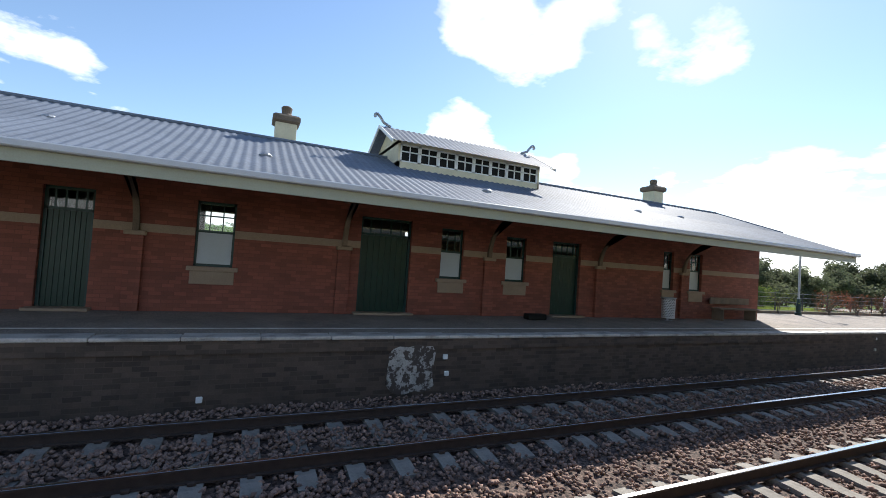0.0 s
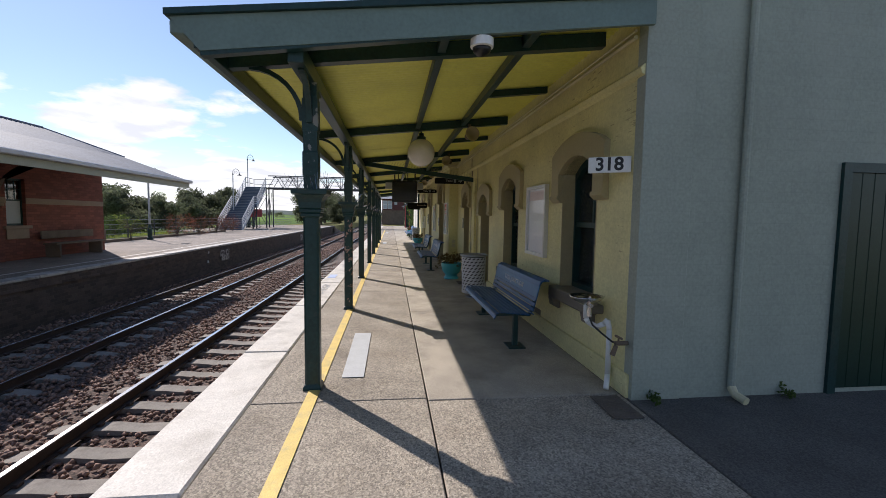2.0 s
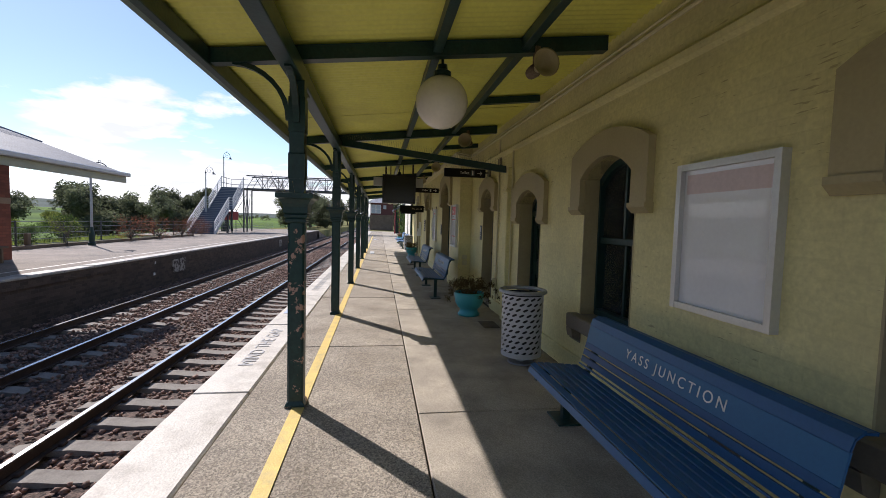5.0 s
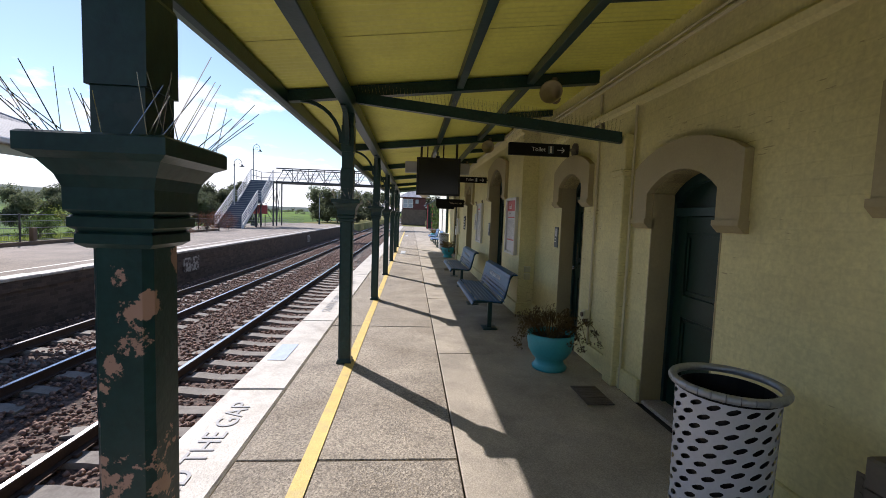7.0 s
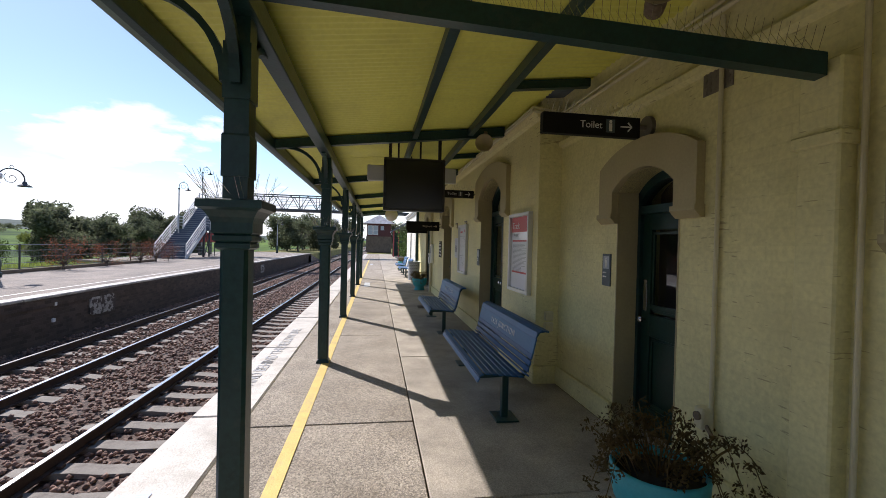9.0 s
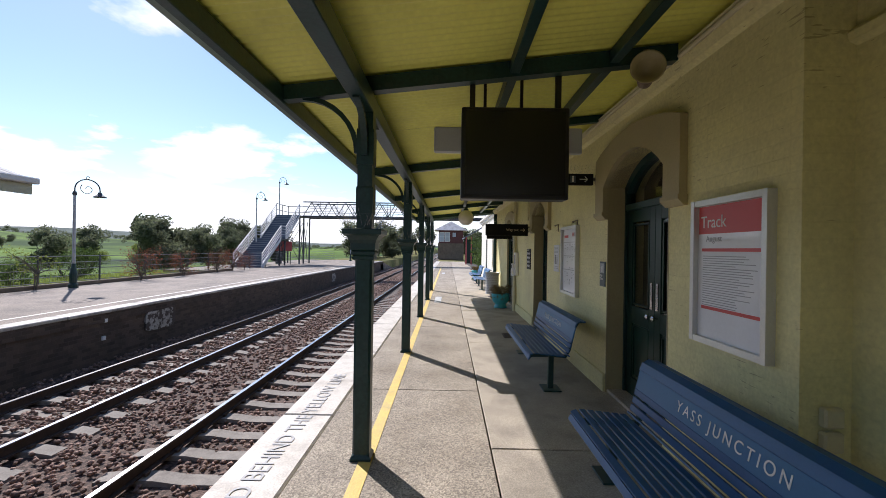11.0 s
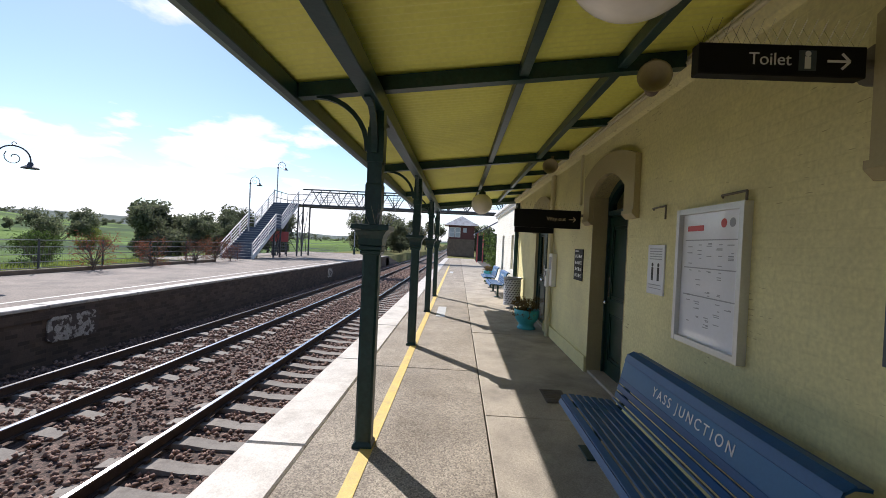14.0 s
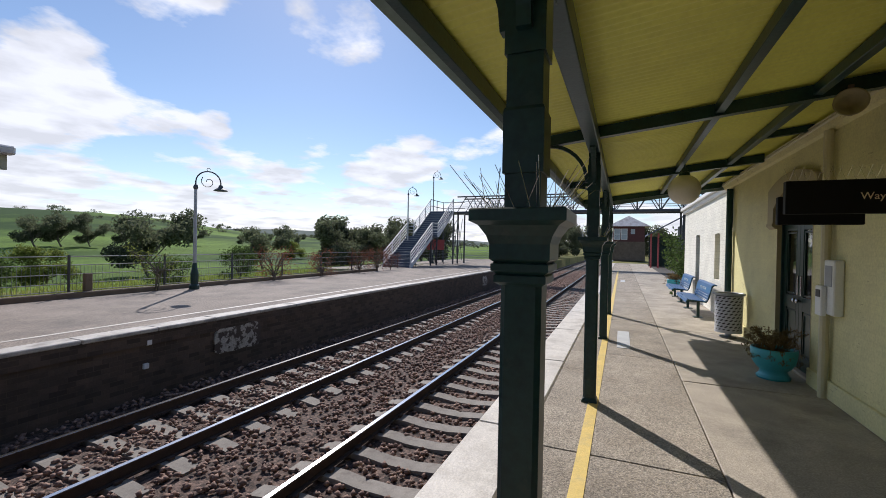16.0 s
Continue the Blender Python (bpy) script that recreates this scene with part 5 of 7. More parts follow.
# ---- footbridge ----
def footbridge():
    BX, Z, W = 47.0, 4.45, 1.9
    t = thing("footbridge", pose(0, 0, 0), "dark steel lattice footbridge with silver handrails over the tracks", "footbridge")
    ya, yb = -6.0, 13.0
    n = 12
    for s in (0, 1):
        x = BX + s * W
        bm = B()
        box(bm, x - 0.05, x + 0.05, ya, yb, Z - 0.12, Z + 0.06)
        box(bm, x - 0.05, x + 0.05, ya, yb, Z + 1.28, Z + 1.38)
        part("chord", bm, M["bridge"], t)
        bm = B()
        for i in range(n):
            y0, y1 = ya + (yb - ya) * i / n, ya + (yb - ya) * (i + 1) / n
            ym = (y0 + y1) / 2
            cyl(bm, (x, y0, Z), (x, ym, Z + 1.32), 0.035, 0.035, 5)
            cyl(bm, (x, ym, Z + 1.32), (x, y1, Z), 0.035, 0.035, 5)
            cyl(bm, (x, y0, Z), (x, y0, Z + 1.32), 0.03, 0.03, 5)
        part("lattice", bm, M["bridge"], t)
        bm = B()
        for h in (0.45, 0.9):
            cyl(bm, (x, ya, Z + h), (x, yb, Z + h), 0.02, 0.02, 5)
        part("handrail", bm, M["bridge_rail"], t)
    bm = B()
    box(bm, BX, BX + W, ya, yb, Z - 0.06, Z)
    part("deck", bm, M["bridge"], t)

    def stair(y0, y1, label, sgn):
        # two flights with a half landing between them
        x0, k = 38.2, 26
        la, lb = 41.7, 42.8
        rise = Z / k
        flights = ((x0, la, 0.0, 0), (lb, BX - 1.0, Z / 2, 1))
        for xa, xb, za, f in flights:
            go = (xb - xa) / (k // 2)
            for i in range(k // 2):
                bm = B()
                box(bm, xa + i * go, xa + (i + 1) * go + 0.03, y0, y1, za + (i + 1) * rise - 0.05, za + (i + 1) * rise)
                box(bm, xa + i * go + 0.03, xa + i * go + 0.05, y0, y1, za + i * rise, za + (i + 1) * rise - 0.05)
                tr = part("tread", bm, M["stair_blue"], t)
                bm = B()
                box(bm, xa + i * go - 0.012, xa + i * go + 0.03, y0 + 0.03, y1 - 0.03, za + (i + 1) * rise - 0.02, za + (i + 1) * rise + 0.004)
                part("nosing", bm, M["galv"], tr, "pale metal nosing")
            zb = za + Z / 2
            for y in (y0, y1):
                bm = B()
                prism(bm, [(xa - 0.1, za - 0.02), (xa + 0.2, za - 0.02), (xb, zb - 0.2), (xb, zb + 0.05), (xa - 0.1, za + 0.18)], "y", y - 0.03, y + 0.03)
                part("stringer", bm, M["bridge_rail"], t)
                bm = B()
                for h in (0.32, 0.55, 0.78, 1.02):
                    cyl(bm, (xa, y, za + h), (xb, y, zb + h), 0.03 if h < 1 else 0.045, 0.03 if h < 1 else 0.045, 6)
                for i in range(4):
                    xx, zz = xa + (xb - xa) * i / 3, za + (zb - za) * i / 3
                    cyl(bm, (xx, y, zz), (xx, y, zz + 1.04), 0.045, 0.045, 6)
                part("handrail", bm, M["bridge_rail"], t, "silver painted pipe handrail")
        bm = B()
        box(bm, la, lb, y0 - 0.03, y1 + 0.03, Z / 2 - 0.1, Z / 2)
        part("half_landing", bm, M["bridge"], t)
        for y in (y0, y1):
            bm = B()
            for h in (0.32, 0.55, 0.78, 1.02):
                cyl(bm, (la, y, Z / 2 + h), (lb, y, Z / 2 + h), 0.03, 0.03, 6)
            part("handrail", bm, M["bridge_rail"], t)
        bm = B()
        for xx in (la, lb):
            for y in (y0 + 0.08, y1 - 0.08):
                box(bm, xx - 0.05, xx + 0.05, y - 0.05, y + 0.05, 0, Z / 2 - 0.1)
            cyl(bm, (xx, y0, 0.2), (xx, y1, Z / 2 - 0.2), 0.03, 0.03, 5)
            cyl(bm, (xx, y1, 0.2), (xx, y0, Z / 2 - 0.2), 0.03, 0.03, 5)
        cyl(bm, (la, y0, 0.2), (lb, y0, Z / 2 - 0.2), 0.03, 0.03, 5)
        cyl(bm, (lb, y0, 0.2), (la, y0, Z / 2 - 0.2), 0.03, 0.03, 5)
        part("landing_frame", bm, M["bridge"], t)
        bm = B()
        box(bm, BX - 1.0, BX + W, y0 - 0.05, y1 + 0.05, Z - 0.08, Z)
        part("landing", bm, M["bridge"], t)
        bm = B()
        for h in (0.5, 1.05):
            cyl(bm, (BX - 1, y1, Z + h), (BX + W, y1, Z + h), 0.03, 0.03, 6)
            cyl(bm, (BX + W, y0, Z + h), (BX + W, y1, Z + h), 0.03, 0.03, 6)
        for xx in (BX - 1, BX + 0.4, BX + W):
            cyl(bm, (xx, y1, Z), (xx, y1, Z + 1.1), 0.03, 0.03, 6)
        part("landing_rail", bm, M["bridge"], t)
        for xx in (BX - 0.9, BX + 0.2, BX + W):
            for yy in (y0, y1):
                bm = B()
                cyl(bm, (xx, yy, 0), (xx, yy, min(Z, (xx - x0) / (BX - 1 - x0) * Z) - 0.1), 0.07, 0.07, 6)
                part("trestle_post", bm, M["bridge"], t)
        for xx in (BX - 0.9, BX + 0.2):
            ties = [((xx, yy), (xx + 1.1, yy)) for yy in (y0, y1)] + [((xx, y0), (xx, y1))]
            for p, q in ties:
                for a, b in ((p, q), (q, p)):
                    bm = B()
                    cyl(bm, (*a, 0.3), (*b, Z - 0.5), 0.025, 0.025, 5)
                    part("trestle_brace", bm, M["bridge"], t)
    stair(13.0, 15.1, "", 1)
    stair(-6.0, -4.3, "", -1)
    bm = B()
    box(bm, 43.4, 43.44, 12.7, 14.2, 1.2, 2.0, 0.005)
    tagged(mesh_ob("banner", bm, M["red_sign"]), "faded red banner hung under the footbridge stair", "banner")


footbridge()


# ---- platform lamps with scrolled arms ----
def scroll_lamp(x, y, z, h, aim, group="scroll lamps"):
    t = thing("platform_lamp", pose(x, y, z, 0, 0, aim), "tall iron lamp post with a scrolled swan-neck arm", "street lamp", group)
    bm = B()
    lathe(bm, [(0.15, 0), (0.15, 0.12), (0.11, 0.16), (0.12, 0.5), (0.08, 0.7), (0.06, 0.85)], 12)
    part("base", bm, M["green"], t, "dark cast iron base")
    bm = B()
    cyl(bm, (0, 0, 0.8), (0, 0, h), 0.055, 0.045, 10)
    part("pole", bm, M["galv"], t)
    bm = B()
    r = 0.36
    tube(bm, [(0, 0, h), (0, 0, h + 0.18)] + [(r - r * math.cos(a), 0, h + 0.18 + r * math.sin(a)) for a in [math.pi * i / 12 for i in range(13)]] + [(2 * r, 0, h + 0.08)], 0.022, 6)
    tube(bm, [(r + (0.22 - 0.012 * i) * math.cos(0.5 * i + 2.4), 0, h + 0.2 + (0.22 - 0.012 * i) * math.sin(0.5 * i + 2.4)) for i in range(15)], 0.012, 5)
    tube(bm, [(0.36 + 0.05 * math.cos(a), 0, h + 0.6 + 0.05 * math.sin(a)) for a in [i * 0.7 for i in range(8)]], 0.01, 5)
    lathe(bm, [(0.06, h - 0.06), (0.075, h), (0.05, h + 0.08)], 10)
    part("arm", bm, M["bridge"], t)
    bm = B()
    lathe(bm, [(0.05, 0.10), (0.08, 0.02), (0.2, -0.06), (0.22, -0.09), (0.05, -0.08)], 16, c=(2 * r, 0, h + 0.02))
    part("shade", bm, M["bridge"], t, "flat dark lamp shade")


scroll_lamp(21.8, 12.5, 0.0, 3.3, -35)
scroll_lamp(41.0, 14.7, 0.0, 5.35, -35)
scroll_lamp(46.1, 14.9, 0.0, 7.4, -35)
scroll_lamp(58.0, 11.0, 0.0, 3.4, -35)


# ---- wire fence behind the far platform ----
def fence():
    t = thing("wire_fence", pose(0, 0, 0), "low wire mesh fence on dark steel posts", "fence")
    for i in range(22):
        x = -10 + i * 2.62
        if 33 < x < 37:
            continue
        bm = B()
        cyl(bm, (x, 13.42, -0.3), (x, 13.42, 1.12), 0.034, 0.034, 7)
        part("post", bm, M["bridge"], t)
    bm = B()
    for h in (0.15, 0.35, 0.6, 0.85, 1.08):
        cyl(bm, (-10, 13.42, h), (60, 13.42, h), 0.013, 0.013, 4)
    part("wire", bm, M["wire"], t)
    V, F = [], []
    for i in range(560):
        x = 10 + i * 0.09
        k = len(V)
        V += [(x - 0.004, 13.42, 0.02), (x + 0.004, 13.42, 0.02), (x + 0.004, 13.42, 0.86), (x - 0.004, 13.42, 0.86)]
        F.append((k, k + 1, k + 2, k + 3))
    o = from_np("mesh_wires", np.array(V), np.array(F), M["wire"], t)
    o["kind"] = "stuff"
    bm = B()
    box(bm, 19.1, 19.28, 13.2, 13.36, 0, 0.62, 0.02)
    tagged(mesh_ob("stub_post", bm, M["wood"]), "short weathered timber post at the platform back", "post")


fence()


# ---- plants ----
def leaf_cloud(rng, centres, radii, n, size, flat=0.7):
    """n small leaf quads scattered in blobs round the given centres."""
    c = np.array(centres)
    r = np.array(radii)
    pick = rng.integers(0, len(c), n)
    d = rng.normal(size=(n, 3))
    d /= np.linalg.norm(d, axis=1)[:, None]
    rad = r[pick] * rng.random(n) ** 0.45
    p = c[pick] + d * rad[:, None] * np.array([1, 1, flat])
    u = rng.normal(size=(n, 3))
    u /= np.linalg.norm(u, axis=1)[:, None]
    w = np.cross(u, rng.normal(size=(n, 3)))
    w /= np.linalg.norm(w, axis=1)[:, None]
    s = size * rng.uniform(0.6, 1.4, n)
    V = np.stack([p - u * s[:, None], p + w * s[:, None] * 0.45, p + u * s[:, None], p - w * s[:, None] * 0.45], 1).reshape(-1, 3)
    F = np.arange(4 * n).reshape(n, 4)
    return V, F


TREES = {}


def tree(kind, x, y, z, h, seed, label, category="tree", group="", material=None, leaves=2600, spread=0.42, low=0.35, leaf=0.022, stems=1):
    key = (kind, seed)
    t = thing(kind, pose(x, y, z, 0, 0, (seed * 67) % 360), label, category, group)
    t.scale = (h, h, h)
    if key in TREES:
        for nm, me in TREES[key]:
            new(nm, me).parent = t
        return
    rr = random.Random(seed)
    rng = np.random.default_rng(seed)
    bm = B()
    cs, rs = [], []
    for s in range(stems):
        base = Vector((rr.uniform(-0.05, 0.05) * (stems > 1), rr.uniform(-0.05, 0.05) * (stems > 1), 0))
        top = base + Vector((rr.uniform(-0.08, 0.08), rr.uniform(-0.08, 0.08), low + 0.1)) * (1 if stems == 1 else 0.9)
        cyl(bm, base - Vector((0, 0, 0.03)), top, 0.028 / stems ** 0.6, 0.017 / stems ** 0.6, 7)
        for i in range(11 if stems == 1 else 4):
            a = rr.uniform(0, 6.28)
            start = base.lerp(top, rr.uniform(0.6, 1.0))
            end = Vector((math.cos(a) * rr.uniform(0.3, 1) * spread, math.sin(a) * rr.uniform(0.3, 1) * spread, rr.uniform(low + 0.02, 0.88)))
            mid = start.lerp(end, 0.5) + Vector((0, 0, 0.04))
            cyl(bm, start, mid, 0.012, 0.008, 5)
            cyl(bm, mid, end, 0.008, 0.003, 5)
            for k in range(3):
                e2 = end + Vector((rr.uniform(-0.16, 0.16), rr.uniform(-0.16, 0.16), rr.uniform(-0.05, 0.12)))
                cyl(bm, mid, e2, 0.004, 0.002, 4)
                cs.append(e2)
                rs.append(rr.uniform(0.12, 0.20) * (spread / 0.42) ** 0.7)
            cs.append(end)
            rs.append(rr.uniform(0.11, 0.19) * (spread / 0.42) ** 0.7)
    a = part("trunk", bm, M["bark"], t)
    V, F = leaf_cloud(rng, [tuple(c) for c in cs], rs, leaves, leaf, 0.85)
    b = from_np("crown", V, F, material or M["leaf_dark"], t)
    TREES[key] = [("trunk", a.data), ("crown", b.data)]


rt = random.Random(12)
# dark eucalypts behind the stair and along the paddock
for x, y, h in ((60, 34, 6.5), (64, 37, 7), (68, 37, 7.5), (72, 42, 8), (80, 38, 7), (86, 36, 7), (76, 43, 8), (62, 30, 5), (72, 30, 7), (78, 31, 7), (85, 33, 8)):
    tree("eucalypt_tree", x, y, ground_z(x, y), h, 20 + int(x) % 4, "dark green eucalypt with a ragged crown in the paddock", "tree", "paddock trees", spread=0.5, low=0.12, leaves=9500, leaf=0.028)
for x, y, h in ((39, 41, 6.0), (54, 42, 5.2), (62, 112, 6.5), (67, 113, 7), (72, 112, 5), (80, 112, 5.5), (85, 111, 4.5), (104, 120, 4.5), (122, 120, 3.5), (130, 118, 4), (150, 120, 4)):
    tree("eucalypt_tree", x, y, ground_z(x, y), h, 22, "dark green rounded tree standing in the pasture", "tree", "paddock trees", spread=0.5, low=0.10, leaves=9500, leaf=0.028)
for x, y, h in ((30.6, 40, 3.4), (82, 62, 4.5), (90, 58, 4), (100, 66, 4.2)):
    tree("willow_tree", x, y, ground_z(x, y), h, 31, "fresh yellow-green young tree in the pasture", "tree", "young trees", M["leaf_green"], spread=0.55, low=0.06, leaves=8000, leaf=0.026)
for x, y, h in ((78, 12, 6), (84, 15, 6.5), (95, 14, 7), (88, 10, 4), (110, 16, 7), (125, 14, 8), (140, -8, 9), (120, -10, 8), (150, 10, 9), (105, -12, 7)):
    tree("eucalypt_tree", x, y, ground_z(x, y), h, 20 + int(x) % 4, "grey-green tree beside the line in the distance", "tree", "lineside trees", spread=0.55, low=0.15, leaves=6500, leaf=0.026)
# trees along the ridges, one far-off stand
rng = np.random.default_rng(8)
Vs, Fs, k = [], [], 0
for i in range(230):
    b = radians(rng.uniform(14, 98))
    r = rng.choice([rng.uniform(300, 460), rng.uniform(180, 300), rng.uniform(430, 520), rng.uniform(420, 500), rng.uniform(900, 1500)])
    x, y = 12 + r * math.cos(b), r * math.sin(b)
    h = rng.uniform(4, 8) * (1.8 if r > 800 else 0.5 if r < 320 else 0.75)
    z = ground_z(x, y)
    cs = [(x + rng.normal() * h * 0.35, y + rng.normal() * h * 0.35, z + h * rng.uniform(0.25, 0.75)) for _ in range(5)]
    V, F = leaf_cloud(rng, cs, [h * 0.33] * 5, 220, h * 0.085)
    Vs.append(V)
    Fs.append(F + k)
    k += len(V)
tagged(from_np("far_woods", np.concatenate(Vs), np.concatenate(Fs), M["leaf_dark"]), "scattered dark trees on the far green hills", "woods", kind="stuff")
# russet shrubs and weeds by the fence
for x, s in ((25.6, 1.5), (28.6, 1.3), (31.8, 1.35), (33.6, 1.5), (35.2, 1.1)):
    tree("russet_shrub", x, 12.85, 0.0, s, 40 + int(x) % 2, "half-bare russet rose bush at the platform back", "shrub", "russet shrubs", M["leaf_red"], leaves=900, spread=0.55, low=0.08, leaf=0.022, stems=5)
tree("rose_bush", 20.9, 13.0, 0.0, 1.45, 45, "leggy rose bush with yellowing leaves by the lamp", "shrub", "", M["leaf_green"], leaves=420, spread=0.5, low=0.4, leaf=0.022, stems=3)
for x, y, s in ((15.5, 16.5, 1.8), (17.5, 18.0, 1.5), (13.0, 18.5, 2.0), (19.5, 20.0, 1.6), (24.0, 17.0, 1.3), (29.0, 18.5, 1.6)):
    tree("scrub_bush", x, y, ground_z(x, y), s, 50 + int(x) % 2, "grey-green wild shrub beyond the fence", "shrub", "wild shrubs", M["leaf_mid"], leaves=3200, spread=0.6, low=0.04, leaf=0.032, stems=5)
for x, y, s in ((32.3, -3.3, 2.0), (33.8, -3.0, 1.7), (35.2, -3.4, 2.2), (37.0, -3.6, 2.6)):
    tree("garden_bush", x, y, 0, s, 60 + int(x) % 2, "leafy green bush beside the platform", "shrub", "garden bushes", M["leaf_mid"], leaves=2400, spread=0.5, low=0.05, leaf=0.035, stems=4)
Vg, Fg, k = [], [], 0
rng = np.random.default_rng(5)
for i in range(9000):
    x, y = rng.uniform(6, 44), 13.7 + abs(rng.normal()) * 4.5
    z = ground_z(x, y)
    h, a = rng.uniform(0.12, 0.42), rng.uniform(0, 6.28)
    dx, dy = 0.02 * math.cos(a), 0.02 * math.sin(a)
    lx, ly = rng.normal() * 0.08, rng.normal() * 0.08
    Vg += [(x - dx, y - dy, z), (x + dx, y + dy, z), (x + lx, y + ly, z + h)]
    Fg.append((k, k + 1, k + 2))
    k += 3
tagged(from_np("long_grass", np.array(Vg), np.array(Fg), M["leaf_green"]), "rank green grass beyond the fence", "grass", kind="stuff")


# ---- signal box, shelter at the far end ----
def signal_box():
    t = thing("signal_box", pose(76, -1.0, 0), "small signal box with a pale hipped roof and dark timber walls", "signal box")
    bm = B()
    box(bm, -2.5, 2.5, -2.0, 2.0, 0, 2.5)
    part("base", bm, M["wood"], t)
    bm = B()
    box(bm, -2.4, 2.4, -1.9, 1.9, 2.5, 4.5)
    part("cabin", bm, M["box_red"], t, "dark red weatherboard cabin")
    for y in (0.15, 1.0):
        bm = B()
        box(bm, -2.44, -2.4, y, y + 0.78, 2.75, 4.2)
        w = part("window", bm, M["white"], t)
        for zz in (2.82, 3.52):
            bm = B()
            box(bm, -2.455, -2.44, y + 0.07, y + 0.71, zz, zz + 0.62)
            part("pane", bm, M["blind"], w)
    bm = B()
    box(bm, -2.45, -2.4, -0.9, -0.1, 2.5, 4.3)
    part("door", bm, M["box_red"], t)
    bm = B()
    box(bm, -2.47, -2.45, -0.75, -0.25, 3.5, 4.15)
    part("door_pane", bm, M["blind"], t)
    bm = B()
    v = [bm.verts.new(p) for p in ((-3.0, -2.6, 4.5), (-3.0, 2.6, 4.5), (3.0, 2.6, 4.5), (3.0, -2.6, 4.5), (-0.8, 0, 6.0), (0.8, 0, 6.0))]
    for f in ((0, 4, 1), (2, 5, 3), (1, 4, 5, 2), (3, 5, 4, 0), (0, 1, 2, 3)):
        bm.faces.new([v[i] for i in f])
    bmesh.ops.recalc_face_normals(bm, faces=bm.faces[:])
    part("roof", bm, M["old_roof"], t, "pale hipped iron roof with rust blotches")
    s = thing("lean_to_shelter", pose(52, -3.4, 0), "dark timber lean-to shelter on the platform", "shelter")
    bm = B()
    box(bm, 0, 3.5, -1.5, -1.4, 0, 3.6)
    box(bm, 3.4, 3.5, -1.4, 0.9, 0, 2.7)
    part("wall", bm, M["green"], s)
    bm = B()
    prism(bm, [(-1.7, 4.4), (1.2, 2.7), (1.2, 2.82), (-1.7, 4.52)], "x", -0.5, 4.0)
    part("roof", bm, M["iron_roof"], s)
    for yy in (0.3, 0.85):
        bm = B()
        box(bm, 0.02, 0.14, yy, yy + 0.12, 0.0, 2.9)
        part("post", bm, M["red_sign"], s, "faded red post")


signal_box()


# ---- platform furniture ----
def bench(x, y, label, group="station benches"):
    """Slatted steel seat with a lettered back panel on two pedestal legs; long side along x."""
    t = thing("platform_bench", pose(x, y, 0), label, "bench", group)
    L = 0.96
    k, kz = 0.74, 0.92
    prof = [(0.262, 0.40, -62), (0.238, 0.443, -20)] + [(0.178 - 0.058 * i, 0.452 - 0.006 * i, 3) for i in range(6)] + [(-0.165, 0.435, 30)]
    for yy, z, a in prof:
        bm = B()
        box(bm, -L, L, -0.0215, 0.0215, -0.006, 0.006, 0.002, m=pose(0, yy, z * kz, a, 0, 0))
        part("seat_slat", bm, M["blue"], t)
    for yy, z, a in ((-0.195, 0.485, 100), (-0.212, 0.545, 103), (-0.227, 0.605, 103)):
        bm = B()
        box(bm, -L, L, -0.0205, 0.0205, -0.006, 0.006, 0.002, m=pose(0, yy * 0.9, z * kz, a, 0, 0))
        part("back_slat", bm, M["blue"], t)
    bm = B()
    pm = pose(0, -0.225, 0.643, 103, 0, 0)
    box(bm, -L, L, -0.068, 0.068, -0.006, 0.006, 0.002, m=pm)
    pan = part("name_panel", bm, M["blue_light"], t, "blue panel with white lettering")
    text("lettering", "YASS JUNCTION", 0.088, pose(0, -0.2175, 0.6445, 77, 0, 180), M["sign_ink"], pan, space=1.4)
    for yy, z, a in ((-0.246, 0.737, 112), (-0.275, 0.768, 150), (-0.325, 0.774, 185)):
        bm = B()
        box(bm, -L, L, -0.028, 0.028, -0.006, 0.006, 0.002, m=pose(0, yy, z, a, 0, 0))
        part("top_slat", bm, M["blue"], t)
    for s in (-0.85, 0.85):
        bm = B()
        pts = [(0.262, 0.35), (0.23, 0.392), (0.0, 0.397), (-0.16, 0.385), (-0.185, 0.45), (-0.24, 0.70), (-0.275, 0.754), (-0.345, 0.762)]
        low = [(p[0] - 0.008, p[1] - 0.035) if i < 4 else (p[0] - 0.035, p[1] - 0.01) for i, p in enumerate(pts)]
        prism(bm, pts + low[::-1], "x", s - 0.02, s + 0.02)
        part("support", bm, M["green"], t)
        bm = B()
        box(bm, s - 0.03, s + 0.03, -0.03, 0.03, 0.01, 0.38, 0.006)
        leg = part("leg", bm, M["green"], t, "dark steel pedestal leg")
        bm = B()
        box(bm, s - 0.12, s + 0.12, -0.1, 0.1, 0.0, 0.014, 0.003)
        part("foot_plate", bm, M["green"], leg)
    return t


bench(1.945, -2.10, "blue slatted steel bench with white station name")
bench(9.01, -1.77, "blue slatted steel bench below the red-topped notice")
bench(12.59, -1.79, "blue slatted steel bench below the white timetable board")
bench(24.5, -1.95, "blue slatted steel bench past the grey bin")
bench(27.6, -1.95, "blue slatted steel bench by the white wall")


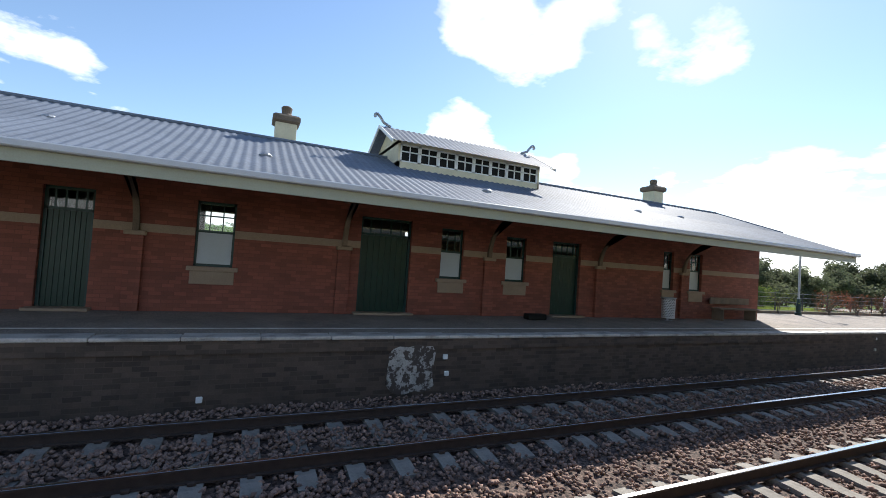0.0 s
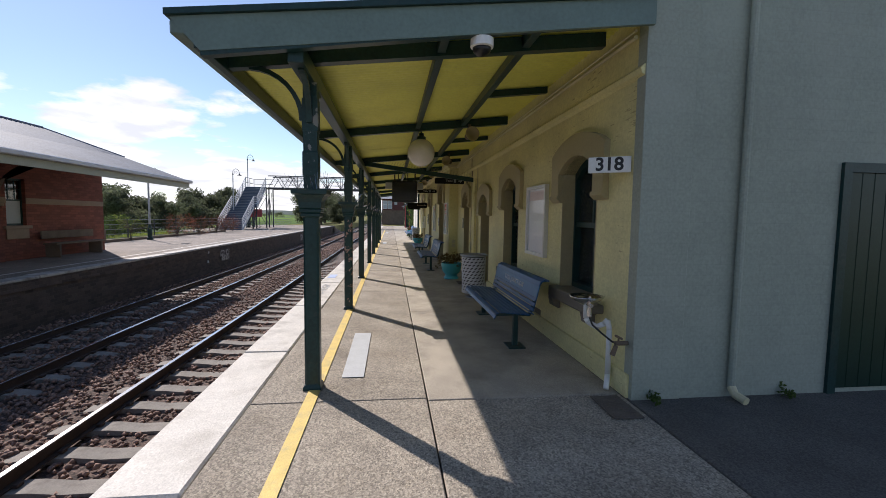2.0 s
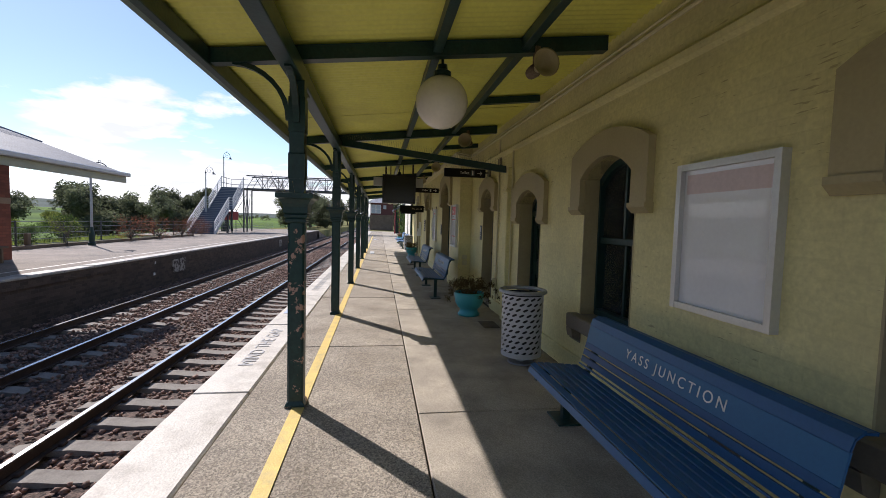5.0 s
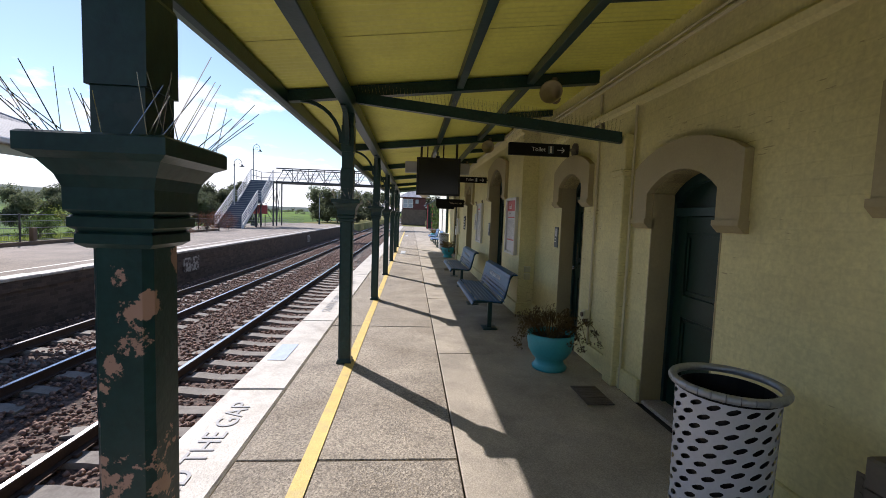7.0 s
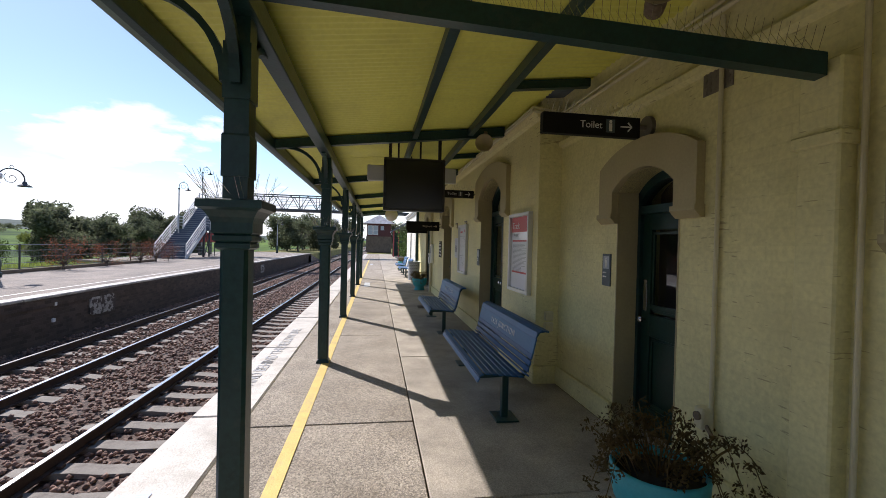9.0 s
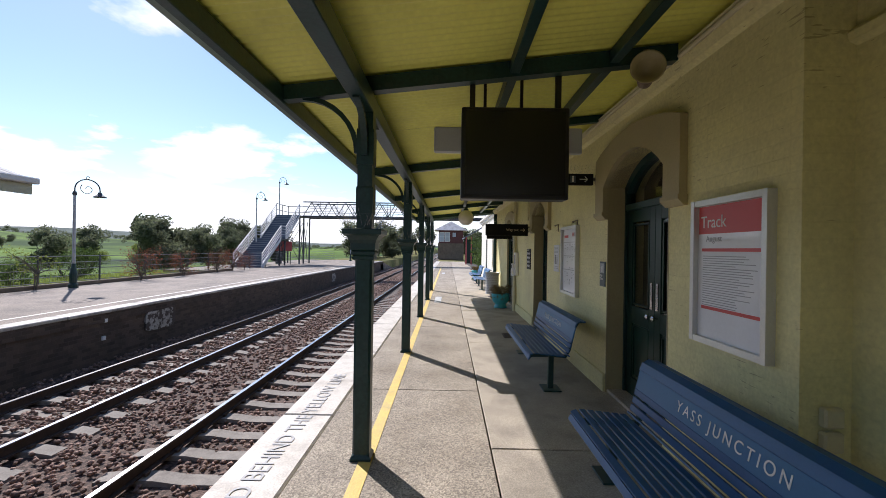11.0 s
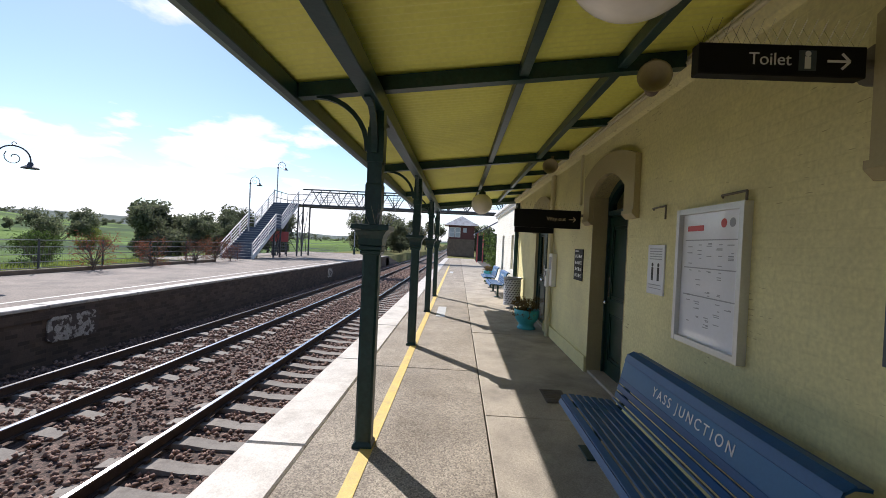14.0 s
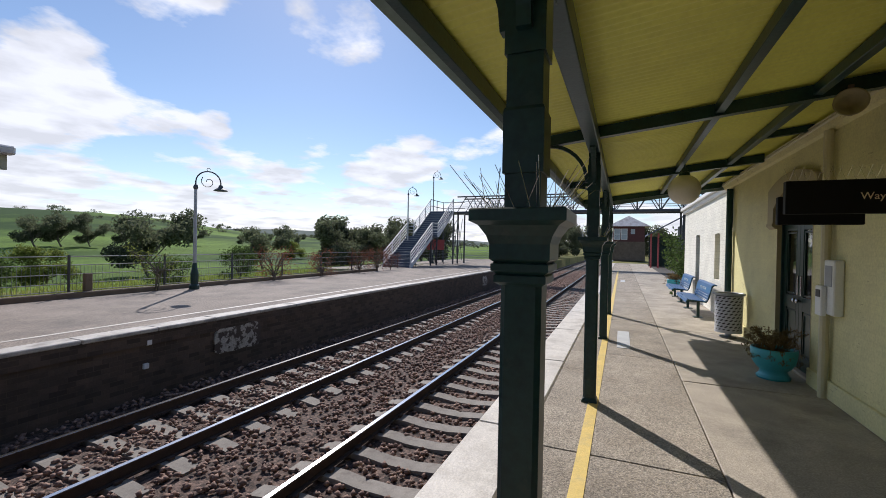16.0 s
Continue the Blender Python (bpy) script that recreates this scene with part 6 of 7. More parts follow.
def litter_bin(x, y):
    t = thing("litter_bin", pose(x, y, 0), "pale grey perforated metal litter bin with a black liner", "bin", "litter bins")
    R, z0, z1, cols, rows = 0.212, 0.09, 0.78, 18, 11
    V, F = [], []
    # shell built cell by cell, a slanting slot left open in each
    for r in range(rows):
        for c in range(cols):
            za, zb = z0 + 0.03 + (z1 - z0 - 0.06) * r / rows, z0 + 0.03 + (z1 - z0 - 0.06) * (r + 1) / rows
            a0, a1 = 2 * math.pi * c / cols, 2 * math.pi * (c + 1) / cols
            a0, a1 = a0 + (r % 2) * math.pi / cols, a1 + (r % 2) * math.pi / cols
            outer = [(0, 0), (0.5, 0), (1, 0), (1, 0.5), (1, 1), (0.5, 1), (0, 1), (0, 0.5)]
            hole = [(0.16, 0.24), (0.36, 0.20), (0.66, 0.38), (0.86, 0.60), (0.84, 0.76), (0.64, 0.80), (0.34, 0.62), (0.14, 0.40)]
            k = len(V)
            for u, v in outer + hole:
                a = a0 + (a1 - a0) * u
                rad = R * (1 + 0.06 * ((za + (zb - za) * v - z0) / (z1 - z0)))
                V.append((rad * math.cos(a), rad * math.sin(a), za + (zb - za) * v))
            for i in range(8):
                j = (i + 1) % 8
                F.append((k + i, k + j, k + 8 + j, k + 8 + i))
    from_np("shell", np.array(V), np.array(F), M["bin"], t, "pale grey shell with slanted slots")
    bm = B()
    lathe(bm, [(R + 0.004, z0), (R + 0.006, z0 + 0.05), (R, z0 + 0.05), (R - 0.01, z0)], 36)
    part("base_ring", bm, M["bin"], t)
    bm = B()
    lathe(bm, [(0.195, 0.1), (0.205, 0.76), (0.20, 0.76), (0.18, 0.12)], 28)
    part("liner", bm, M["black"], t, "black liner")
    bm = B()
    n = 28
    for i in range(n):
        a, b = 2 * math.pi * i / n, 2 * math.pi * (i + 1) / n
        cyl(bm, (0.238 * math.cos(a), 0.238 * math.sin(a), 0.785), (0.238 * math.cos(b), 0.238 * math.sin(b), 0.785), 0.021, 0.021, 8, False)
    part("rim", bm, M["galv"], t, "rolled grey rim", True)
    bm = B()
    lathe(bm, [(0.14, 0), (0.14, 0.015), (0.05, 0.02), (0.05, 0.10), (0.2, 0.105)], 20)
    part("foot", bm, M["galv"], t)


litter_bin(4.17, -2.20)
litter_bin(21.3, -2.10)
litter_bin(8.55, 9.9)


def planter(x, y, seed, label):
    t = thing("plant_pot", pose(x, y, 0), label, "plant pot", "turquoise pots")
    t.scale = (0.9, 0.9, 0.92)
    bm = B()
    lathe(bm, [(0.19, 0), (0.20, 0.03), (0.17, 0.06), (0.155, 0.11), (0.2, 0.15), (0.245, 0.22), (0.265, 0.32), (0.27, 0.40), (0.262, 0.415), (0.25, 0.40), (0.24, 0.34)], 32)
    part("pot", bm, M["teal"], t, "", True)
    bm = B()
    lathe(bm, [(0.245, 0.30), (0.245, 0.36), (0.1, 0.375)], 24)
    part("soil", bm, M["soil"], t)
    rr = random.Random(seed)
    bm = B()
    cs, rs = [], []
    for i in range(60):
        a, r = rr.uniform(0, 6.28), rr.uniform(0, 0.2)
        p = Vector((r * math.cos(a), r * math.sin(a), 0.36))
        trail = i % 5 == 0
        q = p + Vector((math.cos(a) * rr.uniform(0.05, 0.22), math.sin(a) * rr.uniform(0.05, 0.22), rr.uniform(0.1, 0.28)))
        tube(bm, [p, p.lerp(q, 0.6) + Vector((0, 0, 0.02)), q], 0.004, 4)
        cs.append(tuple(q))
        rs.append(0.07)
        if trail:
            w = q + Vector((math.cos(a) * 0.14, math.sin(a) * 0.14, -0.25))
            tube(bm, [q, q.lerp(w, 0.5) + Vector((0, 0, 0.06)), w], 0.003, 4)
            cs += [tuple(w), tuple(q.lerp(w, 0.5))]
            rs += [0.06, 0.06]
    pl = part("plant", bm, M["leaf_dry"], t, "straggly dry succulent")
    V, F = leaf_cloud(np.random.default_rng(seed), cs, rs, 3000, 0.014)
    from_np("leaves", V, F, M["leaf_dry"], pl)


planter(6.56, -2.12, 3, "turquoise pot with a straggly dry plant")
planter(18.55, -2.05, 7, "turquoise pot with brown dying foliage")
planter(31.5, -2.2, 9, "turquoise pot with dry foliage by the garden")


# ---- signs and boards ----
def hanging_sign(x, y0, y1, z0, z1, words, ink, arrow, man, label, wall_y, side):
    """A dark blade sign across the platform, on a bracket from the wall, words facing back along the platform."""
    t = thing("hanging_sign", pose(x, 0, 0), label, "sign", "hanging signs")
    bm = B()
    box(bm, -0.03, 0.03, y0, y1, z0, z1, 0.004)
    b = part("panel", bm, M["sign_dark"], t, "charcoal panel")
    zc, h = (z0 + z1) / 2, z1 - z0
    ax = y0 + 0.09
    text("words", words, 0.072, pose(-0.032, ax + (0.215 if man else 0.11), zc, 90, 0, -90), ink, b, align="RIGHT")
    # arrow pointing towards the building
    bm = B()
    box(bm, -0.033, -0.0305, ax - 0.02, ax + 0.07, zc - 0.005, zc + 0.005)
    for s in (-1, 1):
        box(bm, -0.033, -0.0305, 0, 0.045, -0.005, 0.005, m=Matrix.Translation((0, ax - 0.02, zc)) @ pose(0, 0, 0, s * 45, 0, 0))
    part("arrow", bm, ink, b)
    if man:
        bm = B()
        box(bm, -0.0325, -0.0305, ax + 0.115, ax + 0.185, zc - h * 0.32, zc + h * 0.32)
        part("pictogram_tile", bm, M["sign_slate"], b)
        bm = B()
        box(bm, -0.0335, -0.0325, ax + 0.138, ax + 0.162, zc - h * 0.26, zc + h * 0.12)
        lathe(bm, [(0.012, -0.0002), (0.012, 0.001)], 10)
        for v in bm.verts:
            if abs(v.co.z) < 0.01 and v.co.x > -0.02:
                v.co = Vector((-0.0335 - v.co.z, ax + 0.15 + v.co.y, zc + h * 0.21 + v.co.x))
        part("pictogram", bm, M["sign_ink"], b)
    bm = B()
    cyl(bm, (0, y0 + 0.02, z1 - 0.06), (0, wall_y - 0.02, z1 - 0.06), 0.018, 0.018, 8)
    cyl(bm, (0, wall_y - 0.01, z1 - 0.06), (0, wall_y + 0.03, z1 - 0.06), 0.085, 0.085, 16)
    part("bracket", bm, M["tan_dark"], t, "wall bracket with a round plate")
    bm = B()
    n = 16
    for i in range(n):
        y = y0 + (y1 - y0) * (i + 0.5) / n
        for s in (-1, 1):
            cyl(bm, (0, y, z1), (s * 0.04, y + 0.02 * s, z1 + 0.1), 0.001, 0.001, 4, False)
    part("bird_spikes", bm, M["steel"], t)["kind"] = "stuff"


hanging_sign(7.5, -2.55, -1.79, 2.335, 2.485, "Toilet", M["sign_ink"], True, True, "charcoal hanging sign pointing to the toilet", WALL, 1)
hanging_sign(11.95, -2.30, -1.62, 2.33, 2.46, "Toilet", M["sign_ink"], True, True, "second charcoal hanging sign pointing to the toilet", BAY, 1)
hanging_sign(16.0, -2.29, -1.40, 1.86, 2.105, "Way out", M["way_ink"], True, False, "charcoal hanging way out sign with an arrow", BAY, 1)

bm = B()
box(bm, 16.36, 16.42, -2.02, -1.46, 1.80, 2.03, 0.006)
sb = tagged(mesh_ob("sign_box", bm, M["sign_dark"]), "dark sign box hung behind the way out sign", "sign")
bm = B()
cyl(bm, (16.39, -2.0, 1.97), (16.39, BAY, 1.97), 0.018, 0.018, 8)
part("bracket", bm, M["tan_dark"], sb)


def departure_screen():
    t = thing("departure_screen", pose(10.11, 0, 0), "black departure screen hung from the awning", "screen")
    bm = B()
    box(bm, -0.10, 0.06, -1.485, -0.70, 1.925, 2.595, 0.008)
    s = part("housing", bm, M["black"], t)
    bm = B()
    box(bm, -0.106, -0.1, -1.455, -0.73, 1.955, 2.565)
    part("display", bm, mat("unlit_display", (0.006, 0.006, 0.007), 0.25, 0.05, 4, 60, 0.0), s, "unlit black display")
    for y in (-1.42, -0.78):
        bm = B()
        box(bm, -0.03, 0.01, y - 0.02, y + 0.02, 2.58, zs(y) - 0.05)
        part("hanger", bm, M["black"], t)
    bm = B()
    box(bm, 0.45, 0.49, -1.70, -0.485, 2.345, 2.56, 0.012)
    lb = tagged(mesh_ob("light_box", bm, M["bin"]), "pale grey sign box hung behind the screen", "sign")
    lb.location = (9.95, 0, 0)
    for y in (-1.2, -0.9):
        bm = B()
        box(bm, 0.455, 0.485, y - 0.012, y + 0.012, 2.555, zs(y) - 0.0)
        part("hanger", bm, M["black"], lb, "thin black hanger")


departure_screen()


def notice_board(x0, x1, z0, z1, wall_y, style, label):
    t = thing("notice_board", pose((x0 + x1) / 2, wall_y, (z0 + z1) / 2), label, "notice board", "framed notices")
    w, h = (x1 - x0) / 2, (z1 - z0) / 2
    bm = B()
    for q in ((-w, -w + 0.04, -h, h), (w - 0.04, w, -h, h), (-w + 0.04, w - 0.04, -h, -h + 0.04), (-w + 0.04, w - 0.04, h - 0.04, h)):
        box(bm, q[0], q[1], 0.0, 0.052 if q[0] > -w and q[1] < w else 0.055, q[2], q[3])
    part("frame", bm, M["alu"], t, "pale metal frame")
    bm = B()
    box(bm, -w + 0.03, w - 0.03, 0.0, 0.02, -h + 0.03, h - 0.03)
    p = part("poster", bm, M["paper"], t, "white printed sheet")
    iw, ih = w - 0.06, h - 0.06

    def bar(name, m, a, b, c, d):
        bm = B()
        box(bm, -iw + 2 * iw * a, -iw + 2 * iw * b, 0.02, 0.022, -ih + 2 * ih * c, -ih + 2 * ih * d)
        o = part(name, bm, m, p)
        return o
    rr = random.Random(int(x0 * 7))
    if style == "red":
        bar("red_header", M["poster_red"], -0.02, 1.02, 0.80, 1.02)
        text("title", "Track", 0.115, pose(0.16, 0.0225, ih * 0.78, 90, 0, 180), M["sign_ink"], p, 0.0005)
        text("subtitle", "August", 0.06, pose(0.15, 0.0225, ih * 0.52, 90, 0, 180), M["poster_ink"], p, 0.0005)
        for zc in (0.66, 0.20):
            bar("orange_bar", M["poster_red"], 0.04, 0.96, zc, zc + 0.025)
        bm = B()
        for i in range(22):
            z = -ih + 2 * ih * (0.62 - i * 0.0185)
            box(bm, iw - 2 * iw * rr.uniform(0.6, 0.92), iw * 0.88, 0.02, 0.0215, z, z + 0.005)
        part("print_lines", bm, M["poster_ink"], p)["kind"] = "stuff"
    elif style == "grid":
        bar("orange_bar", M["poster_red"], 0.62, 0.93, 0.88, 0.925)
        for zc in (0.80, 0.57, 0.34):
            bar("rule", M["poster_ink"], 0.03, 0.97, zc, zc + 0.009)
        bm = B()
        for i in range(60):
            u, v = rr.choice((0.1, 0.28, 0.46, 0.64, 0.82)), rr.uniform(0.06, 0.78)
            x, z = -iw + 2 * iw * u, -ih + 2 * ih * v
            box(bm, x, x + rr.uniform(0.02, 0.07), 0.02, 0.0215, z, z + 0.006)
        part("print_lines", bm, M["poster_ink"], p)["kind"] = "stuff"
        bm = B()
        cyl(bm, (-iw * 0.72, 0.02, ih * 0.86), (-iw * 0.72, 0.0215, ih * 0.86), 0.03, 0.03, 16)
        part("round_mark", bm, M["poster_ink"], p)
        bm = B()
        cyl(bm, (-iw * 0.45, 0.02, ih * 0.86), (-iw * 0.45, 0.0215, ih * 0.86), 0.03, 0.03, 16)
        part("round_mark", bm, M["poster_red"], p)
    else:
        bar("faded_head", M["faded_pink"], 0.0, 1.0, 0.84, 0.99)


notice_board(1.58, 2.33, 0.98, 1.91, WALL, "plain", "framed sun-bleached notice on the cream wall")
notice_board(9.20, 9.93, 0.95, 1.91, BAY, "red", "framed trackwork notice with a red header")
notice_board(12.68, 13.46, 0.93, 1.91, BAY, "grid", "framed white timetable on the cream wall")


def wall_plate(x0, x1, z0, z1, wall_y, material, label, name="wall_sign"):
    bm = B()
    box(bm, x0, x1, wall_y - 0.002, wall_y + 0.012, z0, z1, 0.002)
    t = mesh_ob(name, bm, material)
    return tagged(t, label, "sign")


def figure(parent, cx, z, h, y):
    """Pictogram of the toilet sign as plain bars."""
    bm = B()
    cyl(bm, (cx, y, z + h * 0.9), (cx, y + 0.002, z + h * 0.9), h * 0.09, h * 0.09, 12)
    box(bm, cx - h * 0.14, cx + h * 0.14, y, y + 0.002, z + h * 0.42, z + h * 0.78)
    box(bm, cx - h * 0.12, cx - h * 0.02, y, y + 0.002, z, z + h * 0.42)
    box(bm, cx + h * 0.02, cx + h * 0.12, y, y + 0.002, z, z + h * 0.42)
    part("pictogram", bm, M["sign_ink"], parent, "white pictogram")


for (x0, x1, z0, z1, wy, lines, lab) in ((7.97, 8.10, 1.18, 1.46, WALL, ("", ""), "slate toilet sign plate beside the door"), (11.70, 11.86, 1.16, 1.44, BAY, ("Male", "Toilet"), "slate male toilet sign plate beside the door")):
    s = wall_plate(x0, x1, z0, z1, wy, M["sign_slate"], lab)
    bm = B()
    box(bm, x0 + 0.02, x1 - 0.02, wy + 0.011, wy + 0.014, z0 + 0.15, z1 - 0.02)
    part("tile", bm, M["galv"], s, "grey pictogram tile")
    figure(s, (x0 + x1) / 2, z0 + 0.16, 0.09, wy + 0.014)
    if lines[0]:
        for i, wd in enumerate(lines):
            text("words", wd, 0.036, pose(x1 - 0.015, wy + 0.013, z0 + 0.12 - i * 0.035, 90, 0, 180), M["sign_ink"], s, 0.0005, "LEFT")
    else:
        bm = B()
        for i in range(2):
            box(bm, x1 - 0.07, x1 - 0.015, wy + 0.011, wy + 0.0135, z0 + 0.11 - i * 0.035, z0 + 0.122 - i * 0.035)
        part("print_lines", bm, M["sign_ink"], s)
s = wall_plate(13.72, 14.03, 1.22, 1.65, BAY, M["paper"], "white health notice with two black figures")
for i, u in enumerate((0.09, 0.2)):
    bm = B()
    cyl(bm, (13.73 + u, BAY + 0.011, 1.475), (13.73 + u, BAY + 0.0135, 1.475), 0.018, 0.018, 10)
    box(bm, 13.712 + u, 13.748 + u, BAY + 0.011, BAY + 0.0135, 1.34, 1.455)
    part("pictogram", bm, M["ink"], s)
bm = B()
for i in range(5):
    box(bm, 13.76, 13.99, BAY + 0.011, BAY + 0.0135, 1.61 - i * 0.022, 1.618 - i * 0.022)
for i in range(2):
    box(bm, 13.76, 13.99, BAY + 0.011, BAY + 0.0135, 1.30 - i * 0.03, 1.306 - i * 0.03)
part("print_lines", bm, M["poster_ink"], s)["kind"] = "stuff"
s = wall_plate(16.06, 16.48, 1.15, 1.59, BAY, M["sign_dark"], "dark station information panel with pale print")
bm = B()
box(bm, 16.27, 16.44, BAY + 0.011, BAY + 0.0135, 1.555, 1.572)
for i in range(4):
    for j in range(2):
        u, w = 16.40 - j * 0.17, 1.49 - i * 0.09
        cyl(bm, (u, BAY + 0.011, w), (u, BAY + 0.0135, w), 0.026, 0.026, 12)
        for q in range(3):
            box(bm, u - 0.125, u - 0.045 - 0.02 * (q == 2), BAY + 0.011, BAY + 0.0135, w - 0.02 + q * 0.017, w - 0.013 + q * 0.017)
part("print_lines", bm, M["sign_ink"], s, "white pictograms and lines of print")["kind"] = "stuff"

# enamel number plate on a bracket at the corner
t = thing("number_plate", pose(-0.206, -2.487, 1.935, 0, 0, -32), "white metal plate with black numerals on a bracket", "sign")
bm = B()
box(bm, -0.01, 0.01, -0.168, 0.168, -0.066, 0.066, 0.004)
p = part("plate", bm, M["white"], t)
text("number", "318", 0.15, pose(-0.0115, 0, 0, 90, 0, -90), M["ink"], p, 0.001, weight=0.004)
bm = B()
box(bm, 0.01, 0.07, -0.16, -0.04, -0.02, 0.02, 0.003)
part("arm", bm, M["galv"], t)

# intercom and pager boxes by the far doors
t = thing("help_point", pose(17.75, BAY, 1.2), "white wall help point with a grey keypad", "intercom")
bm = B()
box(bm, -0.12, 0.12, 0, 0.09, -0.28, 0.30, 0.012)
part("case", bm, M["white"], t)
bm = B()
box(bm, 0.03, 0.19, 0.09, 0.14, -0.30, 0.02, 0.01)
k = part("keypad", bm, M["white"], t)
bm = B()
box(bm, 0.06, 0.16, 0.14, 0.145, -0.10, -0.02)
part("screen", bm, M["black"], k)
bm = B()
box(bm, -0.08, 0.08, 0.09, 0.095, 0.02, 0.24)
part("label", bm, M["poster_ink"], t)


# ---- lamps, loudspeakers, camera under the awning ----
def globe(x, y, z, r, low):
    t = thing("globe_lamp", pose(x, y, z), "unlit opal globe lamp hung under the awning", "lamp", "globe lamps")
    bm = B()
    bmesh.ops.create_uvsphere(bm, u_segments=32, v_segments=18, radius=r)
    part("globe", bm, M["globe"], t, "opal glass globe", True)
    bm = B()
    lathe(bm, [(0.075, r - 0.02), (0.075, r + 0.03), (0.045, r + 0.05), (0.04, r + 0.09)], 16)
    cyl(bm, (0, 0, r + 0.05), (0, 0, zs(y) - z - 0.05), 0.012, 0.012, 8)
    part("fitting", bm, M["green"], t)


globe(3.40, -1.15, 2.51, 0.22, 0)
globe(11.4, -1.15, 2.50, 0.22, 0)
globe(19.3, -1.11, 2.47, 0.22, 0)


def loudspeaker(x, y, z, turn):
    t = thing("horn_loudspeaker", pose(x, y, z, 0, 0, turn), "weathered tan horn loudspeaker on the awning timber", "loudspeaker", "loudspeakers")
    bm = B()
    lathe(bm, [(0.025, 0.0), (0.04, 0.05), (0.065, 0.13), (0.105, 0.17), (0.112, 0.18), (0.10, 0.175), (0.06, 0.12), (0.02, 0.06)], 20)
    for v in bm.verts:
        v.co = Vector((-v.co.z, v.co.x, v.co.y - 0.12))
    part("horn", bm, M["tan"], t, "", True)
    bm = B()
    lathe(bm, [(0.05, -0.1), (0.055, -0.02), (0.04, 0.02)], 14)
    for v in bm.verts:
        v.co = Vector((-v.co.z, v.co.x, v.co.y - 0.12))
    box(bm, -0.03, 0.03, -0.02, 0.02, -0.1, 0.06)
    part("driver", bm, M["wood"], t)


for x, y, a in ((3.2, -1.9, 6), (6.55, -2.02, -28), (9.9, -1.98, -20), (13.25, -2.0, -20), (16.6, -2.0, -20)):
    loudspeaker(x, y, zs(y) - 0.14, a)
t = thing("dome_camera", pose(-0.45, -1.33, zs(-1.33) - 0.16), "white dome security camera under the awning end", "camera")
bm = B()
lathe(bm, [(0.03, 0.0), (0.085, -0.02), (0.085, -0.08), (0.07, -0.085)], 18)
part("housing", bm, M["white"], t)
bm = B()
lathe(bm, [(0.07, -0.08), (0.065, -0.11), (0.04, -0.135), (0.005, -0.145)], 18)
part("dome", bm, M["black"], t, "smoked dome", True)


# ---- pipes and conduits ----
def pipe(pts, r, material, label, name="pipe", clips=0):
    bm = B()
    tube(bm, pts, r, 10)
    return tagged(mesh_ob(name, bm, material), label, "pipe", "wall pipes")


for k, (dz, r) in enumerate(((0.0, 0.018), (0.05, 0.012))):
    pipe([(-0.35, WALL + 0.05, 2.92 + dz), (8.98, WALL + 0.05, 2.92 + dz), (8.98, BAY + 0.11, 2.98 + dz * 0.7), (23.1, BAY + 0.11, 2.98 + dz * 0.7)], r, M["pipe"], "cream painted conduit under the awning", "conduit")
pipe([(6.79, WALL + 0.02, 0.0), (6.79, WALL + 0.02, 2.9)], 0.013, M["pipe"], "thin cream conduit beside the toilet door", "conduit")
pipe([(6.01, WALL + 0.03, 0.0), (6.01, WALL + 0.03, 2.6)], 0.012, M["pipe"], "thin cream conduit beside the pilaster", "conduit")
pipe([(17.92, BAY + 0.06, 0.0), (17.92, BAY + 0.06, 2.9)], 0.045, M["pipe"], "cream painted downpipe beside the help point", "downpipe")
pipe([(16.15, BAY + 0.05, 2.9), (16.15, BAY + 0.05, 2.2)], 0.02, M["pipe"], "short cream conduit by the arch", "conduit")
pipe([(-0.48, -3.50, 0.06), (-0.48, -3.50, 4.2)], 0.03, M["cream_end_shaded"], "painted pipe running up the end wall", "downpipe")
pipe([(-0.48, -3.50, 0.1), (-0.52, -3.50, 0.05), (-0.62, -3.52, 0.03)], 0.034, M["pipe"], "pipe shoe at the foot of the end wall", "pipe_shoe")
pipe([(22.5, BAY + 0.07, 0.0), (22.5, BAY + 0.07, 2.85)], 0.06, M["green"], "dark downpipe at the awning end", "downpipe")
pipe([(-1.6 + 3.2, -6.5, 4.3), (-1.6 + 3.2, -6.5, 9.5)], 0.05, M["galv"], "thin aerial mast behind the roof", "mast")
# air brick and wall vents
for x0, z0, wy in ((6.72, 2.47, WALL), (3.68, 0.34, WALL), (1.75, 0.12, WALL)):
    bm = B()
    box(bm, x0, x0 + 0.23, wy - 0.002, wy + 0.006, z0, z0 + 0.15)
    for i in range(6):
        for j in range(4):
            cyl(bm, (x0 + 0.025 + i * 0.036, wy + 0.005, z0 + 0.022 + j * 0.035), (x0 + 0.025 + i * 0.036, wy + 0.010, z0 + 0.022 + j * 0.035), 0.011, 0.011, 6)
    tagged(mesh_ob("air_brick", bm, M["tan_dark"]), "perforated air brick set in the wall", "vent", "air bricks")
# hooks above the timetable
for x in (13.98, 12.98):
    pipe([(x, BAY, 1.96), (x - 0.02, BAY + 0.02, 1.97), (x - 0.28, BAY + 0.03, 1.97), (x - 0.28, BAY + 0.03, 1.86)], 0.008, M["tan_dark"], "small iron hook bracket on the wall", "hook")


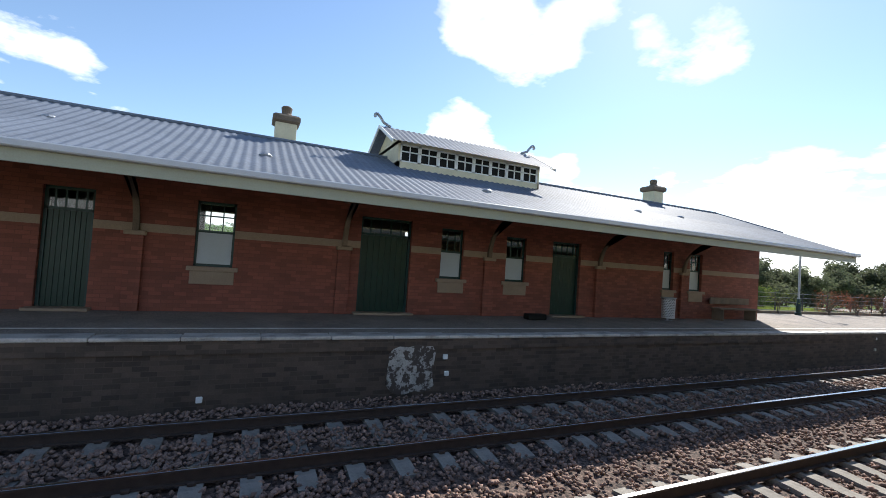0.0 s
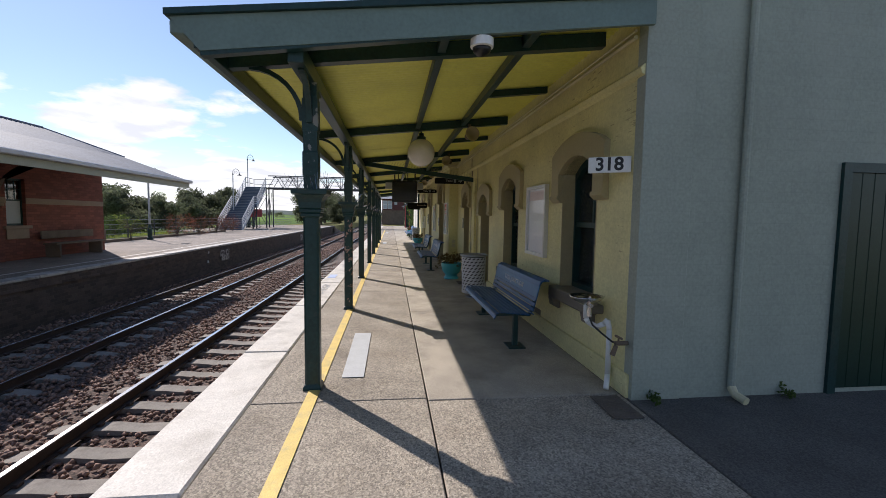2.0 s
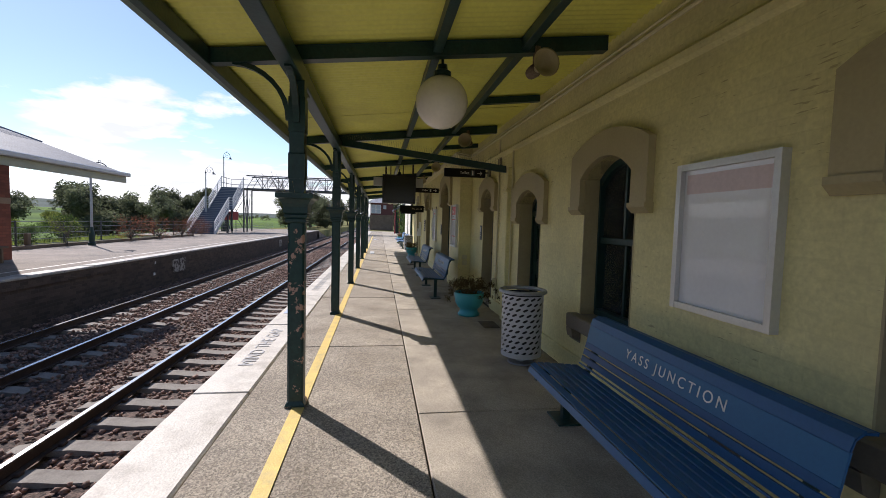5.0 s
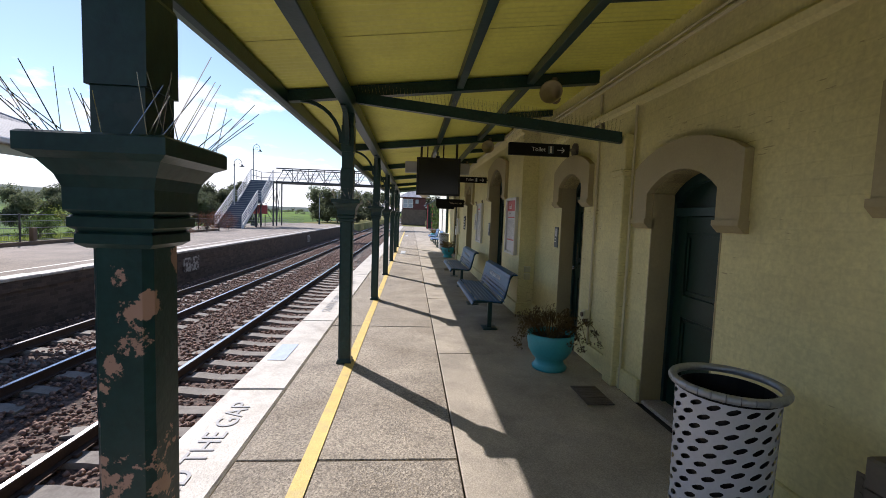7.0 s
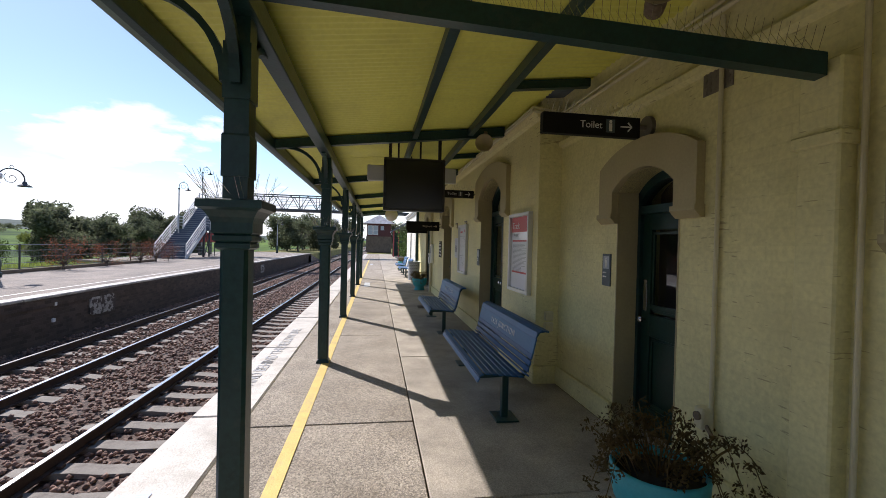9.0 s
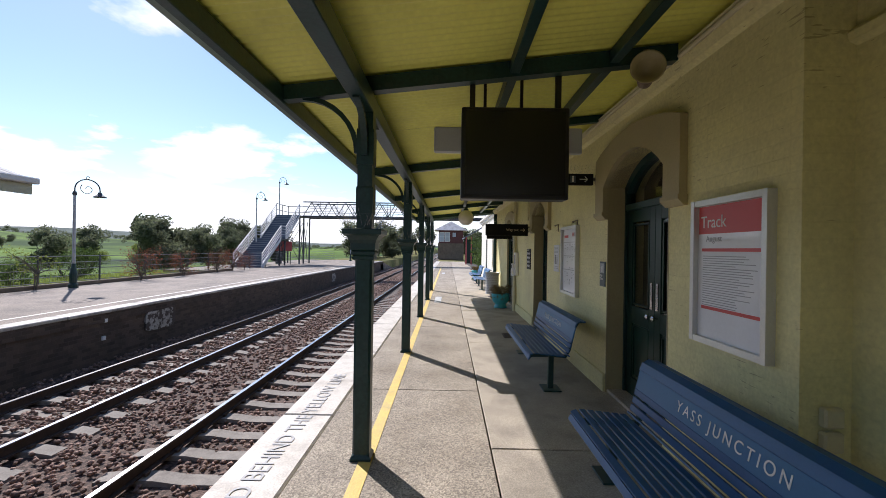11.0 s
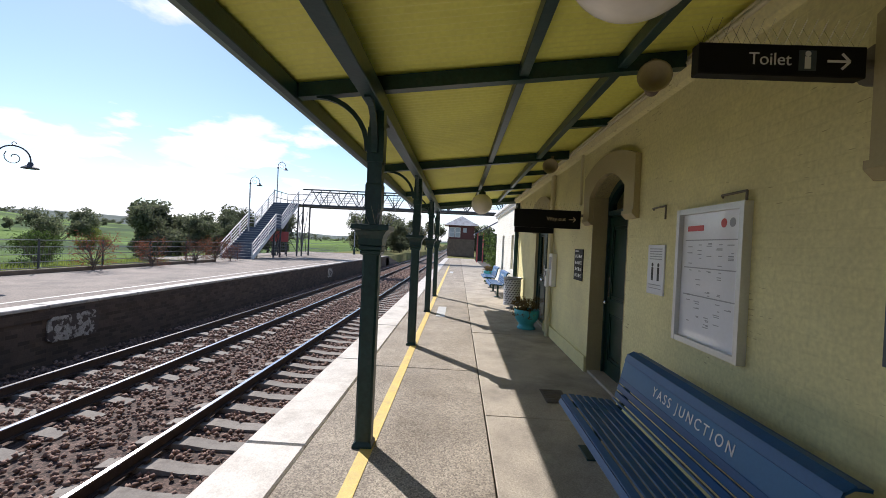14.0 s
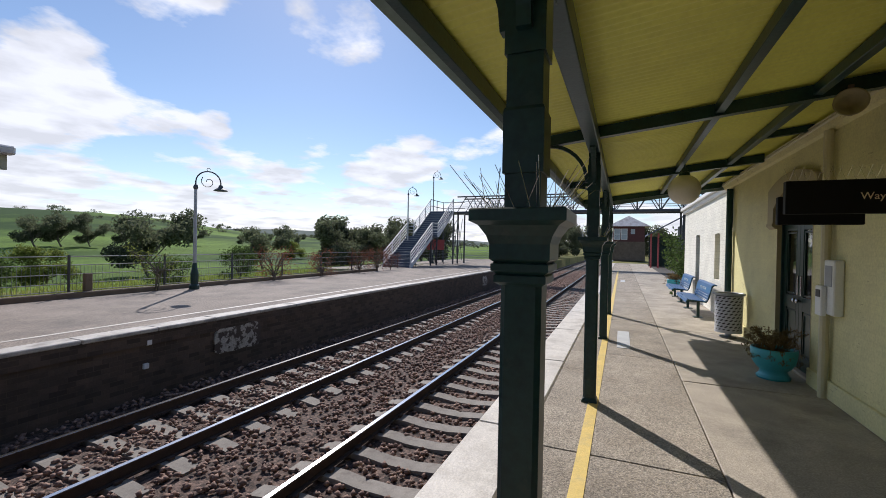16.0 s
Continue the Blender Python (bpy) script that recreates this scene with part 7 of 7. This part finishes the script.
def fountain():
    t = thing("drinking_fountain", pose(0.02, WALL, 0), "stainless steel drinking bowl with white waste pipe", "drinking fountain")
    bm = B()
    lathe(bm, [(0.03, 0.70), (0.07, 0.715), (0.125, 0.75), (0.15, 0.775), (0.155, 0.785), (0.145, 0.785), (0.11, 0.755), (0.03, 0.73)], 28, c=(0, 0.20, 0))
    part("bowl", bm, M["steel"], t, "shallow steel bowl", True)
    bm = B()
    tube(bm, [(0, 0.2, 0.71), (0, 0.2, 0.58), (-0.02, 0.18, 0.54), (-0.09, 0.14, 0.52), (-0.15, 0.1, 0.56), (-0.17, 0.08, 0.60), (-0.19, 0.07, 0.52), (-0.19, 0.07, 0.12), (-0.27, 0.12, 0.02)], 0.024, 10)
    part("waste_pipe", bm, M["white"], t, "white plastic waste pipe", True)
    bm = B()
    box(bm, 0.05, 0.17, 0.0, 0.16, 0.60, 0.68, 0.01)
    part("corbel", bm, M["tan_dark"], t)
    bm = B()
    cyl(bm, (-0.11, 0.22, 0.70), (-0.11, 0.22, 0.80), 0.014, 0.014, 8)
    cyl(bm, (-0.15, 0.22, 0.72), (-0.07, 0.22, 0.72), 0.016, 0.016, 8)
    cyl(bm, (-0.11, 0.22, 0.62), (-0.11, 0.22, 0.70), 0.02, 0.02, 8)
    part("tap", bm, M["steel"], t, "chrome bubbler tap")
    bm = B()
    tube(bm, [(-0.11, 0.22, 0.62), (-0.13, 0.2, 0.55), (-0.22, 0.16, 0.50), (-0.33, 0.12, 0.455), (-0.38, 0.09, 0.45)], 0.008, 6)
    part("hose", bm, M["black"], t, "thin black supply hose")
    bm = B()
    cyl(bm, (-0.40, 0.02, 0.46), (-0.40, 0.13, 0.46), 0.02, 0.02, 8)
    cyl(bm, (-0.40, 0.12, 0.44), (-0.40, 0.15, 0.36), 0.018, 0.022, 8)
    cyl(bm, (-0.45, 0.1, 0.51), (-0.35, 0.1, 0.51), 0.01, 0.01, 6)
    cyl(bm, (-0.40, 0.1, 0.46), (-0.40, 0.1, 0.51), 0.008, 0.008, 6)
    part("garden_tap", bm, M["wood"], t, "old brass garden tap")


fountain()
t = thing("meter_box", pose(6.82, WALL + 0.001, 0.5), "small cream junction box with a tap", "box")
bm = B()
box(bm, -0.04, 0.04, 0, 0.08, -0.06, 0.07, 0.01)
part("case", bm, M["pipe"], t)
bm = B()
cyl(bm, (0, 0.078, 0.02), (0, 0.095, 0.02), 0.026, 0.026, 14)
cyl(bm, (-0.03, 0.05, -0.03), (-0.13, 0.09, -0.06), 0.012, 0.012, 8)
part("spout", bm, M["wood"], t)
t = thing("switch_box", pose(9.04, -2.52, 0.75, 0, 0, 90), "two cream painted outlet boxes on the return wall", "outlet")
for z in (0.0, -0.12):
    bm = B()
    box(bm, -0.05, 0.05, 0.0, 0.05, z - 0.05, z + 0.05, 0.01)
    part("outlet", bm, M["pipe"], t)
# weeds at the wall foot
rng = np.random.default_rng(2)
for x, y in ((-0.5, -2.8), (-0.5, -4.0), (29.0, -1.9), (30.2, -2.1)):
    V, F = leaf_cloud(rng, [(x, y, 0.04), (x + 0.08, y, 0.08), (x - 0.06, y + 0.03, 0.05)], [0.06, 0.05, 0.05], 130, 0.018)
    tagged(from_np("weed", V, F, M["leaf_mid"]), "small green weed at the foot of the wall", "weed", "wall weeds")
# white railing panel box beside the far building
bm = B()
box(bm, 2.55, 3.2, 9.7, 10.0, 0.0, 0.16, 0.03)
tagged(mesh_ob("floor_box", bm, M["sign_dark"]), "low dark box with a pale top on the far platform", "box")
t = thing("timber_bench", pose(12.6, 10.1, 0), "plain dark timber bench against the brick wall", "bench")
bm = B()
box(bm, -1.2, 1.2, -0.2, 0.2, 0.42, 0.47, 0.008)
part("seat", bm, M["wood"], t)
bm = B()
box(bm, -1.2, 1.2, 0.22, 0.26, 0.6, 0.85, 0.008)
part("backrest", bm, M["wood"], t)
for s in (-1.0, 1.0):
    bm = B()
    box(bm, s - 0.03, s + 0.03, -0.18, 0.26, 0, 0.42)
    part("leg", bm, M["wood"], t)
